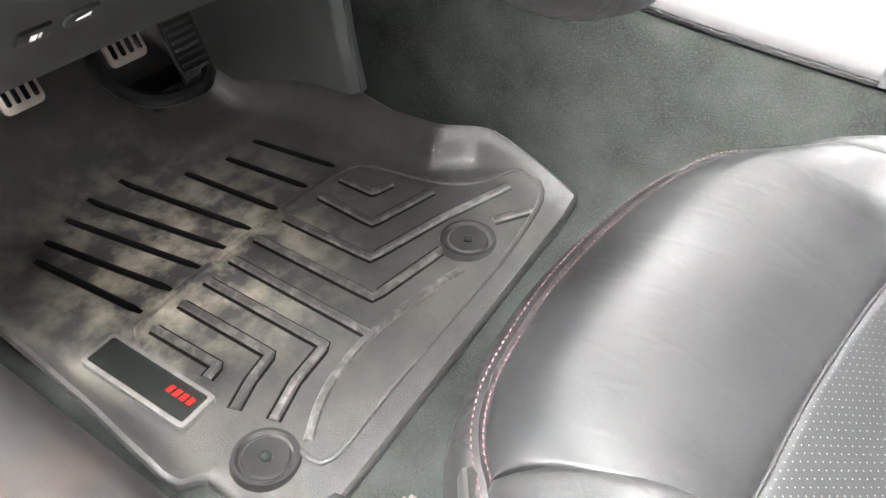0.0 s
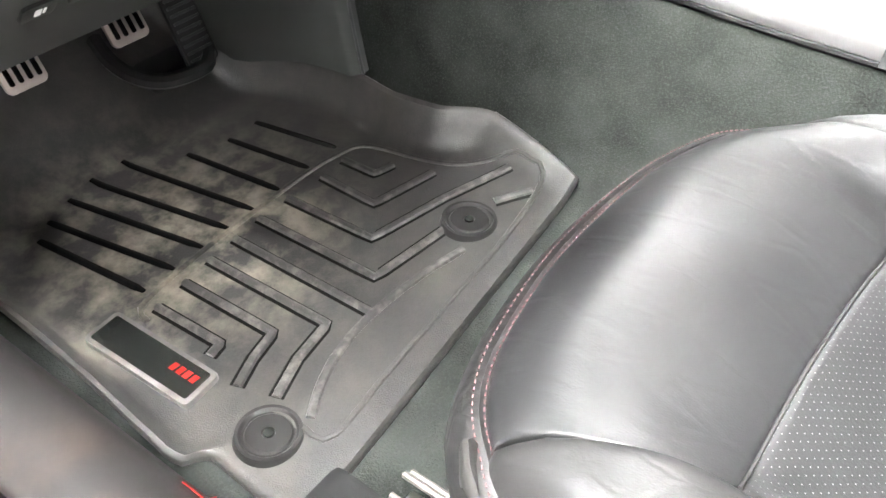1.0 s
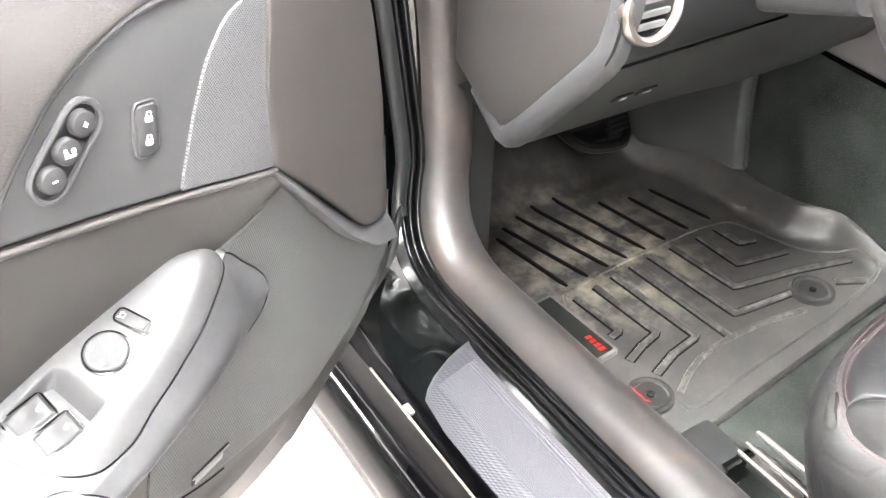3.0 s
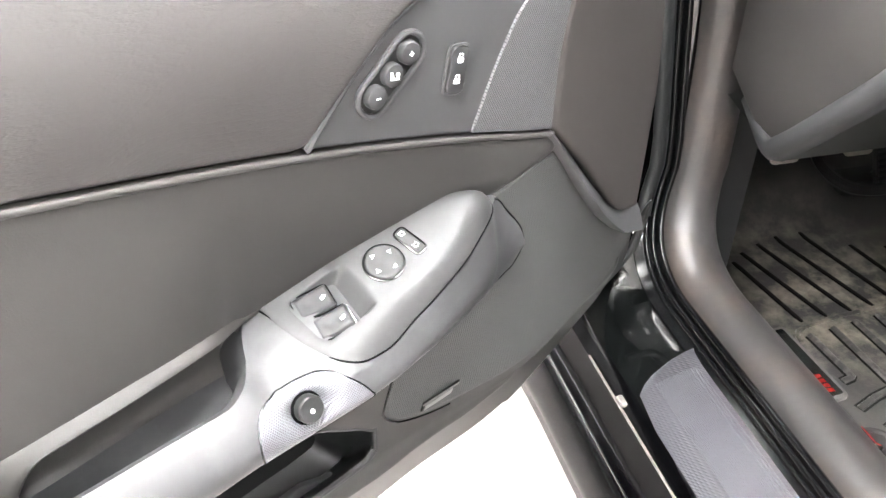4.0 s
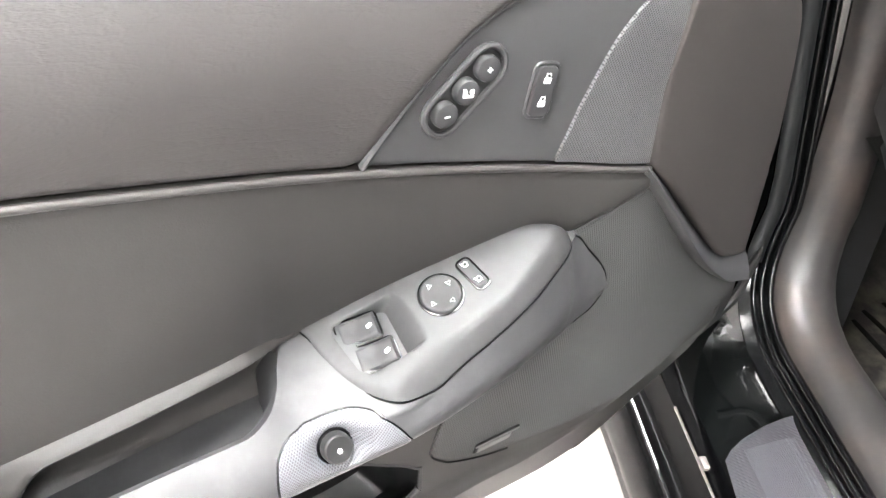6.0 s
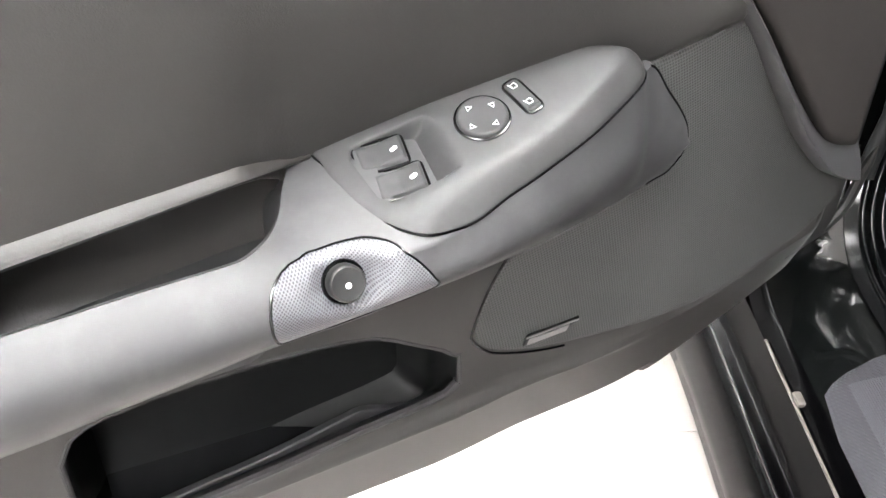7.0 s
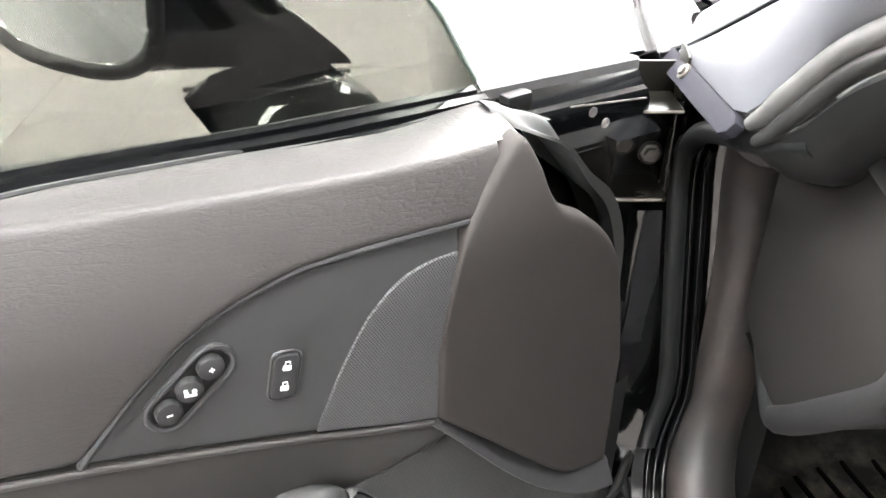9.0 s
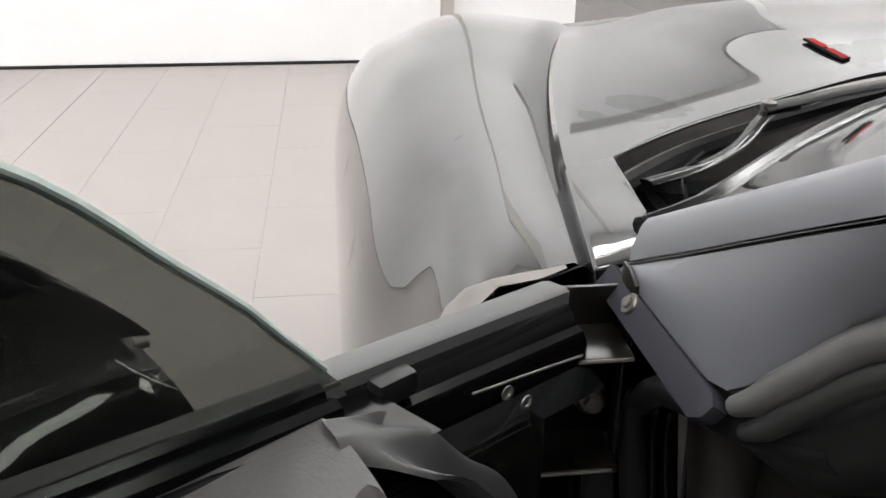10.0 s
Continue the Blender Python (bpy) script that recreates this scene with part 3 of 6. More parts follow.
# front wing
w_seam = fn((1.05, 0.263), (1.257, 0.292), (1.564, 0.353), (1.9, 0.444), (2.4, 0.62))
w_seamz = fn((1.05, 0.868), (1.3, 0.868), (1.6, 0.87), (1.9, 0.865), (2.2, 0.835), (2.6, 0.74))
rows = []
for y in np.linspace(1.055, 2.75, 40):
    xs, zs = w_seam(y), w_seamz(y)
    h = fn((1.05, 0.0), (1.4, 0.012), (1.8, 0.036), (2.1, 0.046), (2.6, 0.02))(y)
    drop = fn((1.05, 0.0), (2.0, 0.0), (2.4, 0.05), (2.75, 0.16))(y)
    sh = 0.018 * (1 - smooth(y, 1.05, 1.4)) - 0.006
    x4 = xs - 0.08 - 0.05 * smooth(y, 1.2, 1.9) - 0.1 * smooth(y, 1.7, 2.2)
    fall = smooth(y, 1.7, 2.15)
    ctl = [(xs - 0.002, zs - 0.03), (xs - 0.002, zs - 0.004), (xs - 0.007, zs), (xs - 0.04, zs - 0.006 + h * 0.5), (x4, zs - 0.012 + h), (min(0.2 - 0.02 * smooth(y, 1.1, 1.5), x4 - 0.03), 0.842 - drop + h * 0.6 - 0.036 * fall), (0.145 - 0.01 * smooth(y, 1.1, 1.5) - 0.012 * (1 - smooth(y, 1.05, 1.25)), 0.80 - drop + h * 0.4 - 0.016 * fall), (0.098 + sh, 0.73 - drop), (0.074 + sh, 0.62 - drop * 0.7), (0.07 + sh, 0.48), (0.09 + sh, 0.35), (0.1 + sh, 0.28)]
    inward = 0.35 * smooth(y, 2.2, 2.75) ** 2
    rows.append([Vector((x + inward * (0.6 - x), y, z)) for x, z in spline(ctl, 34)])
part("wing", grid(rows), PAINT, body, "gloss black front wing with faint swirl marks")
inner = [(0.28, 0.872), (0.263, 0.866), (0.225, 0.851), (0.19, 0.845), (0.165, 0.819), (0.14, 0.777), (0.12, 0.715), (0.11, 0.6), (0.11, 0.45), (0.12, 0.3)]
part("inner_wing", grid([[Vector((x, 1.062, z)), Vector((0.22 + 0.3 * (x - 0.1), 1.075, z - 0.015)), Vector((0.34, 1.09, z - 0.02))] for x, z in inner]), RUBBER, body, "black inner wing closing panel")
part("inner_wing_shelf", grid([[Vector((x, y, 0.715 + 0.03 * (y - 0.99) / 0.1)) for y in (0.99, 1.03, 1.09)] for x in (0.12, 0.2, 0.27, 0.34)]), RUBBER, body)
part("wing_edge", tube([(0.263, 1.053, 0.868), (0.225, 1.055, 0.853), (0.19, 1.055, 0.848), (0.165, 1.056, 0.822), (0.14, 1.057, 0.78), (0.12, 1.057, 0.72)], 0.0012, 8), PAINT, body)

# bonnet
b_rear = fn((0.29, 1.232), (0.451, 1.37), (0.629, 1.455), (0.789, 1.509), (1.0, 1.53))
CX = 1.0


def bonnet_z(x, y):
    k = min(1.0, max(0.0, (x - w_seam(y)) / (CX - w_seam(y))))
    z = w_seamz(y) + 0.004 + 0.035 * smooth(k, 0.0, 0.9) * (1 - 0.3 * smooth(y, 2.0, 2.7))
    return z + 0.018 * smooth(x, 0.6, 0.78) * smooth(y, 1.5, 1.75) * (1 - smooth(y, 2.2, 2.7))


rows = []
for s in np.linspace(0, 1, 44):
    row = []
    for k in np.linspace(0, 1, 40):
        x0 = 0.297
        e = x0 + (CX - x0) * k
        y = b_rear(e) + (2.75 - b_rear(e)) * s
        xs = w_seam(y) + 0.002
        x = xs + (CX - xs) * k
        row.append(Vector((x, y, bonnet_z(x, y))))
    rows.append(row)
left = grid(rows)
right = ([Vector((2 * CX - v.x, v.y, v.z)) for v in left[0]], [tuple(reversed(f)) for f in left[1]])
part("bonnet", join(flip(left), flip(right)), PAINT, body, "gloss black bonnet with a raised centre")
part("bonnet_edge", tube([(x, b_rear(x) - 0.002, w_seamz(1.3) + 0.004 + 0.035 * smooth((x - 0.297) / 0.703, 0, 0.9) - 0.003) for x in np.linspace(0.3, 1.0, 24)], 0.003, 8), PAINT, body)
part("bonnet_seal", tube([(x + 0.012, b_rear(x) - 0.012, 0.845 + 0.035 * smooth((x - 0.297) / 0.703, 0, 0.9)) for x in np.linspace(0.3, 1.0, 24)], 0.012, 8), RUBBER, body)
# scuttle well under the screen
part("scuttle", grid([[Vector((x, b_rear(x) + 0.6, 0.7)), Vector((x, b_rear(x) + 0.3, 0.79)), Vector((x, b_rear(x) + 0.05, 0.825)), Vector((x, b_rear(x) - 0.04, 0.815)), Vector((x, b_rear(x) - 0.12, 0.82)), Vector((x, b_rear(x) - 0.26, 0.84))] for x in np.linspace(0.27, 1.0, 20)]), RUBBER, body, "black scuttle well")
# corner cap between wing and screen
cap = [(0.287, 1.24, 0.878), (0.343, 1.262, 0.883), (0.322, 1.106, 0.889), (0.29, 1.02, 0.887), (0.254, 1.024, 0.876)]
bm = bmesh.new()
f = bm.faces.new([bm.verts.new(p) for p in cap])
ex = bmesh.ops.extrude_face_region(bm, geom=[f])
bmesh.ops.translate(bm, verts=[v for v in ex["geom"] if isinstance(v, bmesh.types.BMVert)], vec=(0.004, 0, -0.05))
bmesh.ops.recalc_face_normals(bm, faces=bm.faces)
bmesh.ops.bevel(bm, geom=list(bm.edges), offset=0.004, segments=3, affect="EDGES", profile=0.6)
part("corner_cap", bm, PAINT, body, "gloss black corner cap beside the screen")

# windscreen and its pillar
s_base = [(0.29, 1.03, 0.908), (0.36, 1.072, 0.91), (0.497, 1.19, 0.915), (0.654, 1.302, 0.92), (0.82, 1.37, 0.925), (1.0, 1.39, 0.927)]
base = spline(s_base, 24)
rows = []
for s in np.linspace(0, 1, 14):
    rows.append([Vector((p[0] + s * 0.12 * (1 - (p[0] - 0.29) / 0.71), p[1] - 0.80 * s - 0.06 * s * (p[0] - 0.29), p[2] + 0.40 * s - 0.03 * s * s)) for p in base])
pane = part("windscreen", grid(rows), SCREEN, body, "raked windscreen glass")
pane.visible_shadow = False
part("screen_seal", tube([Vector(p) + Vector((0, 0.004, -0.004)) for p in base], 0.008, 8), RUBBER, body)
def pillar_up(y):
    return Vector((0.281, y, 0.905 + 0.527 * (1.034 - y)))


pil_low = spline([(0.272, 1.012, 0.874), (0.272, 0.93, 0.88), (0.276, 0.85, 0.884), (0.286, 0.81, 0.925), (0.298, 0.765, 0.976), (0.306, 0.68, 1.03), (0.31, 0.5, 1.125), (0.315, 0.3, 1.23)], 40)
pil_seam = spline([(0.277, 1.014, 0.884), (0.279, 0.92, 0.935), (0.28, 0.841, 0.979), (0.281, 0.753, 1.027), (0.284, 0.6, 1.11), (0.29, 0.45, 1.19), (0.295, 0.3, 1.27)], 40)
rows = []
for lo, se in zip(pil_low, pil_seam):
    lo, se = Vector(lo), Vector(se)
    mid_p = (lo + se) / 2 + Vector((-0.004, 0, 0.002))
    rows.append([lo + Vector((0.02, 0, -0.004)), lo, lo + (mid_p - lo) * 0.5 + Vector((-0.0015, 0, 0)), mid_p, se + (mid_p - se) * 0.5 + Vector((-0.001, 0, 0)), se + Vector((0, -0.001, -0.002)), se + Vector((0.006, 0, 0))])
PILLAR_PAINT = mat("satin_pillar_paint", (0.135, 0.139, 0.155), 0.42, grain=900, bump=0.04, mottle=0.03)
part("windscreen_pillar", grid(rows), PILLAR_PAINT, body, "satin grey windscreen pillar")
rows = []
for se in pil_seam:
    se = Vector(se)
    up = pillar_up(se.y)
    rows.append([se + Vector((0.006, 0, 0)), se + Vector((0.0, 0, 0.002)), se + (up - se) * 0.4 + Vector((-0.001, 0, 0)), up + Vector((0.002, 0, -0.002)), up + Vector((0.008, 0.004, 0.002)), up + Vector((0.022, 0.01, 0.002))])
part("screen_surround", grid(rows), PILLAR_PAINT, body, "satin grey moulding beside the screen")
part("pillar_groove", tube([Vector(p) + Vector((0.002, 0, 0)) for p in pil_seam], 0.002, 6), RUBBER, body)
part("pillar_lip", tube([Vector(p) + Vector((0.004, -0.004, -0.008)) for p in pil_low[8:]], [0.006, 0.0085] + [0.0095] * 30, 10), LIP_RUBBER, body, "pale grey rubber lip under the pillar")
part("lip_base", tube([Vector(p) + Vector((0.008, -0.012, -0.02)) for p in pil_low[8:]], [0.005, 0.007] + [0.008] * 30, 10), RUBBER_GREY, body, "dark grey channel of the rubber lip")
rows = []
for i, p in enumerate(pil_low[5:]):
    p = Vector(p)
    k = 0.25 + 0.75 * smooth(i, 0, 6)
    rows.append([p + Vector((o[0] - 0.006 * (1 - k), o[1] * k, o[2] * k)) for o in ((0.02, -0.012, -0.026), (0.01, -0.018, -0.032), (0.014, -0.022, -0.05), (0.03, -0.022, -0.07), (0.06, -0.012, -0.082), (0.1, 0.0, -0.084))])
part("pillar_lining", grid(rows), PLASTIC_DARK, body, "dark grey inner pillar lining")
# flange plate with a screw below the pillar
m = axes((0.2615, 0.93, 0.872), (0, -1, 0.03), (-0.82, 0, 0.57))
part("flange_plate", slab([(-0.1, -0.009), (0.08, -0.009), (0.089, -0.002), (0.091, 0.008), (0.082, 0.013), (-0.1, 0.013)], -0.012, 0.0, m, 0.003), mat("slate_flange_paint", (0.022, 0.022, 0.028), 0.7, grain=900, bump=0.04, mottle=0.06, spec=0.1), body, "slate grey flange plate")
sc = lathe([(0.008, 0), (0.008, 0.0015), (0.007, 0.0025), (0.0045, 0.0025), (0.0042, 0.005), (0.002, 0.0055), (0.0, 0.005)], m @ pose(-0.038, 0.005, 0.0), 20)
part("screw", sc, STRIP, body, "round steel screw head")
# hinge
HINGE = mat("dusty_hinge_steel", (0.0032, 0.003, 0.0023), 0.3, grain=200, bump=0.1, mottle=0.5, scale2=30, spec=0.4, dirt=(0.03, 0.026, 0.018), dirt_scale=50, dirt_amount=0.2)
hinge = part("hinge", box(0.23, 0.974, 0.75, 0.062, 0.05, 0.006, 0.002), HINGE, body, "dusty steel door hinge with bolts")
part("hinge_plate", box(0.237, 0.974, 0.843, 0.054, 0.05, 0.005, 0.002), HINGE, hinge)
part("hinge_leaf", box(0.236, 1.0, 0.797, 0.066, 0.006, 0.1, 0.002), STEEL_BLACK, hinge)
# pale worn-metal lines draw the lit front edges of the two plates
for hx, hz in ((0.23, 0.7505), (0.237, 0.8435)):
    part("lit_worn_edge", tube([(hx - 0.027, 0.9485, hz), (hx + 0.026, 0.9485, hz)], 0.0015, 6), STRIP, hinge, "worn steel edge, drawn pale as if lit")
part("hinge_web", slab([(0.0, 0.0), (0.026, 0.0), (0.018, 0.03), (0.014, 0.06), (0.006, 0.07), (0.0, 0.07)], -0.002, 0.002, axes((0.203, 0.998, 0.753), (0, -1, 0), (-1, 0, 0)), 0.001), HINGE, hinge)
part("hinge_pin", lathe([(0.0, 0), (0.005, 0), (0.005, 0.1), (0.0, 0.1)], pose(0.265, 0.974, 0.745), 14), STEEL_BLACK, hinge)
for bx, bz in ((0.2235, 0.79), (0.2525, 0.779)):
    bolt = part("bolt", lathe([(0.011, 0), (0.011, 0.002), (0.0075, 0.003), (0.0075, 0.009), (0.0, 0.0095)], axes((bx, 0.997, bz), (1, 0, 0), (0, -1, 0)), 6), STRIP, hinge, "steel hex bolt")
    part("washer", lathe([(0.0128, 0.0), (0.0128, 0.0016), (0.008, 0.0016)], axes((bx, 0.9965, bz), (1, 0, 0), (0, -1, 0)), 20), HINGE, bolt)
brk = part("hinge_bracket", box(0.245, 0.998, 0.858, 0.042, 0.004, 0.036, 0.001), HINGE, body, "brownish steel bracket above the hinge")
part("bracket_flange", slab([(0.0, 0.0), (0.024, 0.0), (0.028, 0.05), (0.012, 0.056), (0.0, 0.056)], -0.0015, 0.0015, axes((0.268, 0.998, 0.838), (0, -1, 0), (-1, 0, 0)), 0.0008), HINGE, brk)
part("check_strap", box(0.235, 0.985, 0.52, 0.02, 0.06, 0.05, 0.004), STEEL_BLACK, body, "steel door check strap")

# wiper
wip = part("wiper", tube(spline([(0.36, 1.21, 0.872), (0.43, 1.25, 0.872), (0.5, 1.31, 0.874), (0.56, 1.375, 0.888), (0.6, 1.385, 0.893)], 14), 0.009, 8, flat=0.35), RUBBER, body, "matt black wiper arm")
part("arm", tube([(0.555, 1.38, 0.893), (0.66, 1.40, 0.905), (0.78, 1.41, 0.92), (0.95, 1.42, 0.93)], 0.012, 8, flat=0.35), PLASTIC_DARK, wip)
part("pivot", lathe([(0.009, 0), (0.009, 0.016), (0.0, 0.018)], pose(0.563, 1.382, 0.884), 16), STRIP, wip)
part("washer_hose", tube(spline([(0.4, 1.2, 0.85), (0.41, 1.24, 0.87), (0.44, 1.27, 0.88)], 10), 0.0025, 6), RUBBER, wip)
# emblem on the bonnet: a plain red and bright shape
em_m = axes((0.757, 1.61, bonnet_z(0.757, 1.61) + 0.001), (0.06, -1, 0.12), (-0.03, -0.1, 1))
em = part("emblem", slab([(-0.05, -0.006), (0.0, -0.009), (0.05, -0.006), (0.044, 0.01), (0.0, 0.004), (-0.044, 0.01)], 0.0, 0.0035, em_m, 0.0015), mat("matt_emblem_black", (0.01, 0.01, 0.01), 0.8, grain=800, bump=0.0, spec=0.05), body, "thin dark emblem with red fields")
for k in (-0.025, 0.025):
    part("field", slab(rounded(0.042, 0.011, 0.0035), 0.0035, 0.0042, em_m @ pose(k, 0.001, 0), 0), RED_MARK, em, "red field")
# the rest of the car, out of view, that shades the cabin
rows = []
for s in np.linspace(0, 1, 14):
    rows.append([Vector((0.40 + 1.2 * k, 0.2 - 1.1 * s, 1.2 + 0.05 * math.sin(math.pi * k) - 0.05 * s * s)) for k in np.linspace(0, 1, 14)])
part("roof_panel", grid(rows), PAINT, body)
part("far_door", box(1.72, 0.1, 0.5, 0.1, 1.9, 0.8, 0.04), PAINT, body)
part("far_window", grid([[Vector((1.70 - 0.12 * k, y, 0.88 + 0.34 * k)) for k in np.linspace(0, 1, 5)] for y in np.linspace(-0.85, 0.36, 8)]), mat("far_dark_glass", (0.01, 0.011, 0.011), 0.05, grain=10, bump=0.0, mottle=0.05), body, "dark tinted window of the closed far door")
part("rear_bulkhead", box(1.0, -0.95, 0.65, 1.5, 0.08, 1.0, 0.03), PLASTIC_DARK, body)
# ---------------------------------------------------------------- cabin shell
cab = thing("cabin_lining", (0.8, 0.6, 0.18), "charcoal carpeted footwell and tunnel lining", "car interior", kind="structure")


def mat_z(x, y):
    f = min(1.0, max(0.0, 1 - (y - 0.66) * 1.8))
    return 0.2 + 0.1 * (x - 0.52) * f + 0.8 * max(0.0, y - 1.1) * smooth(y, 1.09, 1.2)


tun_x = fn((-0.9, 1.07), (0.2, 1.05), (0.5, 1.02), (0.72, 1.012), (0.86, 0.972), (1.0, 0.985), (1.3, 0.95))
top_x = fn((-0.9, 1.12), (0.2, 1.10), (0.36, 1.09), (0.58, 1.06), (0.9, 1.03), (1.3, 1.02))
top_z = fn((-0.9, 0.43), (0.36, 0.455), (0.58, 0.473), (0.8, 0.5), (1.3, 0.56))
rows = []
for y in np.linspace(-0.9, 1.32, 60):
    row = []
    for x in np.linspace(0.40, tun_x(y) - 0.03, 12):
        row.append(Vector((x, y, mat_z(x, y) - 0.014 + 0.003 * noise.noise((x * 9, y * 9, 0)))))
    zb = mat_z(tun_x(y), y) - 0.012
    for k in np.linspace(0, 1, 14):
        x = tun_x(y) + (top_x(y) - tun_x(y)) * k ** 1.4
        z = zb + 0.02 + (top_z(y) - 0.004 - zb - 0.02) * k
        d = 0.010 * noise.noise((0, y * 5, z * 6)) * math.sin(math.pi * k) - 0.022 * math.sin(math.pi * min(1, k * 1.1)) * smooth(y, 0.15, 0.5)
        row.append(Vector((x - d * 0.4, y, z)))
    rows.append(row)
part("carpet", grid(rows), CARPET, cab, "charcoal cut-pile carpet, brushed unevenly")
# firewall
part("firewall", grid([[Vector((x, 1.32 + 0.02 * math.sin(x * 7), z)) for z in np.linspace(0.2, 0.83, 8)] for x in np.linspace(0.36, 1.7, 14)]), CARPET, cab)
part("bulkhead_top", grid([[Vector((x, y, 0.8)) for y in np.linspace(1.01, 1.34, 6)] for x in np.linspace(0.28, 1.7, 14)]), CARPET, cab)
# kick panel under the hinge pillar
part("kick_panel", grid([[Vector((0.402, y, z)) for z in np.linspace(0.17, 0.83, 12)] for y in np.linspace(0.9, 1.34, 10)]), PLASTIC_DARK, cab)
part("release_catch", box(0.412, 0.942, 0.457, 0.012, 0.008, 0.02, 0.002), ALU, cab, "small bright catch")
# closeout panel on the tunnel beside the pedals
rows = []
for y in steps(0.922, 1.3, 14, 0.012):
    zb = mat_z(0.95, y) + 0.07 - 0.03 * smooth(y, 1.0, 1.2)
    rows.append([Vector((0.965 - 0.018 * smooth(y, 0.918, 0.934) - 0.05 * smooth(y, 0.95, 1.25) - 0.01 * math.sin(math.pi * k), y + 0.03 * k, zb + (0.56 - zb) * k)) for k in np.linspace(0, 1, 10)])
rows.insert(0, [v + Vector((0.012, 0.001, 0)) for v in rows[0]])
part("closeout_rim", tube([v + Vector((-0.001, -0.001, 0)) for v in rows[1]], 0.0022, 8), PLASTIC, cab)
part("closeout_panel", grid(rows), mat("closeout_plastic", (0.042, 0.045, 0.042), 0.55, grain=900, bump=0.2, mottle=0.2, spec=0.3), cab, "dark grey moulded closeout panel")

# console with its silver side trim
con = thing("centre_console", (1.1, 0.3, 0.44), "centre console with a bright silver side trim", "console")
rows = []
for y in np.linspace(-0.9, 1.1, 50):
    x, z = top_x(y), top_z(y)
    rows.append([Vector((x + o, y, z + h)) for o, h in ((0.006, 0.0), (0.003, 0.002), (0.002, 0.004), (0.002, 0.02), (0.01, 0.06), (0.024, 0.095), (0.04, 0.115), (0.06, 0.122), (0.09, 0.122))])
part("side_trim", grid(rows), SILVER_TRIM, con, "satin silver console trim")
part("trim_seam", tube([(top_x(y) + 0.0015, y, top_z(y) - 0.002) for y in np.linspace(-0.8, 1.1, 40)], 0.0045, 8), RUBBER, con)
rows = []
for y in steps(-0.9, 0.352, 16, 0.02):
    x, z = top_x(y), top_z(y)
    k = 0.03 * smooth(0.352 - y, 0, 0.06)
    rows.append([Vector((x + o, y, z + h)) for o, h in ((0.0, -0.03 * k / 0.03), (-0.006, 0.0), (-0.006, k), (0.002, 0.02 + k * 1.3), (0.02, 0.04 + k * 1.5))])
part("end_cover", grid(rows), PLASTIC, con, "grey plastic end cover")
part("console_top", box(1.24, 0.2, 0.585, 0.16, 1.4, 0.02, 0.006), PLASTIC_DARK, con)
part("cup_opening", lathe([(0.045, 0.0), (0.045, 0.006), (0.039, 0.008), (0.037, 0.0), (0.034, -0.05), (0.0, -0.05)], pose(1.2, 0.42, 0.596), 28), PLASTIC, con)

# ---------------------------------------------------------------- dashboard
dash = thing("dashboard", (0.8, 0.8, 0.56), "dark grey dashboard with a trimmed end panel", "dashboard")
DP = [(0.98, 0.905), (0.9, 0.903), (0.82, 0.897), (0.745, 0.884), (0.69, 0.86), (0.664, 0.83), (0.655, 0.79), (0.66, 0.75), (0.669, 0.728)]
prof = spline(DP, 30)
pad_front = fn((0.34, 1.03), (0.36, 1.05), (0.497, 1.16), (0.654, 1.27), (0.82, 1.34), (1.0, 1.36), (1.2, 1.33), (1.5, 1.16), (1.66, 1.03))
part("top_pad", grid([[Vector((x, pad_front(x), 0.885))] + [Vector((x, p[0], p[1])) for p in prof] for x in steps(0.348, 1.66, 24, 0.01)]), PLASTIC_DARK, dash, "dark soft dashboard pad")
low = [(0.669, 0.728), (0.68, 0.714), (0.72, 0.672), (0.77, 0.618), (0.812, 0.572), (0.82, 0.562), (0.83, 0.562), (1.0, 0.6), (1.3, 0.66)]
part("lower_panel", grid([[Vector((x, p[0] - 0.012 * smooth(x, 0.6, 0.75) * (1 - smooth(x, 0.85, 1.0)), p[1])) for p in spline(low, 30)] for x in steps(0.372, 1.02, 24, 0.008)]), mat("lower_dash_plastic", (0.016, 0.017, 0.016), 0.5, grain=1500, bump=0.12, mottle=0.1, spec=0.3), dash, "dark grey lower dashboard panel")
# end panel with its raised frame
END = [(0.93, 0.63), (0.872, 0.596), (0.822, 0.572), (0.8, 0.582), (0.74, 0.648), (0.68, 0.715), (0.664, 0.74), (0.655, 0.79), (0.664, 0.835), (0.7, 0.865), (0.76, 0.884), (0.93, 0.895)]
m = Matrix(((0, 0, -1, 0.362), (1, 0, 0, 0), (0, 1, 0, 0), (0, 0, 0, 1)))
part("end_panel", slab(END, -0.03, 0.004, m, 0.004, 3), mat("matt_dash_end", (0.023, 0.0212, 0.0202), 0.72, grain=1200, bump=0.12, mottle=0.05, spec=0.2), dash, "matt brown-grey dashboard end panel")
edge = spline([(0.352, 0.905, 0.598), (0.352, 0.866, 0.579), (0.353, 0.822, 0.566), (0.352, 0.79, 0.588), (0.35, 0.73, 0.652), (0.348, 0.672, 0.718), (0.346, 0.658, 0.75), (0.346, 0.65, 0.80), (0.346, 0.66, 0.845), (0.348, 0.7, 0.875), (0.35, 0.78, 0.892)], 50)
rows = []
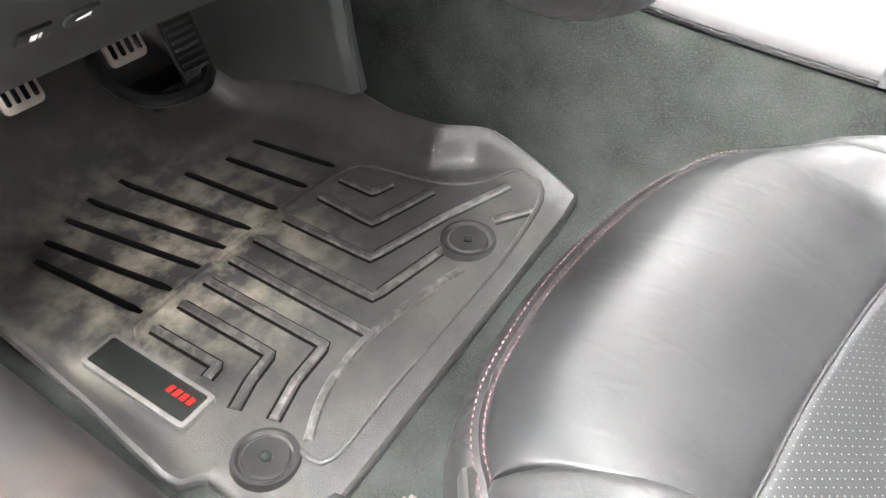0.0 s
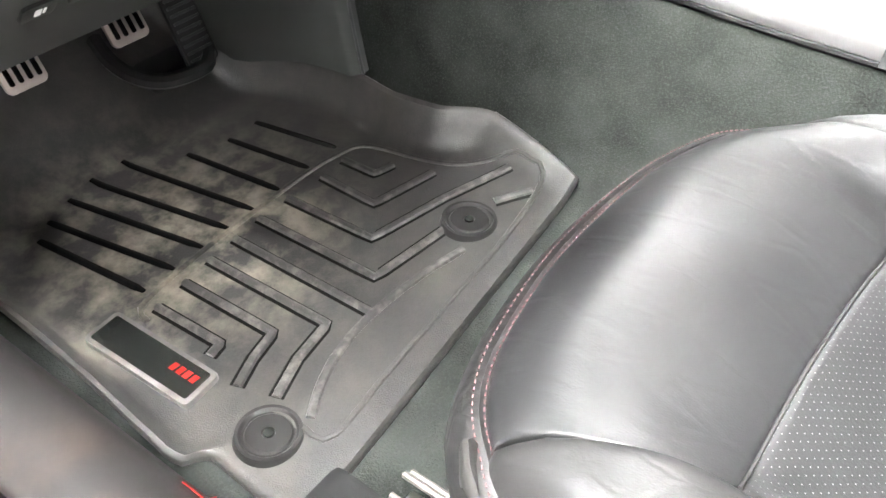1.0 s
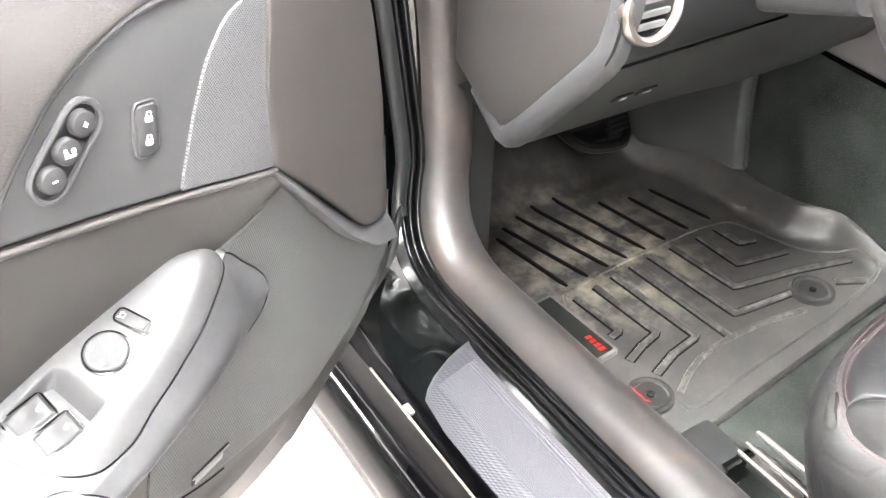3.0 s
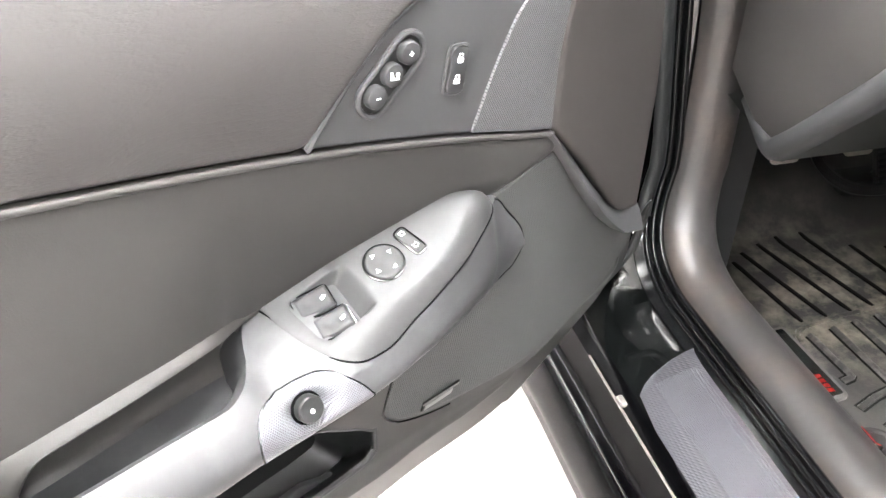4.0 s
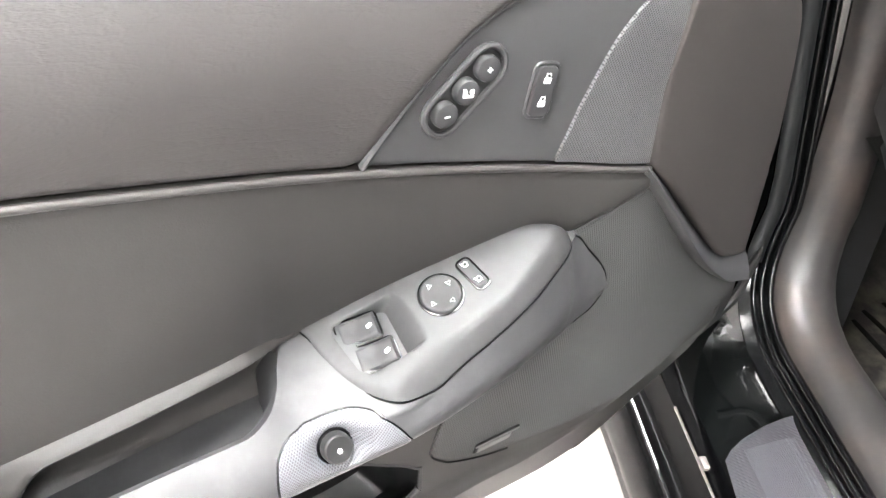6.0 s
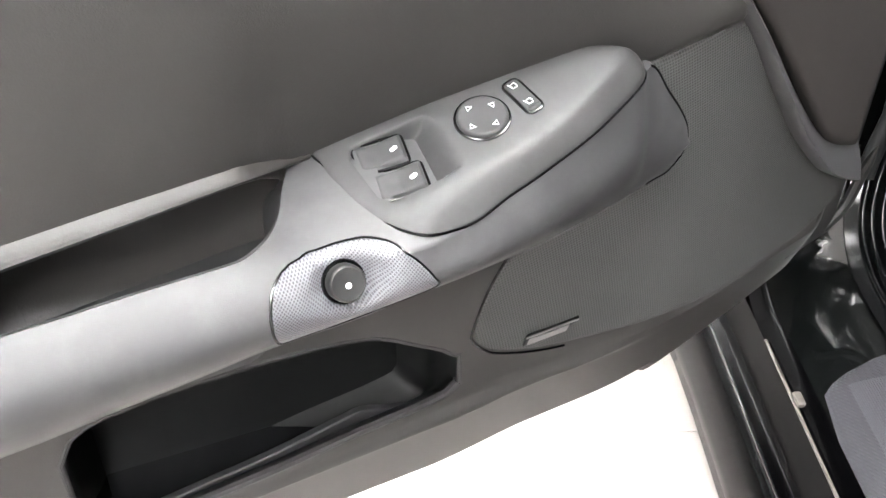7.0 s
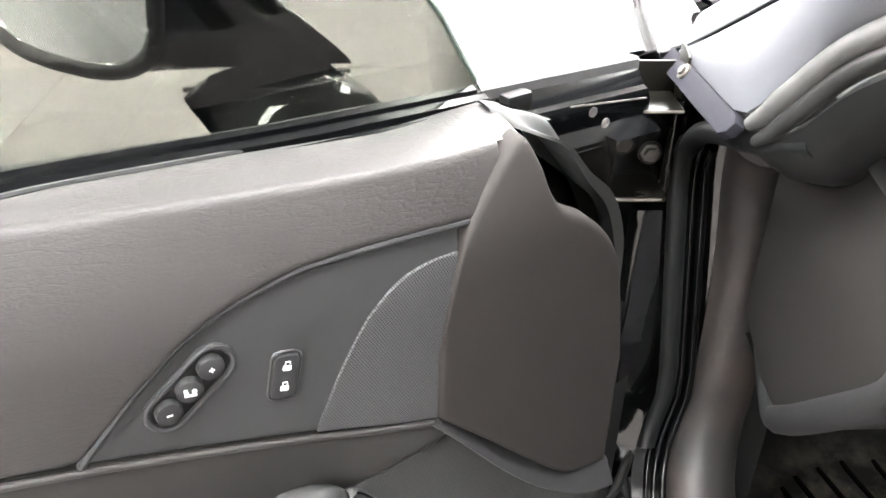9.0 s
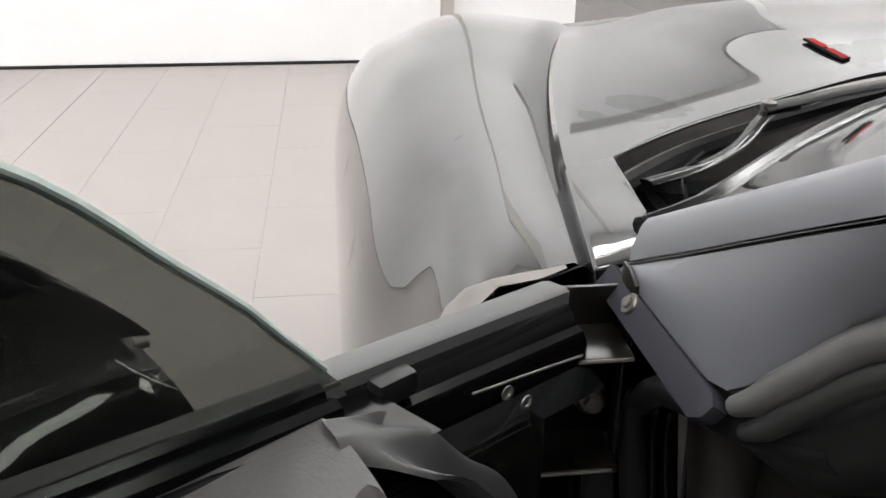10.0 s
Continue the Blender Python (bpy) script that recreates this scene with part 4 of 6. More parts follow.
for i, p in enumerate(edge):
    t = edge[min(i + 1, 49)] - edge[max(i - 1, 0)]
    n = Vector((0, -t[2], t[1])).normalized()
    if n.dot(Vector((0, 0.78 - p[1], 0.75 - p[2]))) < 0:
        n = -n
    p = Vector((0, p[1], p[2]))
    k = smooth(i, -2, 9)
    rows.append([p + n * (o * (0.3 + 0.7 * k)) + Vector((min(x, 0.366) * k + x * (1 - k) + (0.366 - min(x, 0.366)) * (1 - k), 0, 0)) for x, o in ((0.4, -0.002), (0.368, -0.003), (0.356, -0.001), (0.35, 0.005), (0.348, 0.012), (0.3495, 0.021), (0.353, 0.025), (0.36, 0.026))])
part("end_frame", grid(rows), PLASTIC_PANEL, dash, "satin grey rounded end trim")
vm = axes((0.384, 0.66, 0.782), (1, 0, 0), (0, -1, 0.12))
vent = part("air_vent", lathe([(0.036, -0.004), (0.036, 0.006), (0.034, 0.01), (0.03, 0.011), (0.0275, 0.008), (0.027, 0.0)], vm, 32), ALU, dash, "round air vent with a bright ring")
part("throat", lathe([(0.0272, 0.004), (0.026, 0.0), (0.026, -0.006), (0.0, -0.006)], vm, 32), RUBBER, vent, "dark vent throat")
for k in (-0.0165, -0.0055, 0.0055, 0.0165):
    part("vane", slab(rounded(0.05 - abs(k) * 0.9, 0.0065, 0.003), -0.001, 0.002, vm @ pose(0, k, 0.004, 20), 0.0008), BELT, vent, "pale grey vane")
n_low = Vector((0, -0.74, -0.67))
for bx, icon in ((0.478, "fuel"), (0.515, "boot")):
    bm_m = axes((bx, 0.7655, 0.6205), (1, 0, 0), n_low)
    b = part("dash_button", slab(rounded(0.026, 0.018, 0.003), -0.002, 0.0012, bm_m, 0.0006), PLASTIC_DARK, dash, "small dash button with a white symbol")
    if icon == "fuel":
        part("symbol", slab(rounded(0.005, 0.008, 0.001), 0.0013, 0.0018, bm_m @ pose(-0.001, 0, 0), 0), WHITE_MARK, b)
        part("symbol", slab(rounded(0.002, 0.007, 0.0008), 0.0013, 0.0018, bm_m @ pose(0.004, 0, 0), 0), WHITE_MARK, b)
    else:
        part("symbol", slab([(-0.006, -0.001), (-0.004, 0.001), (0.001, 0.002), (0.005, 0.004), (0.005, 0.002), (0.006, -0.001)], 0.0013, 0.0018, bm_m, 0), WHITE_MARK, b)

# crease across the lower dashboard and the column shroud below the wheel
part("panel_crease", tube([Vector((0.36 + 0.24 * k, 0.669 + 0.01 * (1 - k) - 0.002, 0.716 + 0.012 * k)) for k in np.linspace(0, 1, 8)], 0.0016, 6), RUBBER, dash)
rows = []
for k in np.linspace(0, 1, 12):
    y, hw, hh = 0.72 - 0.15 * k, 0.088 - 0.022 * k ** 2, 0.05 - 0.006 * k
    rows.append([Vector((0.6 + 0.02 * k + hw * math.copysign(abs(math.cos(a)) ** 0.6, math.cos(a)), y, 0.775 + 0.03 * k + hh * math.copysign(abs(math.sin(a)) ** 0.7, math.sin(a)))) for a in np.linspace(0, 2 * math.pi, 32, endpoint=False)])
geo = grid(rows, close_v=True)
geo[1].append(tuple(range(11 * 32, 12 * 32)))
part("column_shroud", flip(geo), PLASTIC, dash, "rounded grey steering column shroud")

# steering wheel
WC, WN = Vector((0.625, 0.497, 0.873)), Vector((0, -0.90, 0.43)).normalized()
wm = axes(WC, (1, 0, 0), WN)
sw = thing("steering_wheel", WC, "black leather steering wheel with satin silver spokes", "steering wheel")
part("rim", tube([wm @ Vector((0.178 * math.cos(a), 0.178 * math.sin(a), 0)) for a in np.linspace(0, 2 * math.pi, 64, endpoint=False)], 0.0165, 14, closed=True), LEATHER_SIDE, sw, "black leather rim")
for a in (205, 335, 90):
    c, s = math.cos(radians(a)), math.sin(radians(a))
    part("spoke", tube([wm @ Vector((0.05 * c, 0.05 * s, -0.01)), wm @ Vector((0.11 * c, 0.11 * s, -0.004)), wm @ Vector((0.168 * c, 0.168 * s, 0.0))], [0.03, 0.022, 0.018], 12, flat=0.4, up=WN), SILVER_TRIM if a != 90 else LEATHER_SIDE, sw, "satin silver spoke")
part("hub", lathe([(0.0, 0.03), (0.03, 0.028), (0.055, 0.018), (0.062, 0.0), (0.05, -0.03), (0.03, -0.08), (0.03, -0.2)][::-1], wm, 32), PLASTIC_DARK, sw)
for a in (222, 318):
    c, s = math.cos(radians(a)), math.sin(radians(a))
    part("stitch_ring", tube([wm @ Vector(((0.178 + 0.0168 * math.cos(t)) * c, (0.178 + 0.0168 * math.cos(t)) * s, 0.0168 * math.sin(t))) for t in np.linspace(0, 2 * math.pi, 20, endpoint=False)], 0.0009, 6, closed=True), THREAD, sw)

# pedals
def pedal(name, x0, x1, y, z, h, label):
    e = thing(name, ((x0 + x1) / 2, y, z - h), label, "pedal")
    w = x1 - x0
    pm = axes(((x0 + x1) / 2, y, z), (1, 0, 0), (0, -0.86, 0.5))
    plate = part("pad", slab(rounded(w, h, 0.008), 0, 0.006, pm, 0.002), ALU, e, "bright aluminium pedal pad")
    for k in range(4):
        part("rubber_bar", slab(rounded(0.006, h * 0.62, 0.0025), 0.006, 0.009, pm @ pose(-w * 0.33 + k * w * 0.22, 0.0, 0), 0.001), RUBBER, plate)
    part("arm", tube([pm @ Vector((0, 0.0, -0.004)), pm @ Vector((0, 0.04, -0.03)), Vector(((x0 + x1) / 2, y + 0.09, z + 0.15))], 0.009, 8), STEEL_BLACK, e)
    return e


pedal("brake_pedal", 0.717, 0.769, 1.10, 0.394, 0.046, "aluminium brake pedal with black rubber bars")
pedal("clutch_pedal", 0.582, 0.632, 1.10, 0.395, 0.044, "aluminium clutch pedal with black rubber bars")
acc = thing("accelerator_pedal", (0.87, 1.17, 0.25), "black ribbed accelerator pedal hinged at the floor", "pedal")
am = axes((0.874, 1.165, 0.325), (1, 0, 0), (0.05, -0.9, 0.42))
pad = part("pad", slab(rounded(0.052, 0.125, 0.006), 0, 0.008, am, 0.002), PLASTIC_DARK, acc)
for k in range(11):
    part("rib", slab(rounded(0.044, 0.004, 0.0015), 0.008, 0.0105, am @ pose(0, -0.052 + k * 0.0104, 0), 0.0008), PLASTIC, pad)
part("arm", tube([am @ Vector((0, -0.04, -0.002)), am @ Vector((0, -0.06, -0.05))], 0.012, 8), PLASTIC_DARK, acc)
part("pedal_base", tube(spline([(0.78, 1.234, 0.312), (0.772, 1.19, 0.295), (0.782, 1.156, 0.282), (0.806, 1.136, 0.274), (0.84, 1.126, 0.272), (0.868, 1.124, 0.274), (0.888, 1.14, 0.28)], 24), 0.011, 8), PLASTIC_DARK, acc)
part("base_block", box(0.845, 1.185, 0.262, 0.09, 0.07, 0.03, 0.008), PLASTIC_DARK, acc)

# ---------------------------------------------------------------- floor mat
fm = thing("floor_mat", (0.72, 0.85, 0.2), "black moulded rubber floor mat with dusty ribs and a raised rim", "floor mat")
m_left = fn((0.575, 0.478), (0.64, 0.472), (0.7, 0.474), (0.712, 0.452), (0.73, 0.446), (0.86, 0.454), (1.0, 0.458), (1.3, 0.46))
m_right = fn((0.575, 0.99), (0.61, 1.0), (0.74, 1.012), (0.81, 0.975), (0.87, 0.972), (0.95, 0.985), (1.03, 0.982), (1.1, 0.962), (1.18, 0.93), (1.3, 0.88))


def mat_top(x, y):
    z = mat_z(x, y)
    dr, dl = m_right(y) - x, x - m_left(y)
    z += 0.044 * (1 - smooth(dr, 0.01, 0.034)) * smooth(y, 0.6, 0.82) + 0.012 * (1 - smooth(dr, 0.0, 0.05))
    z += 0.02 * (1 - smooth(dl, 0.0, 0.028)) * smooth(y, 0.69, 0.75)
    z -= 0.006 * (1 - smooth(dr, -0.006, 0.004))
    return z


rows = []
for y in steps(0.578, 1.285, 90, 0.012):
    a, b = m_left(y), m_right(y)
    row = []
    for x in steps(a, b, 60, 0.02):
        e = min(x - a, b - x, (y - 0.578) * 1.2)
        yy = y + 0.03 * (x - 0.47) / 0.53 * (1 - smooth(y, 0.58, 0.75))
        row.append(Vector((x, yy, mat_top(x, yy) - (0.006 * (1 - e / 0.006) ** 2 if e < 0.006 else 0))))
    rows.append([row[0] + Vector((0, 0, -0.006))] + row + [row[-1] + Vector((0, 0, -0.008))])
rows.insert(0, [v + Vector((0, 0, -0.006)) for v in rows[0]])
part("tray", grid(rows), MAT_RUBBER, fm, "black rubber mat tray with dried dust")


def on_mat(pts, n, lift=0.0):
    return [Vector((p[0], p[1], mat_top(p[0], p[1]) + lift)) for p in spline(pts, n)]


def straight(pts, n=8, lift=0.0):
    out = []
    for a, b in zip(pts, pts[1:]):
        for s in np.linspace(0, 1, n)[:-1]:
            x, y = a[0] + (b[0] - a[0]) * s, a[1] + (b[1] - a[1]) * s
            out.append(Vector((x, y, mat_top(x, y) + lift)))
    out.append(Vector((*pts[-1], mat_top(*pts[-1]) + lift)))
    return out


CHEV = [[(0.873, 0.883), (0.872, 0.83), (0.898, 0.821)], [(0.832, 0.882), (0.827, 0.793), (0.912, 0.768)], [(0.777, 0.889), (0.779, 0.756), (0.88, 0.727), (0.968, 0.692)], [(0.731, 0.892), (0.733, 0.713), (0.84, 0.693)], [(0.905, 0.672), (0.945, 0.644)], [(0.689, 0.89), (0.691, 0.684)], [(0.648, 0.888), (0.653, 0.712), (0.602, 0.706), (0.555, 0.691)], [(0.607, 0.884), (0.612, 0.751), (0.576, 0.744), (0.542, 0.732)], [(0.565, 0.88), (0.57, 0.786), (0.552, 0.783)]]
for c in CHEV:
    rib = part("rib", tube(straight(c, 10, 0.001), 0.0052, 8, flat=0.85, up=(0, 0, 1)), MAT_RIB, fm)
    # flat black strip painting the shade on both sides of the rib
    part("groove_shade", tube(straight(c, 10, 0.0), 0.0088, 8, flat=0.15, up=(0, 0, 1)), MAT_GROOVE_SHADE, rib)
part("rib", tube(on_mat([(0.82, 0.656), (0.76, 0.672), (0.691, 0.681), (0.636, 0.678), (0.594, 0.666), (0.557, 0.647)], 26, 0.001), 0.0052, 8, flat=0.85, up=(0, 0, 1)), MAT_RIB, fm)
# flat black bars paint the shaded channels of the front zone
for k, x in enumerate((0.572, 0.614, 0.657, 0.697, 0.738, 0.783, 0.836, 0.888)):
    y1, lean_x = ((1.075, 0.02), (1.095, 0.035), (1.11, 0.038), (1.12, 0.038), (1.12, 0.03), (1.065, 0.013), (1.045, 0.012), (1.045, 0.014))[k]
    rib = part("rib", tube(straight([(x, 0.91), (x - lean_x, y1)], 14, 0.001), [0.003] + [0.0052] * 12 + [0.004], 8, flat=0.28, up=(0, 0, 1)), MAT_GROOVE_SHADE, fm)
part("divider", tube(on_mat([(0.545, 0.872), (0.55, 0.89), (0.569, 0.898), (0.646, 0.905), (0.735, 0.906), (0.832, 0.904), (0.881, 0.896), (0.906, 0.886), (0.917, 0.862), (0.928, 0.79), (0.945, 0.745), (0.982, 0.706), (0.984, 0.675), (0.968, 0.645), (0.864, 0.628), (0.754, 0.624), (0.644, 0.62), (0.56, 0.615), (0.545, 0.628), (0.546, 0.645)], 90, 0.0008), 0.0036, 8, flat=0.85, up=(0, 0, 1)), MAT_RUBBER, fm)
for gx, gy in ((0.862, 0.678), (0.521, 0.667)):
    gm = Matrix.Translation((gx, gy, mat_top(gx, gy)))
    g = part("grommet", lathe([(0.0, 0.0015), (0.006, 0.0015), (0.007, 0.004), (0.022, 0.004), (0.024, 0.002), (0.026, 0.002), (0.029, 0.005), (0.0325, 0.005), (0.035, -0.003)][::-1], gm, 40), MAT_CLEAN, fm, "round rubber retaining grommet")
    part("hole", lathe([(0.0052, 0.0), (0.0052, 0.0048), (0.0, 0.005)], gm, 16), BADGE, g)
# badge on the mat
bz = mat_top(0.513, 0.827)
bm_m = axes((0.5135, 0.828, bz + 0.004), (-0.04, 1, 0), (-0.05, 0, 1))
bg = part("badge", slab(rounded(0.152, 0.047, 0.006), -0.006, 0.004, bm_m, 0.0015), WORN_EDGE, fm, "raised badge plate in a worn bright border")
part("badge_face", slab(rounded(0.14, 0.036, 0.003), 0.004, 0.0048, bm_m, 0.0), BADGE, bg, "gloss black badge face")
for k in range(4):
    part("red_bar", slab([(-0.004, -0.0048), (0.0026, -0.0048), (0.0038, 0.0048), (-0.0028, 0.0048)], 0.0049, 0.0056, bm_m @ pose(-0.06 + 0.0095 * k, -0.004, 0), 0), RED_MARK, bg, "red bar in place of lettering")

# ---------------------------------------------------------------- seat
seat = thing("driver_seat", (0.72, 0.1, 0.2), "black leather driver's seat with a perforated cushion and red stitching", "car seat")
s_front = fn((0.452, 0.36), (0.487, 0.403), (0.517, 0.43), (0.564, 0.448), (0.661, 0.459), (0.771, 0.455), (0.885, 0.43), (0.935, 0.389), (0.965, 0.31))


def seat_z(x, y):
    """Top of the cushion: a dished middle between two bolsters, its front rolled down."""
    side = max(smooth(0.57 - x, 0.0, 0.09), smooth(x - 0.85, 0.0, 0.09))
    back = smooth(0.42 - y, 0.0, 0.25)
    z = 0.452 - 0.028 * back * (1 - side) + 0.04 * back * side
    z += 0.016 * math.sin(math.pi * min(1, max(0, (x - 0.47) / 0.49))) * smooth(y, 0.2, 0.36)
    f = max(0.0, 1 - (s_front(x) - y) / 0.15)
    z += 0.02 * (1 - f * f) * smooth(y, 0.05, 0.3)
    f = max(0.0, 1 - (s_front(x) - y) / 0.05)
    z -= 0.012 * f * f
    e = max(0.0, 1 - (x - 0.452) / 0.03)
    z -= 0.02 * e * e
    e = max(0.0, 1 - (0.99 - x) / 0.03)
    z -= 0.02 * e * e
    return z


def cushion(lo, hi, x0, x1, material, name, label, nu=40, nv=20, roll=0.006, r=0.012, crease=0.0):
    def surf(x, y):
        w = 0.0
        if crease:
            w = crease * noise.noise((x * 24, y * 9, 3.0)) * smooth(y_perf(x) + 0.13 - y, 0.0, 0.1)
        return seat_z(x, y) + w
    return part(name, panel(lo, hi, x0, x1, surf, lambda u, w, z: Vector((u, z, w)), nu, nv, roll, r, 0.02), material, seat, label)


y_perf = fn((0.5, 0.273), (0.635, 0.274), (0.718, 0.271), (0.823, 0.261), (0.95, 0.24))
seam_l = fn((0.452, 0.41), (0.491, 0.404), (0.51, 0.35), (0.53, 0.275))
cushion(lambda x: max(y_perf(x), seam_l(x) if x < 0.53 else 0) + 0.001, s_front, 0.489, 0.937, LEATHER, "thigh_panel", "smooth black leather thigh panel", 60, 32, 0.004, 0.01, 0.0028)
cushion(lambda x: -0.25, lambda x: y_perf(x) - 0.001, 0.533, 0.88, LEATHER_PERF, "centre_panel", "perforated leather centre panel", 40, 30, 0.005, 0.01)
inv_l = fn((0.404, 0.489), (0.35, 0.512), (0.275, 0.531), (-0.25, 0.531))
# bolsters run along y: panel over (y, x)
part("bolster", flip(panel(lambda y: 0.448 + 0.03 * smooth(y, 0.36, 0.44), lambda y: inv_l(y), -0.25, 0.405, lambda y, x: seat_z(x, y) + 0.003 * smooth(0.55 - x, 0, 0.05) + 0.003 * noise.noise((x * 26, y * 16, 5)), lambda u, w, z: Vector((z, u, w)), 40, 18, 0.006, 0.012, 0.02)), LEATHER_SIDE, seat, "creased black leather side bolster")
r_in = fn((-0.25, 0.885), (0.2, 0.892), (0.3, 0.915), (0.385, 0.938))
part("bolster", flip(panel(r_in, lambda y: 0.99 - 0.03 * smooth(y, 0.28, 0.38), -0.25, 0.384, lambda y, x: seat_z(x, y) + 0.006, lambda u, w, z: Vector((z, u, w)), 30, 14, 0.008, 0.015, 0.02)), LEATHER_SIDE, seat)
# front and side skirt below the stitching
edge2 = spline([(0.452, -0.25), (0.452, 0.1), (0.452, 0.3), (0.463, 0.372), (0.487, 0.405), (0.517, 0.432), (0.564, 0.449), (0.661, 0.46), (0.771, 0.456), (0.885, 0.431), (0.935, 0.39), (0.968, 0.31), (0.985, 0.1)], 90)
rows = []
for i, p in enumerate(edge2):
    t = edge2[min(i + 1, 89)] - edge2[max(i - 1, 0)]
    n = np.array([-t[1], t[0]]) / np.hypot(*t)
    zt = seat_z(p[0], p[1]) - 0.004
    rows.append([Vector((p[0] + n[0] * o, p[1] + n[1] * o, z)) for o, z in ((-0.004, zt - 0.004), (0.003, zt + 0.001), (0.01, zt - 0.003), (0.019, zt - 0.016), (0.024, zt - 0.04), (0.02, zt - 0.075), (0.008, zt - 0.12), (-0.012, zt - 0.16))])
part("front_skirt", flip(grid(rows)), LEATHER_SIDE, seat, "black leather skirt of the cushion")
for off, zz in ((0.0035, 0.0035), (-0.0045, 0.0035)):
    pts = []
    for i in range(len(edge2)):
        t = edge2[min(i + 1, 89)] - edge2[max(i - 1, 0)]
        n = np.array([-t[1], t[0]]) / np.hypot(*t)
        x, y = edge2[i][0] + n[0] * (off + 0.004), edge2[i][1] + n[1] * (off + 0.004)
        pts.append((x, y, seat_z(edge2[i][0], edge2[i][1]) - 0.004 + zz * 0.4))
    dense = spline(pts, 520)
    dash_geo = [tube([dense[k], dense[k + 1]], 0.0006, 5) for k in range(0, 518, 2)]
    st = part("stitching", join(*dash_geo), THREAD, seat, "row of faded red stitches")
    st["kind"] = "stuff"
part("seam", tube([(x, y_perf(x), seat_z(x, y_perf(x)) - 0.003) for x in np.linspace(0.535, 0.88, 24)], 0.0015, 6), LEATHER_SIDE, seat)
# plastic shell at the side
rows = []
shell_top = spline([(0.482, 0.42, 0.448), (0.472, 0.41, 0.436), (0.464, 0.395, 0.427), (0.455, 0.36, 0.408), (0.45, 0.33, 0.392), (0.446, 0.2, 0.373), (0.446, -0.2, 0.366)], 40)
for i, p in enumerate(shell_top):
    k = smooth(i, -1, 7)
    rows.append([Vector(p) + Vector(o) for o in ((0.008, -0.003, -0.012), (0.004, -0.001, -0.003), (-0.002 * k, 0.0, 0.0), (-0.007 * k, 0.003, -0.004 * (0.4 + k)), (-0.012 * k, 0.005, -0.016 * (0.4 + k)), (-0.014 * k, 0.006, -0.035 * (0.4 + k)), (-0.01 * k, 0.004, -0.055 * (0.4 + k)), (0.004, -0.004, -0.07 * (0.4 + k)), (0.03, -0.012, -0.08 * (0.4 + k)))])
part("side_shell", flip(grid(rows)), SHELL, seat, "glossy grey plastic seat side shell")
# runner
run = part("seat_runner", box(0.514, 0.38, 0.252, 0.03, 0.24, 0.012, 0.002), STEEL, seat, "bright steel seat runner")
for x, z in ((0.496, 0.264), (0.507, 0.272), (0.524, 0.281), (0.534, 0.272)):
    part("rail", tube([(x, 0.505, z), (x, 0.2, z)], 0.0031, 8), STRIP, run)
part("runner_cover", box(0.476, 0.53, 0.235, 0.07, 0.075, 0.05, 0.01), PLASTIC_DARK, seat, "black plastic runner cover")
part("runner_foot", box(0.49, 0.498, 0.24, 0.05, 0.012, 0.045, 0.004), RUBBER, seat)
# red warning symbol on the sill trim
part("warning_symbol", tube([(0.388, 0.594, 0.353), (0.388, 0.57, 0.353), (0.396, 0.57, 0.347)], 0.0007, 6), RED_MARK, body, "small red printed symbol")
# ---------------------------------------------------------------- the open door
TH = radians(25.2)
DU, DN, DO = Vector((-math.cos(TH), -math.sin(TH), 0)), Vector((math.sin(TH), -math.cos(TH), 0)), Vector((0.024, 0.682, 0))


def D(u, w, z):
    """Door space: u backwards along the door from the front trim corner, w out of the trim, z up."""
    return DO + DU * u + DN * w + Vector((0, 0, z))


door = thing("driver_door", D(0.2, -0.06, 0.35), "open driver's door with charcoal trim, armrest switches and tinted window", "car door")
mid = fn((-0.03, 0.703), (0.0, 0.7115), (0.093, 0.739), (0.238, 0.7735), (0.361, 0.795), (0.445, 0.807), (0.7, 0.828), (1.0, 0.835))
arc = fn((-0.06, 0.862), (-0.02, 0.869), (0.031, 0.872), (0.084, 0.87), (0.127, 0.861), (0.165, 0.845), (0.198, 0.818), (0.22, 0.795), (0.238, 0.774))
tri = fn((-0.02, 0.85), (0.0, 0.8505), (0.023, 0.846), (0.048, 0.827), (0.069, 0.793), (0.093, 0.74))
toproll = fn((-0.09, 0.907), (-0.057, 0.91), (0.124, 0.919), (0.243, 0.925), (0.6, 0.935), (1.0, 0.935))
podline = fn((-0.02, 0.6865), (0.06, 0.672), (0.1, 0.66), (0.27, 0.66), (0.289, 0.66), (0.315, 0.654), (0.3574, 0.6475), (0.3845, 0.6415), (0.4174, 0.6343), (0.4465, 0.6275), (0.483, 0.623), (0.6, 0.62), (1.0, 0.62))


def W0(u, z):
    w = 0.0 if u > 0.05 else 0.25 * u if u < -0.05 else -1.25 * (0.05 - u) ** 2
    w -= 2.25 * max(0.0, min(z, 0.92) - 0.82) ** 2 + 0.45 * max(0.0, z - 0.92)
    w -= 0.35 * max(0.0, 0.44 - z)
    return w


def upper(u, z):
    t = (z - mid(u)) / max(0.02, toproll(u) - mid(u))
    return W0(u, z) + 0.006 * math.sin(math.pi * min(1, max(0, t)))


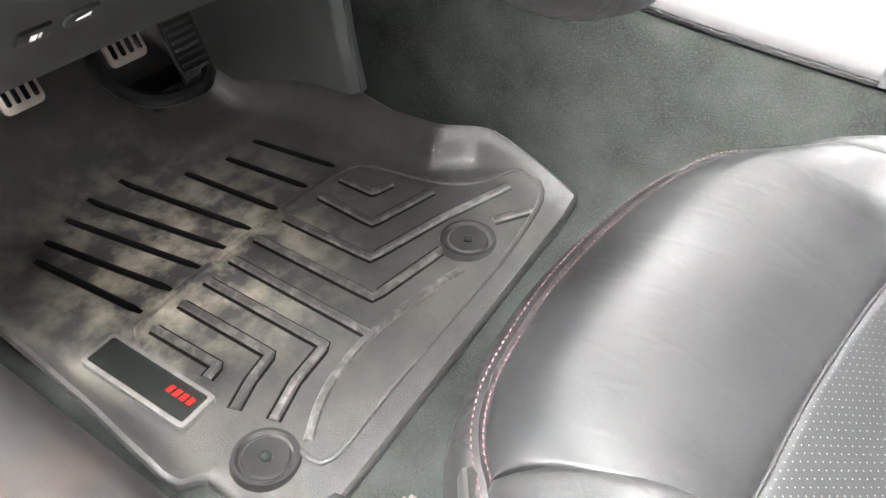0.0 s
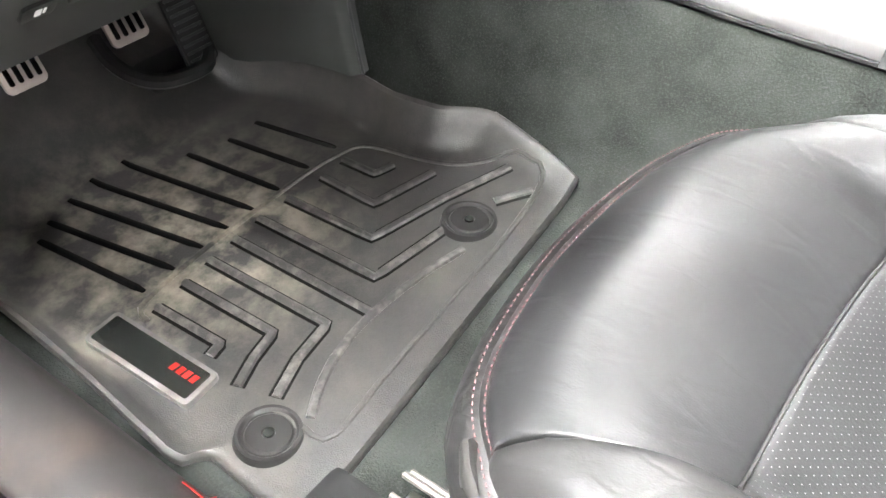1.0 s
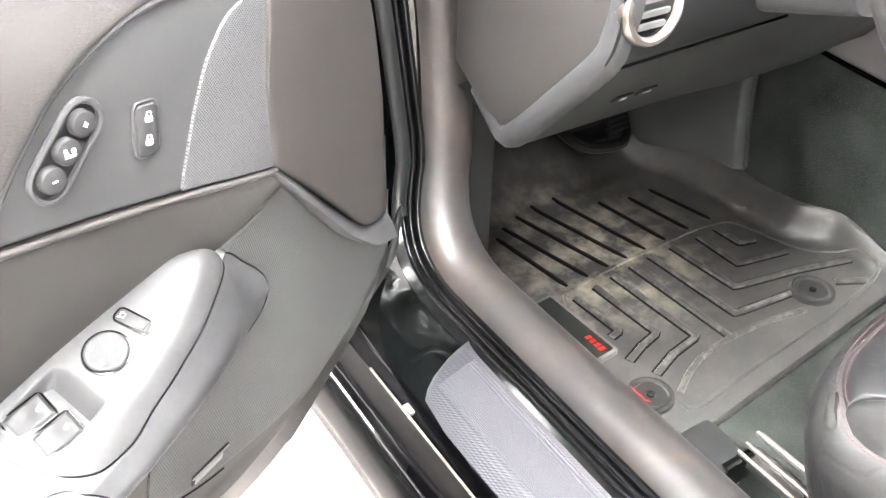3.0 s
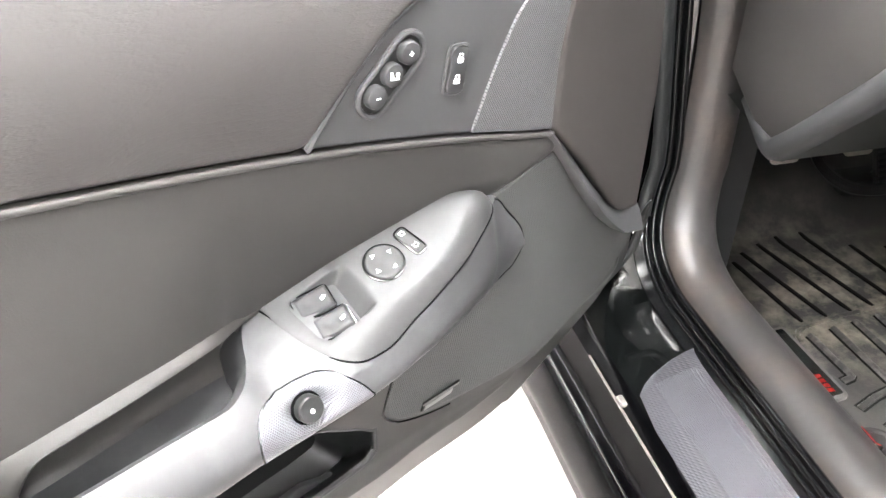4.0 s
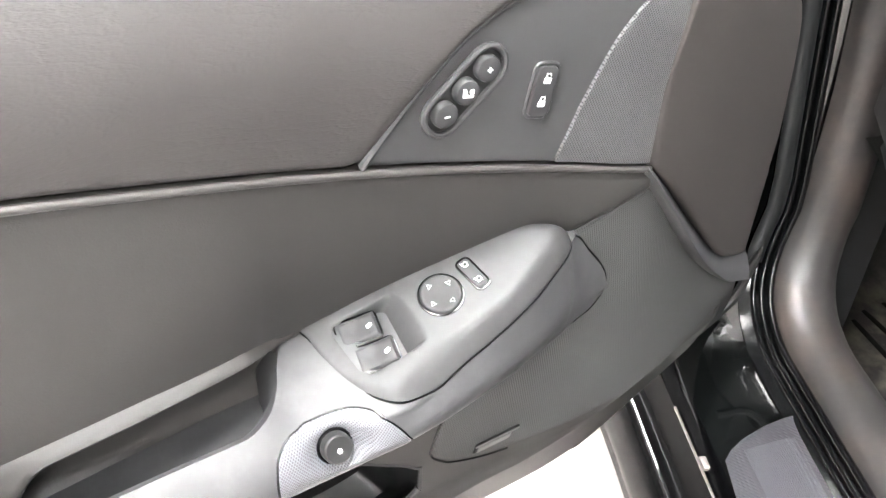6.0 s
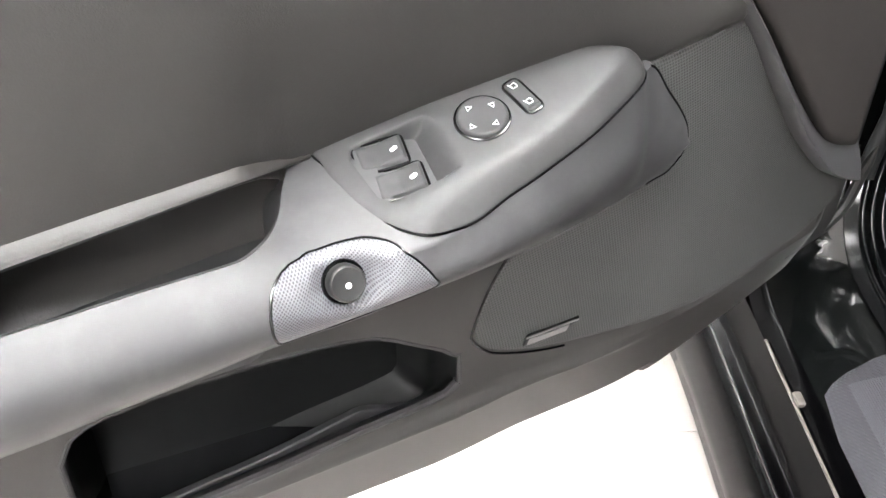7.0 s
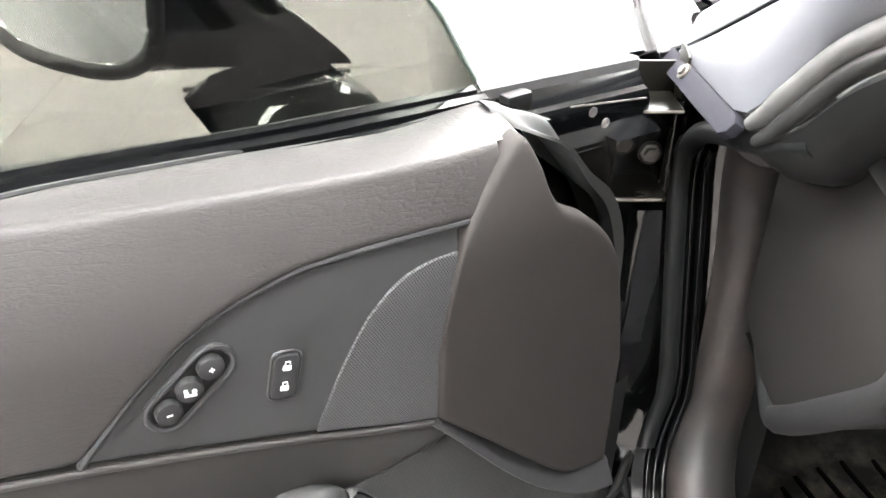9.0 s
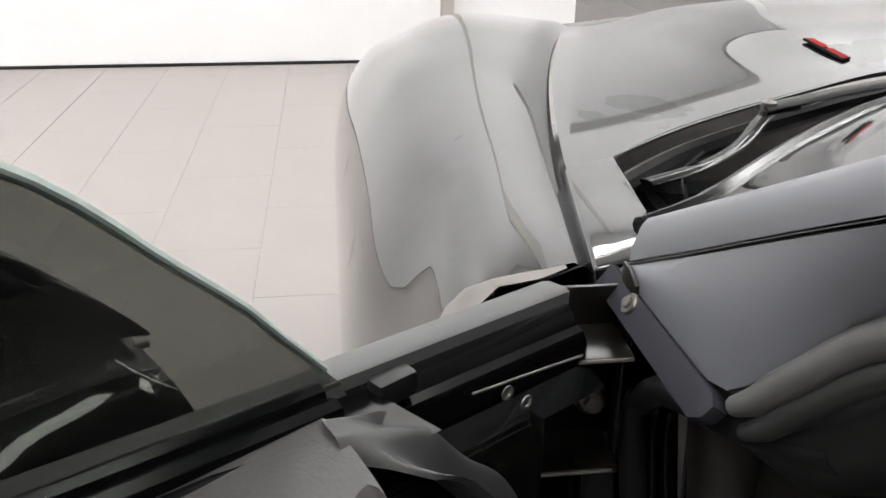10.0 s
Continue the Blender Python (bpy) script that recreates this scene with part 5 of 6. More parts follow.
lo_up = lambda u: (arc(u) if u < 0.238 else mid(u)) + 0.0012
part("upper_panel", panel(lo_up, toproll, -0.062, 0.95, upper, D, 90, 18, 0.004, 0.006, 0.03), VINYL, door, "grained charcoal vinyl upper panel")
belt_w = lambda u: max(-0.12, min(-0.052, -0.0945 + 0.173 * u))
belt_z = lambda u: 0.908 + 0.094 * max(0, min(0.22, u)) + 0.02 * smooth(u, 0.22, 0.6)
rows = []
for u in steps(-0.085, 0.95, 50, 0.01):
    a = D(u, upper(u, toproll(u)) - 0.005, toproll(u) - 0.0006)
    b = D(u, belt_w(u), belt_z(u))
    rows.append([a + (b - a) * k + Vector((0, 0, 0.004 * math.sin(math.pi * k))) for k in np.linspace(0, 1, 6)] + [b + Vector((0, 0, -0.02))])
part("top_shelf", grid(rows), VINYL, door, "vinyl shelf below the window")
part("shelf_edge", tube([D(u, belt_w(u), belt_z(u) + 0.001) for u in np.linspace(-0.06, 0.95, 40)], 0.002, 6), PLASTIC, door)
# switch panel quadrant and its tweeter cloth
part("switch_quadrant", panel(lambda u: mid(u) + 0.0012, lambda u: arc(u) - 0.001, -0.02, 0.237, lambda u, z: W0(u, z) - 0.001, D, 40, 14, 0.002, 0.003, 0.02), mat("quadrant_plastic", (0.041, 0.0412, 0.042), 0.5, grain=1500, bump=0.1, mottle=0.05, spec=0.27), door, "charcoal plastic switch quadrant")
part("quadrant_rim", tube([D(u, W0(u, arc(u)) + 0.0003, arc(u)) for u in np.linspace(-0.03, 0.2365, 60)] + [D(0.2375, 0.0, 0.775)], 0.0028, 8), PLASTIC, door)
part("tweeter_cloth", panel(lambda u: mid(u) + 0.002, tri, -0.02, 0.0915, lambda u, z: W0(u, z) + 0.0014, D, 24, 14, 0.0008, 0.002, 0.01), TWEETER, door, "woven grey tweeter cloth")
# charcoal vinyl bead along the middle line, added to catch a highlight from above
part("waist_edge", tube([D(u, W0(u, mid(u)) + 0.001, mid(u) - 0.0025) for u in np.linspace(-0.004, 0.95, 70)], 0.0026, 10), VINYL, door)

# middle panel: hollow towards the armrest, with a rolled lip over the pull recess
sink = fn((-0.02, 0.0), (0.03, 0.0), (0.08, 0.012), (0.13, 0.028), (0.2, 0.032), (0.26, 0.028), (0.285, 0.026), (0.3, 0.018), (0.32, 0.007), (0.36, 0.001), (0.42, -0.001), (1.0, -0.001))
# the lip over the pull recess: its crease on the panel and its outer lower edge, which drops at the rear
lip_w = fn((0.27, -0.024), (0.285, -0.021), (0.3, -0.012), (0.32, 0.0), (0.35, 0.005), (0.4, 0.008), (0.5, 0.007))
lip_hi = lambda u: 0.6683 - 0.155 * (u - 0.28) + 0.08 * max(0.0, u - 0.28) ** 2 + 0.68 * (lip_w(u) - 0.005)
lip_lo = lambda u: 0.66 - 0.178 * (u - 0.28) + 0.07 * max(0.0, u - 0.28) ** 2 + 0.65 * lip_w(u)
panel_lo = lambda u: (podline(u) if u < 0.27 else podline(u) + (lip_hi(min(u, 0.5)) - podline(u)) * smooth(u, 0.27, 0.29)) - (0.75 * sink(u) + 0.02 * smooth(u, 0.08, 0.13)) * (1 - smooth(u, 0.275, 0.3)) - 0.014 * smooth(u, 0.275, 0.3)


def middle(u, z):
    t = (z - panel_lo(u)) / max(0.02, mid(u) - panel_lo(u))
    t = min(1, max(0, t))
    w = W0(u, z) + 0.003 * math.sin(math.pi * t) - sink(u) * (1 - t) ** 1.3
    return w


part("middle_panel", panel(panel_lo, lambda u: mid(u) - 0.002, -0.012, 0.95, middle, D, 90, 26, 0.006, 0.009, 0.03), VINYL_DARK, door, "dark padded vinyl middle panel")

rows = []
for u in steps(0.276, 0.485, 60, 0.012):
    fall = smooth(u, 0.436, 0.485) ** 1.6 * 0.05
    w0, w1 = middle(u, lip_hi(u)), lip_w(u)
    z0, z1 = lip_hi(u), lip_lo(u) - fall
    mid_z = z0 + (z1 - z0) * 0.5
    rows.append([D(u, w, z) for w, z in ((w0 - 0.004, z0 + 0.003), (w0 + 0.0003, z0 + 0.0005), (w0 + 0.25 * (w1 - w0) + 0.0016, z0 + 0.28 * (z1 - z0)), (w0 + 0.55 * (w1 - w0) + 0.0026, mid_z), (w0 + 0.85 * (w1 - w0) + 0.0022, z0 + 0.8 * (z1 - z0)), (w1, z1 + 0.0005), (w1 - 0.001, z1 - 0.0012), (w1 - 0.006, z1 - 0.001), (w1 - 0.024, z1 + 0.004))])
part("recess_lip", flip(grid(rows)), mat("satin_lip_vinyl", (0.028, 0.0265, 0.0255), 0.42, grain=900, bump=0.1, mottle=0.06, spec=0.25), door, "rolled satin lip over the pull recess", sharp=60)

# base moulding with the pull recess, the map pocket and the lower ledge
bot = fn((-0.27, 0.40), (-0.2, 0.374), (-0.1, 0.35), (0.0, 0.337), (0.2, 0.313), (0.5, 0.3), (1.0, 0.3))
pk_hi = fn((0.188, 0.474), (0.193, 0.481), (0.22, 0.499), (0.249, 0.5155), (0.28, 0.521), (0.35, 0.523), (0.42, 0.516), (0.437, 0.507), (0.446, 0.49))
pk_lo = fn((0.188, 0.452), (0.193, 0.4455), (0.21, 0.442), (0.277, 0.4345), (0.348, 0.4235), (0.42, 0.413), (0.438, 0.413), (0.446, 0.423))
PK0, PK1 = 0.188, 0.446


def base(u, z):
    w = W0(u, z) - 0.004 - (0.06 - 0.042 * smooth(u, 0.25, 0.285)) * smooth(z, 0.555, 0.585) * smooth(u, 0.0, 0.05) * (1 - smooth(u, 0.5, 0.6))
    rec = smooth(u, 0.25, 0.285) * (1 - smooth(u, 0.462, 0.486)) * smooth(z, 0.52, 0.56) * (1 - smooth(z, podline(u) - 0.012, podline(u) + 0.004))
    w -= 0.014 * rec
    ridge = 0.4305 - 0.115 * max(0.0, u - 0.15)
    w += 0.008 * math.exp(-((z - ridge) / 0.007) ** 2) * smooth(u, 0.0, 0.1)
    w += 0.006 * smooth(0.445 - z, 0, 0.02) * smooth(u, 0.1, 0.2)
    w -= 0.02 * smooth(bot(u) + 0.02 - z, 0, 0.02)
    return w


us = sorted(list(steps(-0.2, 0.95, 300, 0.008)) + list(np.linspace(PK0, PK1, 60)))
rows = []
for u in us:
    lo, hi = pk_lo(u), pk_hi(u)
    below = list(steps(bot(u), lo, 60, 0.008))
    zs = below + list(np.linspace(lo, hi, 12))[1:-1] + list(np.linspace(hi, 0.70, 70))
    row = [(u, base(u, z), z) for z in zs]
    rows.append([D(u, row[0][1] - 0.05, row[0][2])] + [D(*p) for p in row])
rows.insert(0, [p - DN * 0.05 for p in rows[0]])
us.insert(0, us[0])
geo = grid(rows)
nf = len(rows[0]) - 1
keep = [f for k, f in enumerate(geo[1]) if not (PK0 - 1e-6 <= us[k // nf] and us[k // nf + 1] <= PK1 + 1e-6 and len(below) <= k % nf < len(below) + 11)]
part("base_moulding", (geo[0], keep), VINYL_DARK, door, "dark door base moulding with pull recess and map pocket")
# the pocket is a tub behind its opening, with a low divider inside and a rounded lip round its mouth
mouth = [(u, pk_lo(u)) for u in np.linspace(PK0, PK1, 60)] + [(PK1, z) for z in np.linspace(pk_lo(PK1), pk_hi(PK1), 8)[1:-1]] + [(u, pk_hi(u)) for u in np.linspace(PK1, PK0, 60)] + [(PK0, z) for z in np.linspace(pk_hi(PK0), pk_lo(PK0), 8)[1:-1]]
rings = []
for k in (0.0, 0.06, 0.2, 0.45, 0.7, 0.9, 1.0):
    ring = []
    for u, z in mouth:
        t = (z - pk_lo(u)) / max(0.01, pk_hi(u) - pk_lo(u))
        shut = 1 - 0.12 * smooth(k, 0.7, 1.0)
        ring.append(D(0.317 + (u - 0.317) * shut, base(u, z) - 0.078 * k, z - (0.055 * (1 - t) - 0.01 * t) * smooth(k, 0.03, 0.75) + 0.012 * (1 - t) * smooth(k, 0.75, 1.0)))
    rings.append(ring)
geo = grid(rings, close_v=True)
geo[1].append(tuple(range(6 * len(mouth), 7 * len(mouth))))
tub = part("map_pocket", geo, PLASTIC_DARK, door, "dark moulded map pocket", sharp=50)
div = [(0.218, 0.4185), (0.231, 0.4215), (0.252, 0.4285), (0.262, 0.4272), (0.321, 0.4145), (0.366, 0.408), (0.42, 0.4)]
rows = []
for u, z in spline(div, 36):
    rows.append([D(u, w - 0.03, z + h) for w, h in ((0.002, -0.05), (0.002, -0.0015), (0.001, -0.0003), (-0.0015, 0.0), (-0.004, -0.0006), (-0.005, -0.002), (-0.005, -0.05))])
part("divider", grid(rows), PLASTIC, tub, "low inner step of the pocket")
part("pocket_lip", tube([D(u, base(u, z) - 0.0015, z) for u, z in mouth[:60:2]], 0.0036, 8), PLASTIC_PANEL, tub, "rounded lip of the map pocket")
part("mouth_edge", tube([D(PK0 - 0.001, base(PK0, z) - 0.001, z) for z in np.linspace(0.449, 0.478, 8)] + [D(u, base(u, pk_hi(u)) - 0.0015, pk_hi(u) + 0.0005) for u in np.linspace(PK0 + 0.003, PK1, 30)] + [D(PK1, base(PK1, z) - 0.0015, z) for z in np.linspace(0.486, 0.425, 6)], 0.0022, 8), PLASTIC_PANEL, tub)
slot = [(0.37 + 0.05 * math.cos(a), 0.572 + 0.007 * math.sin(a) - 0.2 * (0.05 * math.cos(a))) for a in np.linspace(0, 2 * math.pi, 40, endpoint=False)]
part("recess_slot", tube([D(u, base(u, z) + 0.0005, z) for u, z in slot], 0.0011, 6, closed=True), PLASTIC_DARK, door)

# speaker cloth, its flange and the front soft panel
sp_lo = fn((-0.236, 0.47), (-0.17, 0.446), (-0.09, 0.44), (0.01, 0.447), (0.109, 0.456), (0.16, 0.47), (0.178, 0.486))
sp_hi = fn((-0.236, 0.506), (-0.147, 0.562), (-0.08, 0.624), (-0.018, 0.685), (0.06, 0.671), (0.12, 0.62), (0.149, 0.56), (0.168, 0.525), (0.178, 0.495))


def speaker(u, z):
    return W0(u, z) - 0.003


part("speaker_cloth", panel(sp_lo, sp_hi, -0.235, 0.178, speaker, D, 60, 26, 0.005, 0.006, 0.03), GRILLE, door, "grey woven speaker cloth")
part("cloth_gap", tube([D(u, speaker(u, sp_hi(u)) - 0.001, sp_hi(u) + 0.0008) for u in np.linspace(0.08, 0.176, 24)] + [D(0.179, speaker(0.178, 0.49) - 0.001, 0.4905)] + [D(u, speaker(u, sp_lo(u)) - 0.001, sp_lo(u) - 0.0008) for u in np.linspace(0.176, 0.1, 12)], 0.0011, 6), RUBBER, door)
dk_lo = fn((-0.219, 0.523), (-0.16, 0.551), (-0.1, 0.61), (-0.046, 0.668), (0.0, 0.7135))
dk_hi = fn((-0.219, 0.64), (-0.21, 0.69), (-0.186, 0.784), (-0.148, 0.829), (-0.112, 0.853), (-0.1, 0.87), (-0.09, 0.897), (-0.079, 0.912), (-0.058, 0.9), (-0.02, 0.857), (-0.008, 0.81), (0.0, 0.764))
part("front_panel", panel(dk_lo, dk_hi, -0.219, 0.0, lambda u, z: W0(u, z) + 0.004 + 0.006 * math.sin(math.pi * min(1, max(0, -u / 0.219))), D, 44, 24, 0.006, 0.008, 0.012), VINYL_BROWN, door, "matt brown-grey soft front panel")
inner = spline([(0.002, 0.7145), (-0.03, 0.681), (-0.062, 0.646), (-0.1, 0.606), (-0.145, 0.5635), (-0.19, 0.54), (-0.218, 0.533)], 40)
outer = spline([(0.002, 0.7085), (-0.03, 0.671), (-0.06, 0.634), (-0.105, 0.582), (-0.138, 0.55), (-0.178, 0.517), (-0.228, 0.4925)], 40)
rows = []
for i, (p, q) in enumerate(zip(inner, outer)):
    k = smooth(i, 0, 16)
    wi, wo = W0(*p) + 0.001, W0(*q) + 0.004 + 0.009 * k
    rows.append([D(p[0] - 0.004, wi - 0.012, p[1] + 0.004), D(p[0], wi, p[1])] + [D(p[0] + (q[0] - p[0]) * t, wi + (wo - wi) * t + 0.0025 * math.sin(math.pi * t), p[1] + (q[1] - p[1]) * t) for t in (0.3, 0.6, 0.85)] + [D(q[0], wo, q[1]), D(q[0] + 0.001, wo - 0.002, q[1] - 0.0015), D(q[0] + 0.002, W0(*q) - 0.006, q[1] - 0.004)])
rows.append([p - DU * 0.001 - DN * 0.025 for p in rows[-1]])
part("panel_flange", flip(grid(rows)), PLASTIC, door, "satin grey lip under the front panel")
part("lower_front", panel(lambda u: bot(u) + 0.0, lambda u: sp_lo(u) - 0.001, -0.255, -0.02, lambda u, z: W0(u, z) - 0.004 - 0.02 * smooth(-u, 0.2, 0.26), D, 30, 8, 0.006, 0.008, 0.04), VINYL_DARK, door)
part("edge_backing", grid([[D(u, 0.25 * u - 0.014, z) for z in np.linspace(0.41, 0.6, 8)] for u in (-0.256, -0.235, -0.21, -0.18)]), PLASTIC_DARK, door)
part("front_edge", tube(spline([D(-0.262, -0.062, 0.51), D(-0.272, -0.075, 0.475), D(-0.262, -0.078, 0.43), D(-0.225, -0.085, 0.395)], 14), [0.0008, 0.0025, 0.004, 0.005] + [0.0055] * 10, 8), PLASTIC_DARK, door)

# plain brand plate on the speaker cloth
bw = lambda u: speaker(u, 0.475) + 0.001
pm = axes(D(0.116, bw(0.116), 0.4745), D(0.136, 0, 0.4735) - D(0.095, 0, 0.476), DN)
bdg = part("brand_plate", slab([(-0.025, -0.0046), (0.018, -0.0046), (0.0215, 0.0036), (-0.0165, 0.0036)], -0.001, 0.0012, pm, 0.0005), PLASTIC_DARK, door, "small plate with a plain silver slash mark")
part("silver_mark", slab([(-0.016, -0.0016), (0.017, -0.0016), (0.019, 0.003), (-0.013, 0.003)], 0.0012, 0.002, pm, 0), SILVER_TRIM, bdg)
part("silver_line", slab([(-0.024, -0.0042), (0.02, -0.0042), (0.02, -0.003), (-0.024, -0.003)], 0.0012, 0.002, pm, 0), SILVER_TRIM, bdg)

# armrest: the pod's seat slopes down backwards and outwards, with an upright flank that runs back into the pull
def pod_top(u, w):
    return 0.674 - 0.26 * (u - 0.1556) - 0.34 * (w - 0.0052)


a_hi = fn((0.285, 0.647), (0.294, 0.641), (0.304, 0.635), (0.318, 0.632), (0.335, 0.63), (0.381, 0.628), (0.43, 0.6245), (0.46, 0.623), (0.485, 0.628), (0.6, 0.63))
a_lo = fn((0.0235, 0.608), (0.03, 0.5995), (0.042, 0.5925), (0.09, 0.595), (0.138, 0.596), (0.175, 0.5975), (0.235, 0.596), (0.281, 0.591), (0.321, 0.588), (0.365, 0.581), (0.409, 0.574), (0.446, 0.568), (0.6, 0.552))
h_w = fn((0.0235, -0.003), (0.0698, 0.001), (0.083, 0.001), (0.097, -0.008), (0.115, -0.0145), (0.139, -0.021), (0.185, -0.025), (0.235, -0.0275), (0.27, -0.029), (0.281, -0.0275), (0.29, -0.019), (0.297, -0.007), (0.304, 0.01), (0.318, 0.028), (0.335, 0.036), (0.45, 0.038), (0.475, 0.022), (0.5, 0.003), (0.6, 0.0))
l_w = fn((0.0235, 0.0008), (0.042, 0.004), (0.09, 0.022), (0.138, 0.0375), (0.175, 0.0475), (0.235, 0.055), (0.281, 0.056), (0.34, 0.055), (0.6, 0.05))
c_w = fn((0.25, 0.0775), (0.28, 0.079), (0.32, 0.079), (0.6, 0.08))
c_z = fn((0.25, 0.634), (0.28, 0.624), (0.32, 0.613), (0.43, 0.602), (0.6, 0.595))
# the line where the pod's cover meets the flank, and ahead of the pod the end of the flank on the trim
s_w = fn((0.0235, 0.0015), (0.0285, 0.0025), (0.049, 0.004), (0.0698, 0.007), (0.0809, 0.0165), (0.109, 0.0305), (0.1316, 0.0392), (0.1656, 0.0468), (0.187, 0.05), (0.2085, 0.0543), (0.223, 0.0565), (0.245, 0.06), (0.27, 0.063), (0.3, 0.065))
s_z = fn((0.0235, 0.613), (0.0285, 0.626), (0.049, 0.653), (0.0698, 0.675), (0.0809, 0.6702), (0.109, 0.6622), (0.1316, 0.6558), (0.1656, 0.6453), (0.187, 0.6384), (0.2085, 0.6312), (0.223, 0.6292), (0.245, 0.6265), (0.27, 0.621), (0.3, 0.615))


def arm(u, v):
    """(w, z) across the armrest: v = 0 at its inner upper, 1 at its lower edge."""
    blend = smooth(u, 0.232, 0.3)
    hw = h_w(u)
    front = rear = (0.0, 0.0)
    if blend < 1:
        hw2 = min(hw, s_w(u) - 0.002)
        hz = min(pod_top(u, hw2) - 0.0035, s_z(u) + 0.35 * (s_w(u) - hw2))
        if v < 0.5:
            k = v * 2
            front = (hw2 + (s_w(u) - hw2) * k, hz + (s_z(u) - hz) * k + 0.004 * math.sin(math.pi * k) * smooth(u, 0.21, 0.25))
        else:
            k = v * 2 - 1
            out = (0.0025 + 0.007 * smooth(u, 0.04, 0.1)) * math.sin(math.pi * k ** 1.3)
            front = (s_w(u) + (l_w(u) - s_w(u)) * k + out, s_z(u) + (a_lo(u) - s_z(u)) * k)
    if blend > 0:
        q = [(1 - v) ** 2, 2 * v * (1 - v), v * v]
        hz = a_hi(u) if u > 0.285 else pod_top(u, hw) - 0.0035
        rear = (q[0] * hw + q[1] * c_w(u) + q[2] * l_w(u), q[0] * hz + q[1] * c_z(u) + q[2] * a_lo(u))
    return front[0] * (1 - blend) + rear[0] * blend, front[1] * (1 - blend) + rear[1] * blend


KNOB = (0.2845, 0.061, 0.619)


def dish(u, w, z, depth):
    d = math.sqrt(((u - KNOB[0]) / 1.25) ** 2 + ((z - KNOB[2] + 0.001) * 1.1) ** 2 + (w - KNOB[1]) ** 2)
    return depth * (1 - smooth(d, 0.004, 0.021))


rows = []
for u in steps(0.0235, 0.6, 150, 0.004):
    row = []
    for v in np.linspace(0, 1, 52):
        w, z = arm(u, v)
        sunk = dish(u, w, z, 0.016)
        row.append((w - 0.86 * sunk, z - 0.5 * sunk))
    k = smooth(u, 0.3, 0.316) * (1 - smooth(u, 0.458, 0.482))
    in_w = min(row[0][0] - 0.002, max(row[0][0] - 0.05 + 0.036 * k, -0.04))
    top = [(in_w, row[0][1] - 0.02 - 0.06 * k), (row[0][0] - 0.006 - 0.012 * k, row[0][1] - 0.006 - 0.012 * k), (row[0][0] - 0.002 - 0.003 * k, row[0][1] - 0.0012 - 0.001 * k)]
    end = [(row[-1][0] - 0.002, row[-1][1] - 0.003), (row[-1][0] - 0.01, row[-1][1] - 0.005), (-0.03, row[-1][1] + 0.006)]
    rows.append([D(u, w, z) for w, z in top + row + end])
rows.insert(0, [p - DN * 0.012 for p in rows[0]])
rest = part("armrest", flip(grid(rows)), PLASTIC, door, "satin grey moulded armrest and pull")
part("flank_gap", tube([D(u, s_w(u) - 0.0008, s_z(u)) for u in np.linspace(0.068, 0.0245, 24)] + [D(u, l_w(u) - 0.0006, a_lo(u) - 0.001) for u in np.linspace(0.025, 0.06, 14)], 0.0011, 6), RUBBER, rest)

# switch pod: a leaf-shaped cover with a rolled outer edge and a scooped well; each outline point carries its drop and roll
pod_key = [(0.2724, -0.0254, 0.0015, 0.004), (0.235, -0.0245, 0.0025, 0.005), (0.185, -0.022, 0.0025, 0.005), (0.139, -0.018, 0.0025, 0.006), (0.115, -0.0115, 0.003, 0.008), (0.097, -0.0045, 0.004, 0.011), (0.082, 0.0012, 0.009, 0.018), (0.0745, 0.0055, 0.0175, 0.022), (0.0809, 0.016, 0.018, 0.025), (0.109, 0.030, 0.014, 0.025), (0.1316, 0.0387, 0.0115, 0.023), (0.1656, 0.0462, 0.0108, 0.022), (0.187, 0.0493, 0.011, 0.021), (0.2085, 0.0538, 0.011, 0.02), (0.223, 0.0548, 0.0085, 0.018), (0.237, 0.0542, 0.0045, 0.014), (0.248, 0.0473, 0.0025, 0.009), (0.2574, 0.0358, 0.0015, 0.006), (0.266, 0.0217, 0.0012, 0.004), (0.2708, 0.0047, 0.0012, 0.004), (0.2722, -0.0102, 0.0012, 0.004)]
pod_line = spline(pod_key, 220, closed=True)
well_c = np.array((0.2295, 0.0105))


def well_point(a):
    """The well's rim, a leaning rounded oblong, in the direction a from its middle."""
    c, s = math.cos(a), math.sin(a)
    r = min(0.0262 / max(1e-6, abs(c)), 0.0207 / max(1e-6, abs(s)), 0.0298)
    return well_c + np.array((r * c - 0.16 * r * s, r * s))


def well_depth(u, w, s):
    front = (well_c[0] + 0.026 - u) / 0.052
    return 0.018 * smooth(1 - front, 0.0, 0.55) * smooth(1 - s, 0.0, 0.16) if s < 1 else 0.0


rings = []
for k in (0.0, 0.025, 0.06, 0.11, 0.17, 0.25, 0.35, 0.5, 0.7, 0.9, 0.975, 1.0):
    ring = []
    for u, w, drop, roll in pod_line:
        off = np.array((u, w)) - well_c
        rim = well_point(math.atan2(off[1], off[0] + 0.16 * off[1]))
        p = np.array((u, w)) + (rim - np.array((u, w))) * k
        dist = k * float(np.linalg.norm(rim - np.array((u, w))))
        lip = 0.0012 if k == 1.0 else 0.0003 if k == 0.975 else 0.0
        ring.append(D(p[0], p[1], pod_top(*p) - drop * max(0.0, 1 - dist / roll) ** 2 - lip * (1 - smooth(0.215 - p[0], -0.01, 0.01))))
    rings.append(ring)
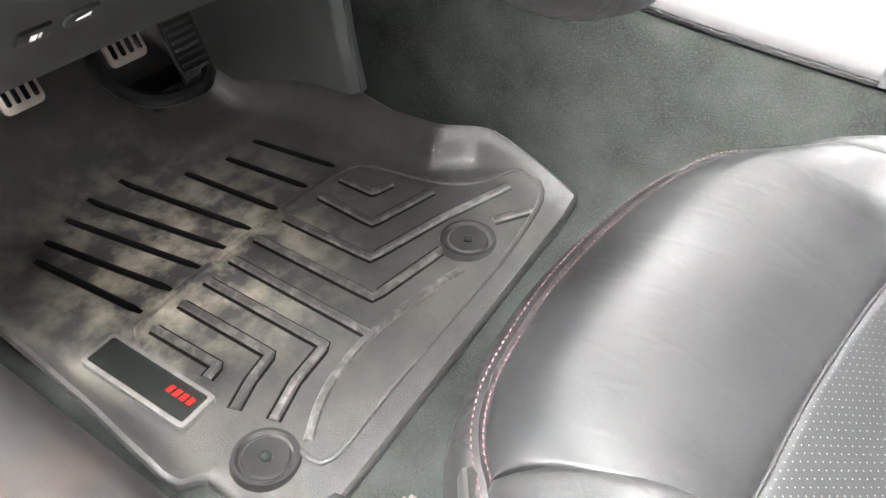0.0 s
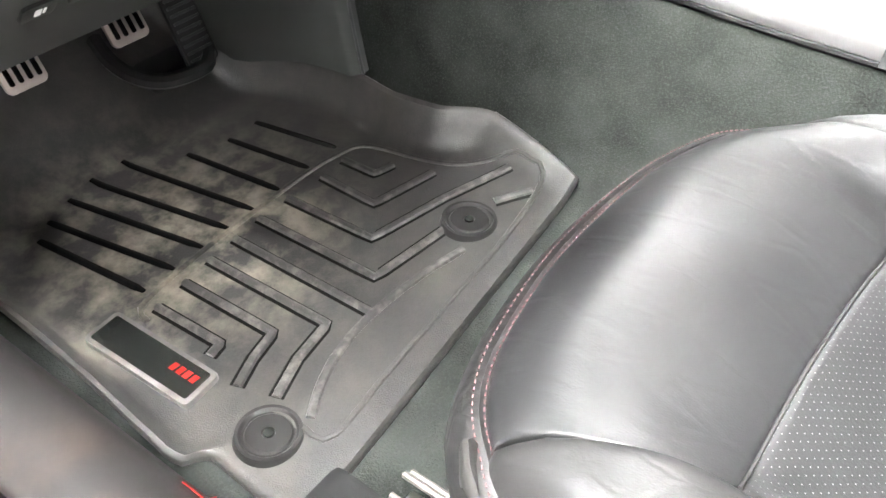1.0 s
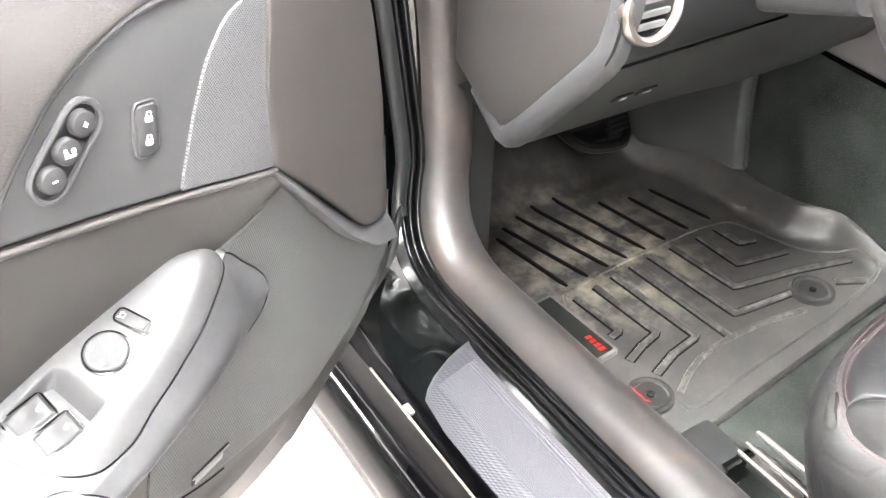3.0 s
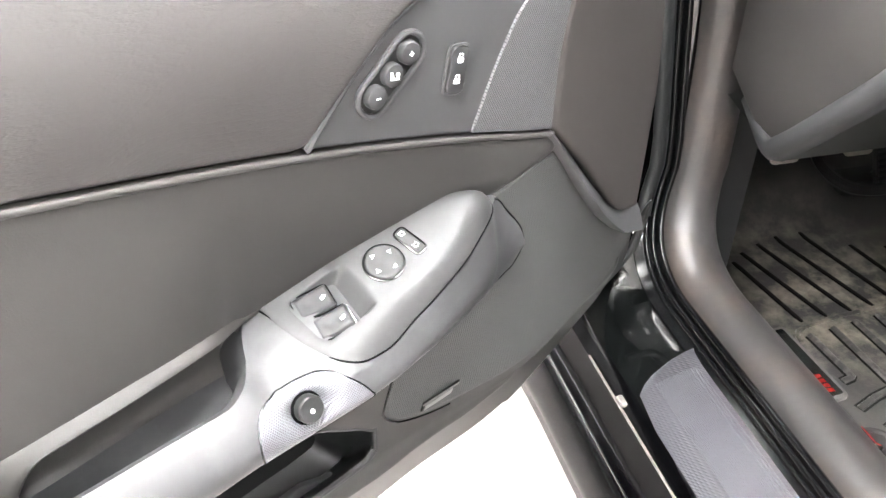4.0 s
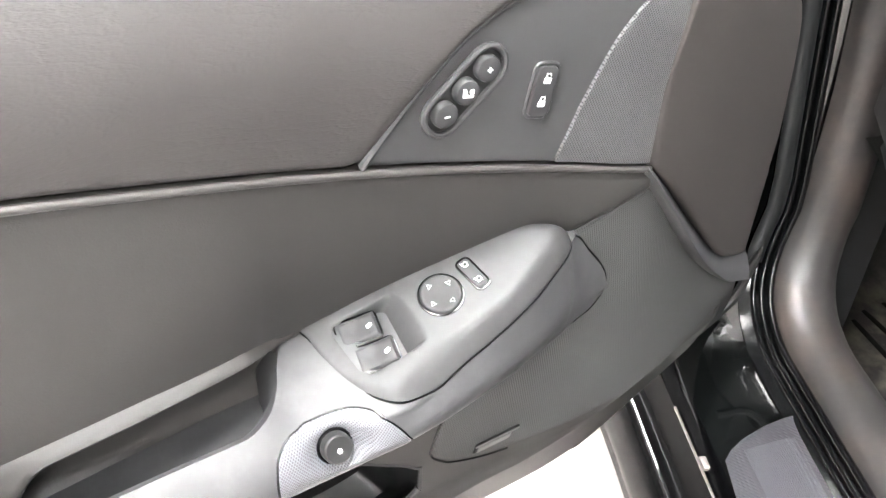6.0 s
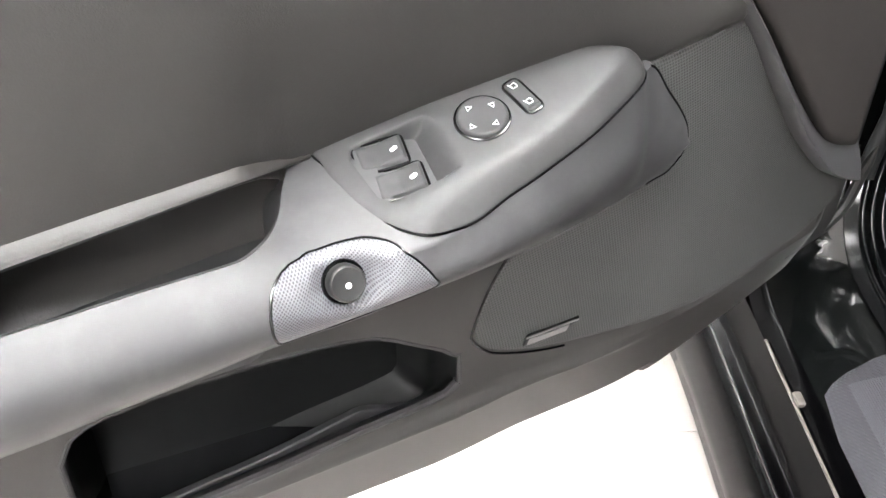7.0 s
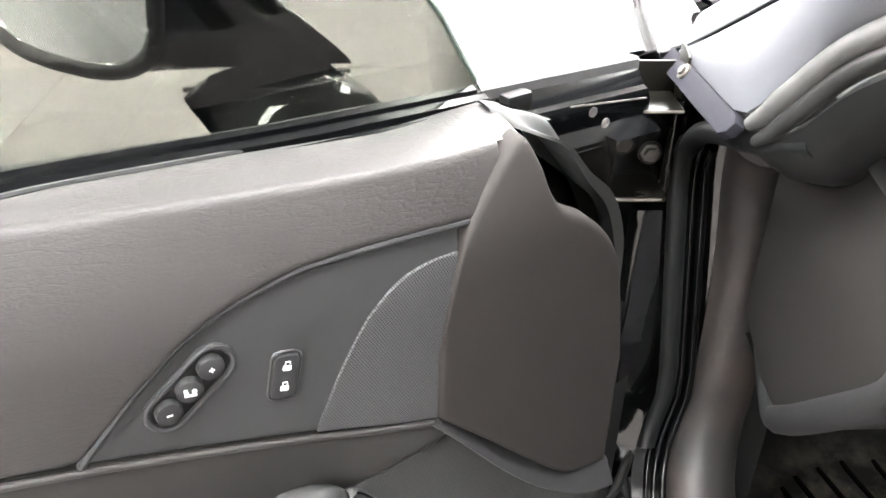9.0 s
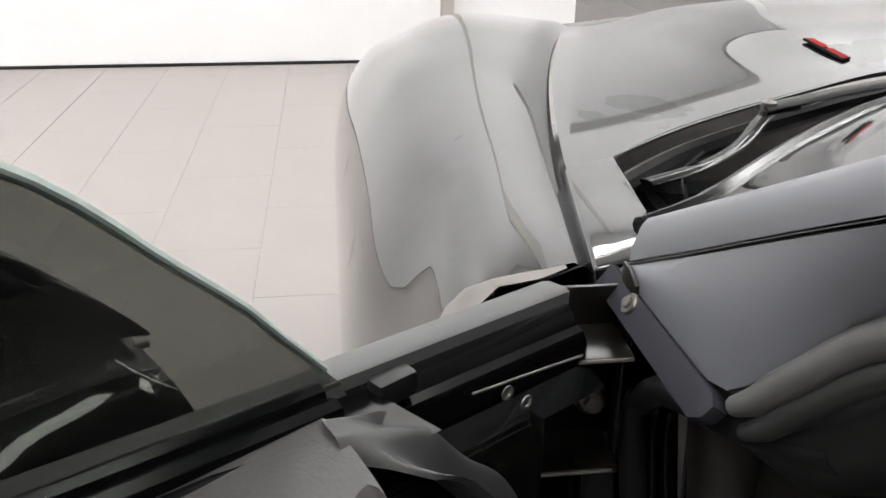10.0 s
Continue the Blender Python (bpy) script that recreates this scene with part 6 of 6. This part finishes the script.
for s in (0.975, 0.94, 0.88, 0.8, 0.65, 0.45, 0.25, 0.08):
    ring = []
    for u, w, drop, roll in pod_line:
        off = np.array((u, w)) - well_c
        p = well_c + (well_point(math.atan2(off[1], off[0] + 0.16 * off[1])) - well_c) * s
        ring.append(D(p[0], p[1], pod_top(*p) - well_depth(p[0], p[1], s) - 0.0012 * (1 - smooth(0.215 - p[0], -0.01, 0.01))))
    rings.append(ring)
skirt = [[p + Vector((0, 0, -0.01)) - DN * 0.002 for p in rings[0]]]
geo = grid(skirt + rings, close_v=True)
geo[1].append(tuple(range((len(rings)) * 220, (len(rings) + 1) * 220)))
part("switch_pod", geo, POD_PLASTIC, rest, "satin charcoal switch pod with a scooped well", sharp=50)
part("pod_gap", tube([p + Vector((0, 0, -0.0012)) for p in rings[0]], 0.0009, 6, closed=True), RUBBER, rest)
POD_N = (DU * 0.26 + DN * 0.34 + Vector((0, 0, 1))).normalized()


def pod_pose(u, w, lift=0.0, turn=0.0):
    """A frame on the pod's level: x forwards, y into the door, z out of the surface."""
    return axes(D(u, w, pod_top(u, w) + lift), -DU, POD_N) @ pose(0, 0, 0, 0, 0, turn)


# window switches in their well: rockers hollowed for a finger, raised at their front edge
for u, w in ((0.2418, 0.0002), (0.239, 0.0212)):
    sp = pod_pose(u, w, -0.0022, -6)
    rows = []
    for i, x in enumerate(np.linspace(-0.0138, 0.0138, 15)):
        row = []
        for j, y in enumerate(np.linspace(-0.0096, 0.0096, 11)):
            ex = max(0.0, abs(x) - 0.0118) / 0.002
            ey = max(0.0, abs(y) - 0.0076) / 0.002
            h = 0.0015 + 0.0022 * smooth(x, -0.002, 0.012) - 0.0022 * min(1.0, ex * ex + ey * ey)
            h -= 0.0012 * math.exp(-((x + 0.002) / 0.005) ** 2 - (y / 0.0045) ** 2)
            row.append(sp @ Vector((x, y, h)))
        rows.append([sp @ Vector((x, -0.0098, -0.011))] + row + [sp @ Vector((x, 0.0098, -0.011))])
    ends = [[sp @ Vector((sx, y, -0.011)) for y in [-0.0098] + list(np.linspace(-0.0096, 0.0096, 11)) + [0.0098]] for sx in (-0.014, 0.014)]
    part("switch_gap", tube([sp @ Vector((x, y, 0.0004)) for x, y in rounded(0.0292, 0.0206, 0.003)], 0.0008, 6, closed=True), RUBBER, rest)
    sw1 = part("window_switch", flip(grid([ends[0]] + rows + [ends[1]])), PLASTIC_PANEL, rest, "charcoal window rocker switch", sharp=50)
    part("mark", slab(rounded(0.0026, 0.0046, 0.0012), 0.0, 0.0005, sp @ pose(0.0078, -0.0005, 0.0031, 0, -8, -62), 0), WHITE_MARK, sw1)
# mirror control
dp = pod_pose(0.1835, 0.0086)
disc = part("mirror_control", lathe([(0.0148, -0.002), (0.0148, 0.0016), (0.0139, 0.0027), (0.0125, 0.003), (0.0108, 0.0024), (0.0, 0.0018)], dp, 48), PLASTIC_PANEL, rest, "round mirror control with four white arrows")
part("control_gap", tube([dp @ Vector((0.0155 * math.cos(a), 0.0155 * math.sin(a), 0.0002)) for a in np.linspace(0, 6.283, 44, endpoint=False)], 0.0009, 6, closed=True), RUBBER, disc)
for a in (0, 90, 180, 270):
    am2 = dp @ pose(0, 0, 0.0021, 0, 0, a + 30) @ pose(0.0095, 0, 0)
    part("arrow", tube([am2 @ Vector(p) for p in ((0.0019, 0, 0.0004), (-0.001, 0.0019, 0.0004), (-0.001, -0.0019, 0.0004))], 0.00034, 5, closed=True), WHITE_MARK, disc)
mp = pod_pose(0.1572, 0.0068, 0.0, 12)
part("selector_gap", tube([mp @ Vector((x, y, 0.0002)) for x, y in rounded(0.0108, 0.0268, 0.0035)], 0.0009, 6, closed=True), RUBBER, rest)
sel = part("mirror_selector", slab(rounded(0.0094, 0.0254, 0.003), -0.003, 0.0016, mp, 0.0011), PLASTIC_PANEL, rest, "narrow mirror selector switch")
part("finger_ridge", tube([mp @ Vector((-0.004, -0.0098, 0.0017)), mp @ Vector((0.004, -0.0098, 0.0017))], 0.0007, 6), PLASTIC_PANEL, sel)
for k in (-0.0062, 0.0082):
    part("mark", tube([mp @ Vector((x, y + k, 0.0018)) for x, y in ((-0.0016, 0.0014), (0.0012, 0.0018), (0.0018, 0.0), (0.0012, -0.0016), (-0.0016, -0.0016))], 0.00032, 5, closed=True), WHITE_MARK, sel)
    part("mark", tube([mp @ Vector((-0.0016, k - 0.0016, 0.0018)), mp @ Vector((-0.0026, k + 0.0024, 0.0018))], 0.0003, 5), WHITE_MARK, sel)

# silver release insert with its button: a teardrop laid on the flank, dished round the button
def insert(u, v, lift=0.0012):
    w, z = arm(u, v)
    lift -= dish(u, w, z, 0.0115)
    return D(u, w + 0.86 * lift, z + 0.5 * lift)


ins_key = [(0.325, 0.45), (0.322, 0.31), (0.317, 0.24), (0.311, 0.22), (0.302, 0.27), (0.292, 0.35), (0.282, 0.39), (0.273, 0.4), (0.265, 0.42), (0.256, 0.46), (0.251, 0.52), (0.245, 0.62), (0.24, 0.74), (0.238, 0.85), (0.257, 0.93), (0.28, 0.96), (0.298, 0.985), (0.313, 0.985), (0.321, 0.985), (0.325, 0.78), (0.326, 0.61)]
ins_line = spline(ins_key, 120, closed=True)
ins_c = np.array((0.287, 0.62))
rings = [[insert(*(ins_c + (np.array(p) - ins_c) * 1.0), -0.004) for p in ins_line]]
for s in (1.0, 0.985, 0.96, 0.9, 0.82, 0.72, 0.6, 0.48, 0.36, 0.24, 0.12, 0.03):
    rings.append([insert(*(ins_c + (np.array(p) - ins_c) * s), 0.0002 if s == 1.0 else 0.0014) for p in ins_line])
geo = grid(rings, close_v=True)
geo[1].append(tuple(range(12 * 120, 13 * 120)))
ins = part("release_insert", geo, SILVER_DOTS, rest, "checked silver insert of the door release", sharp=60)
part("insert_gap", tube([insert(*(ins_c + (np.array(p) - ins_c) * 1.01), 0.0002) for p in ins_line], 0.0008, 6, closed=True), RUBBER, ins)
kp = axes(D(KNOB[0], KNOB[1] - 0.008, KNOB[2] - 0.0045), -DU, (DN + Vector((0, 0, 0.5))))
knob = part("release_button", lathe([(0.0101, -0.006), (0.0101, 0.0056), (0.0095, 0.0072), (0.0086, 0.0079), (0.008, 0.0077), (0.0, 0.0074)], kp, 40), mat("button_plastic", (0.016, 0.016, 0.0162), 0.4, grain=1500, bump=0.05, mottle=0.05, spec=0.3), rest, "round grey door release button")
part("button_gap", tube([kp @ Vector((0.0108 * math.cos(a), 0.0108 * math.sin(a), -0.0008)) for a in np.linspace(0, 6.283, 40, endpoint=False)], 0.0012, 6, closed=True), RUBBER, knob)
part("dot", lathe([(0.0016, 0.0072), (0.0016, 0.008), (0.0, 0.008)], kp @ pose(0.0, -0.001, 0), 12), WHITE_MARK, knob)

# seat memory and lock switches on the quadrant
def quad_pose(u, z, lift=0.0, turn=0.0):
    return axes(D(u, W0(u, z) + lift, z), -DU, DN) @ pose(0, 0, 0, 0, 0, turn)


mem = part("memory_pad", slab(rounded(0.061, 0.0228, 0.0112), -0.004, 0.0014, quad_pose(0.1685, 0.8095, -0.001, 41), 0.0012), PLASTIC_DARK, door, "slanted pad with three round buttons")
part("pad_rim", tube([quad_pose(0.1685, 0.8095, 0.0, 41) @ Vector((x, y, 0.0008)) for x, y in rounded(0.065, 0.0262, 0.0129)], 0.0023, 8, closed=True), PLASTIC, mem)
for k, sym in ((-0.0186, "minus"), (0.0, "seat"), (0.0186, "plus")):
    q = quad_pose(0.1685, 0.8095, 0.0002, 41) @ pose(k, 0.001, 0)
    b = part("round_button", lathe([(0.0084, -0.001), (0.0084, 0.004), (0.0076, 0.0056), (0.0062, 0.0062), (0.0, 0.0062)], q, 28), PLASTIC_PANEL, mem, "round button with a white symbol")
    q2 = q @ pose(0, 0, 0.0062, 0, 0, -41)
    if sym == "seat":
        part("symbol", slab([(-0.004, -0.002), (0.003, -0.003), (0.0036, -0.0015), (-0.001, -0.0008), (-0.002, 0.0035), (-0.004, 0.0035)], 0.0, 0.0004, q2, 0), WHITE_MARK, b)
        part("symbol", slab(rounded(0.003, 0.003, 0.001, 2), 0.0, 0.0004, q2 @ pose(0.0022, 0.0008, 0), 0), WHITE_MARK, b)
    else:
        part("symbol", slab(rounded(0.0036, 0.001, 0.0004, 2), 0.0, 0.0004, q2, 0), WHITE_MARK, b)
        if sym == "plus":
            part("symbol", slab(rounded(0.001, 0.0036, 0.0004, 2), 0.0, 0.00045, q2, 0), WHITE_MARK, b)
lq = quad_pose(0.1105, 0.7975, 0.0, -11)
lockp = part("lock_switch", slab(rounded(0.0165, 0.034, 0.0045), -0.003, 0.0034, lq, 0.0018), PLASTIC_PANEL, door, "upright lock switch with padlock symbols")
part("switch_rim", tube([lq @ Vector((x, y, 0.0004)) for x, y in rounded(0.019, 0.0365, 0.0055)], 0.0012, 6, closed=True), PLASTIC, lockp)
for k in (0.0078, -0.0078):
    part("symbol", slab(rounded(0.0055, 0.004, 0.0008, 2), 0.0034, 0.0038, lq @ pose(0, k, 0), 0), WHITE_MARK, lockp)
    part("symbol", tube([lq @ Vector((x, k + 0.002 + y, 0.0037)) for x, y in ((-0.0016, 0.0), (-0.0014, 0.0026), (0.0014, 0.0026), (0.0016, 0.0 if k < 0 else 0.0012))], 0.0004, 5), WHITE_MARK, lockp)

# window: belt seals, outer skin, glass
G1, GN = Vector((0.819, 0.574, 0)), Vector((0.574, -0.819, 0))
GP = Vector((0.064, 0.857, 0.9))
# the window line turns with the door's sweep towards its rear
bend_s = np.arange(-0.25, 1.01, 0.01)
bend_a = radians(35.0) - radians(9.8) * np.array([smooth(v, 0.12, 0.34) for v in bend_s])
bend_x, bend_y = np.cumsum(np.cos(bend_a)) * 0.01, np.cumsum(np.sin(bend_a)) * 0.01
bend_x, bend_y = bend_x - np.interp(0, bend_s, bend_x), bend_y - np.interp(0, bend_s, bend_y)


def G(s, o, z):
    """Glass space: s backwards along the window, o inwards of the glass foot, z up; the pane leans in as it rises."""
    return GP - Vector((float(np.interp(s, bend_s, bend_x)), float(np.interp(s, bend_s, bend_y)), 0)) + GN * o + Vector((0, 0, z - 0.9))


g_edge = spline([(-0.01, 0.885), (0.0, 0.9), (0.045, 0.953), (0.069, 0.982), (0.105, 1.019), (0.126, 1.042), (0.144, 1.06), (0.163, 1.075), (0.195, 1.094), (0.26, 1.122), (0.4, 1.16), (0.6, 1.185), (0.9, 1.19)], 60)
rows = []
for s, zt in g_edge:
    rows.append([G(s, 0.42 * (z - 0.9) - 0.18 * (z - 0.9) ** 2, z) for z in np.linspace(min(0.875, zt - 0.005), zt, 10)])
fr = grid(rows)
bk = ([v - GN * 0.0045 for v in fr[0]], [tuple(reversed(f)) for f in fr[1]])
n = len(rows)
rim = grid([[rows[i][-1], rows[i][-1] - GN * 0.0045] for i in range(n)])
rim2 = grid([[rows[0][j], rows[0][j] - GN * 0.0045] for j in range(10)])
low = grid([[rows[i][0] - GN * 0.0045, rows[i][0]] for i in range(n)])
end = grid([[rows[-1][j] - GN * 0.0045, rows[-1][j]] for j in range(10)])
bm = bmesh.new()
tmp = bpy.data.meshes.new("pane_tmp")
vs, fs = join(fr, bk, rim, rim2, low, end)
tmp.from_pydata([tuple(v) for v in vs], [], fs)
bm.from_mesh(tmp)
bmesh.ops.remove_doubles(bm, verts=bm.verts, dist=1e-5)
bmesh.ops.recalc_face_normals(bm, faces=bm.faces)
pane = part("window_glass", bm, GLASS, door, "tinted frameless side window")
pane.visible_shadow = False
part("glass_edge", tube([G(s, 0.42 * (z - 0.9) - 0.18 * (z - 0.9) ** 2 - 0.002, z + 0.001) for s, z in g_edge[2:]], 0.0024, 6), mat("pale_glass_edge", (0.42, 0.5, 0.46), 0.25, grain=300, bump=0.0), door, "pale ground edge of the glass")
for o, z, r in ((0.012, 0.905, 0.007), (0.026, 0.902, 0.008), (0.04, 0.9, 0.006)):
    part("belt_seal", tube([G(s, o * (1 - 0.4 * smooth(s, 0.2, 0.7)), z + 0.06 * s * (1 - smooth(s, 0.2, 0.5) * 0.6)) for s in np.linspace(0.02, 0.95, 30)], r, 8), RUBBER, door, "black rubber belt seal")
part("seal_bed", grid([[G(s, 0.06, 0.893 + 0.05 * s), G(s, 0.03, 0.89 + 0.05 * s), G(s, 0.0, 0.888 + 0.05 * s), G(s, -0.012, 0.886 + 0.05 * s)] for s in np.linspace(-0.02, 0.95, 20)]), RUBBER, door)
# outer door skin with its light-catching top edge
sk = fn((-0.2, 0.886), (0.0, 0.898), (0.3, 0.915), (0.95, 0.93))
rows = []
for s in np.linspace(-0.193, 0.95, 40):
    z = sk(s)
    rows.append([G(s, o, z + h) for o, h in ((-0.004, -0.03), (-0.004, -0.002), (-0.007, 0.0), (-0.02, -0.001), (-0.026, -0.004), (-0.034, -0.02), (-0.045, -0.08), (-0.05, -0.2), (-0.045, -0.35), (-0.03, -0.48), (0.0, -0.53), (0.06, -0.535))])
part("door_skin", grid(rows), PAINT, door, "gloss black outer door skin")
part("belt_moulding", grid([[G(s, o, sk(s) + h) for o, h in ((-0.002, -0.02), (-0.002, 0.001), (-0.005, 0.003), (-0.02, 0.002), (-0.027, -0.001), (-0.029, -0.01))] for s in np.linspace(-0.192, 0.95, 40)]), BELT, door, "matt grey moulding along the door's top edge")
rows = []
for s in np.linspace(-0.19, -0.005, 14):
    z = sk(s)
    rows.append([G(s, o, z + h) for o, h in ((-0.004, -0.006), (0.002, -0.01), (0.008, -0.02), (0.014, -0.022), (0.018, -0.03), (0.018, -0.045), (0.03, -0.052), (0.036, -0.056))])
part("front_rail", grid(rows), RUBBER, door, "black stepped rail at the front of the door")
part("rail_end", box(0.0, 0.0, 0.0, 0.028, 0.014, 0.016, 0.004, axes(G(-0.032, 0.006, sk(-0.032) - 0.01), G1, (0, 0, 1))), PLASTIC_DARK, door)
# steel end of the door with holes, and the folded rubber boot
rows = []
for s in np.linspace(-0.122, 0.05, 10):
    rows.append([G(s, o, z) for o, z in ((0.034, sk(s) - 0.052), (0.04, 0.82), (0.042, 0.7), (0.042, 0.55), (0.042, 0.4))])
part("door_steel", grid(rows), STEEL_BLACK, door, "black painted steel door end")
part("steel_lip", tube([G(-0.155, 0.041, 0.872), G(-0.06, 0.041, 0.886)], 0.0008, 6), STRIP, door)
rows = []
for z in np.linspace(0.4, 0.84, 8):
    rows.append([G(-0.122, o, z) for o in (-0.04, -0.02, 0.0, 0.042)])
part("door_front_face", grid(rows), STEEL_BLACK, door)
for s, z in ((-0.086, 0.876), (-0.103, 0.862), (-0.1, 0.55)):
    hm = axes(G(s, 0.0425, z), G1, GN)
    part("bolt_hole", lathe([(0.0045, 0.0), (0.0045, 0.001), (0.0032, 0.001), (0.003, 0.0), (0.0, -0.0002)], hm, 18), STEEL, door)
boot_path = spline([(-0.08, -0.085, 0.915), (-0.1, -0.085, 0.908), (-0.13, -0.085, 0.887), (-0.155, -0.085, 0.856), (-0.182, -0.085, 0.83), (-0.2, -0.085, 0.797), (-0.21, -0.085, 0.76), (-0.213, -0.085, 0.7)], 30)
rows = []
for i, q in enumerate(boot_path):
    k = i / 29
    wide = 0.35 + 0.65 * smooth(k, 0.0, 0.3)
    behind = 0.085 + W0(q[0], q[2]) - 0.012
    row = []
    for j in range(25):
        x = j / 24
        o = (-0.04 + 0.088 * x) * wide
        fold = 0.0075 * math.sin(2 * math.pi * (1.9 * x + 0.35 + 0.5 * k)) * smooth(k, 0.05, 0.25) * (1 - 0.4 * smooth(k, 0.6, 1.0))
        row.append(D(*q) + DN * min(o, behind) + Vector((0, 0, fold - 0.03 * max(0.0, x - 0.55) ** 1.5 - 0.03 * max(0.0, 0.12 - x))) - DU * (0.6 * fold))
    rows.append(row)
part("rubber_boot", grid(rows), RUBBER_GREY, door, "folded grey rubber boot at the hinge")

# door mirror, outside the glass
mc = thing("door_mirror", G(0.12, -0.08, 0.86), "gloss black door mirror with a bright mirror glass", "car mirror")
# the housing tapers forwards from the turned mirror face to a low tip
MN = (-G1 * math.cos(radians(33)) + GN * math.sin(radians(33)))
rows = []
for k in np.linspace(0, 1, 26):
    a = G(0.2 - 0.145 * k, -0.133 + 0.026 * k, 0)
    b = G(0.292 - 0.222 * k ** 0.85, -0.272 + 0.145 * k ** 1.5, 0)
    zb = 0.909 - 0.006 * k
    zt = zb + 0.004 + 0.117 * (1 - k) ** 0.85 + 0.012 * math.sin(math.pi * k)
    ring = []
    for t in np.linspace(0, 2 * math.pi, 36, endpoint=False):
        c, q = math.cos(t), math.sin(t)
        c, q = math.copysign(abs(c) ** 0.62, c), math.copysign(abs(q) ** 0.62, q)
        x, z = 0.5 - 0.5 * c, (zb + zt) / 2 + (zt - zb) / 2 * q
        z += 0.016 * x * (1 - k) * (1 - 0.5 * (q + 1) * 0.9)
        p = a + (b - a) * x
        ring.append(Vector((p.x, p.y, z)) - MN * (0.14 * (z - 0.97) * (1 - k) - 0.012 * math.sin(math.pi * x) * (1 - k)))
    rows.append(ring)
g = grid(rows, close_v=True)
g[1].append(tuple(range(25 * 36, 26 * 36)))
part("housing", flip(g), PAINT, mc, "gloss black mirror housing")
rim_ring = rows[0]
cen = sum(rim_ring, Vector()) / len(rim_ring)
part("bezel", tube([cen + (p - cen) * 0.965 + MN * 0.001 for p in rim_ring], 0.0065, 10, closed=True), PLASTIC_DARK, mc)
part("bright_edge", tube([cen + (p - cen) * 0.885 + MN * 0.0015 for p in rim_ring], 0.0016, 8, closed=True), CHROME, mc)
ring2 = [cen + (p - cen) * 0.93 - MN * (0.002 + 0.07 * (p.z - cen.z)) for p in rim_ring]
part("mirror_glass", ([cen - MN * 0.002] + ring2, [(0, 1 + k, 1 + (k + 1) % 36) for k in range(36)]), MIRROR, mc, "bright mirror glass")
part("foot_joint", tube([G(v, -0.147 + 0.27 * (0.19 - v), 0.897) for v in np.linspace(0.188, 0.055, 10)], 0.0022, 6), STRIP, mc)
rows = []
for s in np.linspace(0.06, 0.19, 12):
    k = 1 - abs((s - 0.125) / 0.065) ** 4 * 0.5
    ring = spline([(-0.03, 0.865, 0), (-0.045, 0.885, 0), (-0.075, 0.905, 0), (-0.13, 0.912, 0), (-0.14, 0.9, 0), (-0.08, 0.87, 0), (-0.04, 0.85, 0), (-0.03, 0.865, 0)], 25)[:-1]
    rows.append([G(s, o, 0.88 + (z - 0.88) * k) for o, z, _ in ring])
part("foot", grid(rows, close_v=True), PAINT, mc, "black mirror foot on the door")

# ---------------------------------------------------------------- floor tiles
tile_bm = box(0, 0, -0.006, TW - 0.003, TL - 0.001, 0.012, 0.0008)
tile_me = bpy.data.meshes.new("tile")
tile_bm.to_mesh(tile_me)
tile_bm.free()
tile_me.materials.append(TILE)
far_v, far_f = [], []
for i in range(-16, 20):
    for j in range(-8, 10):
        x = -0.184 + TW * (i + 0.5)
        y = 2.697 + TL * (j + 0.5) + (TL / 2 if i % 2 else 0.0)
        if -2.6 < x < 0.6 and -0.5 < y < NORTH + 0.4:
            t = new("tile", tile_me)
            t.parent = floor
            t.location = (x, y, 0)
        elif y < 8.3 and -5.9 < x < 7.9 and y > -4.9:
            k = len(far_v)
            a, b = TW / 2 - 0.002, TL / 2 - 0.002
            far_v += [(x - a, y - b, 0), (x + a, y - b, 0), (x + a, y + b, 0), (x - a, y + b, 0), (x - a, y - b, -0.01), (x + a, y - b, -0.01), (x + a, y + b, -0.01), (x - a, y + b, -0.01)]
            far_f += [(k, k + 1, k + 2, k + 3), (k, k + 4, k + 5, k + 1), (k + 1, k + 5, k + 6, k + 2), (k + 2, k + 6, k + 7, k + 3), (k + 3, k + 7, k + 4, k)]
part("tiles", (far_v, far_f), TILE, floor)["kind"] = "stuff"
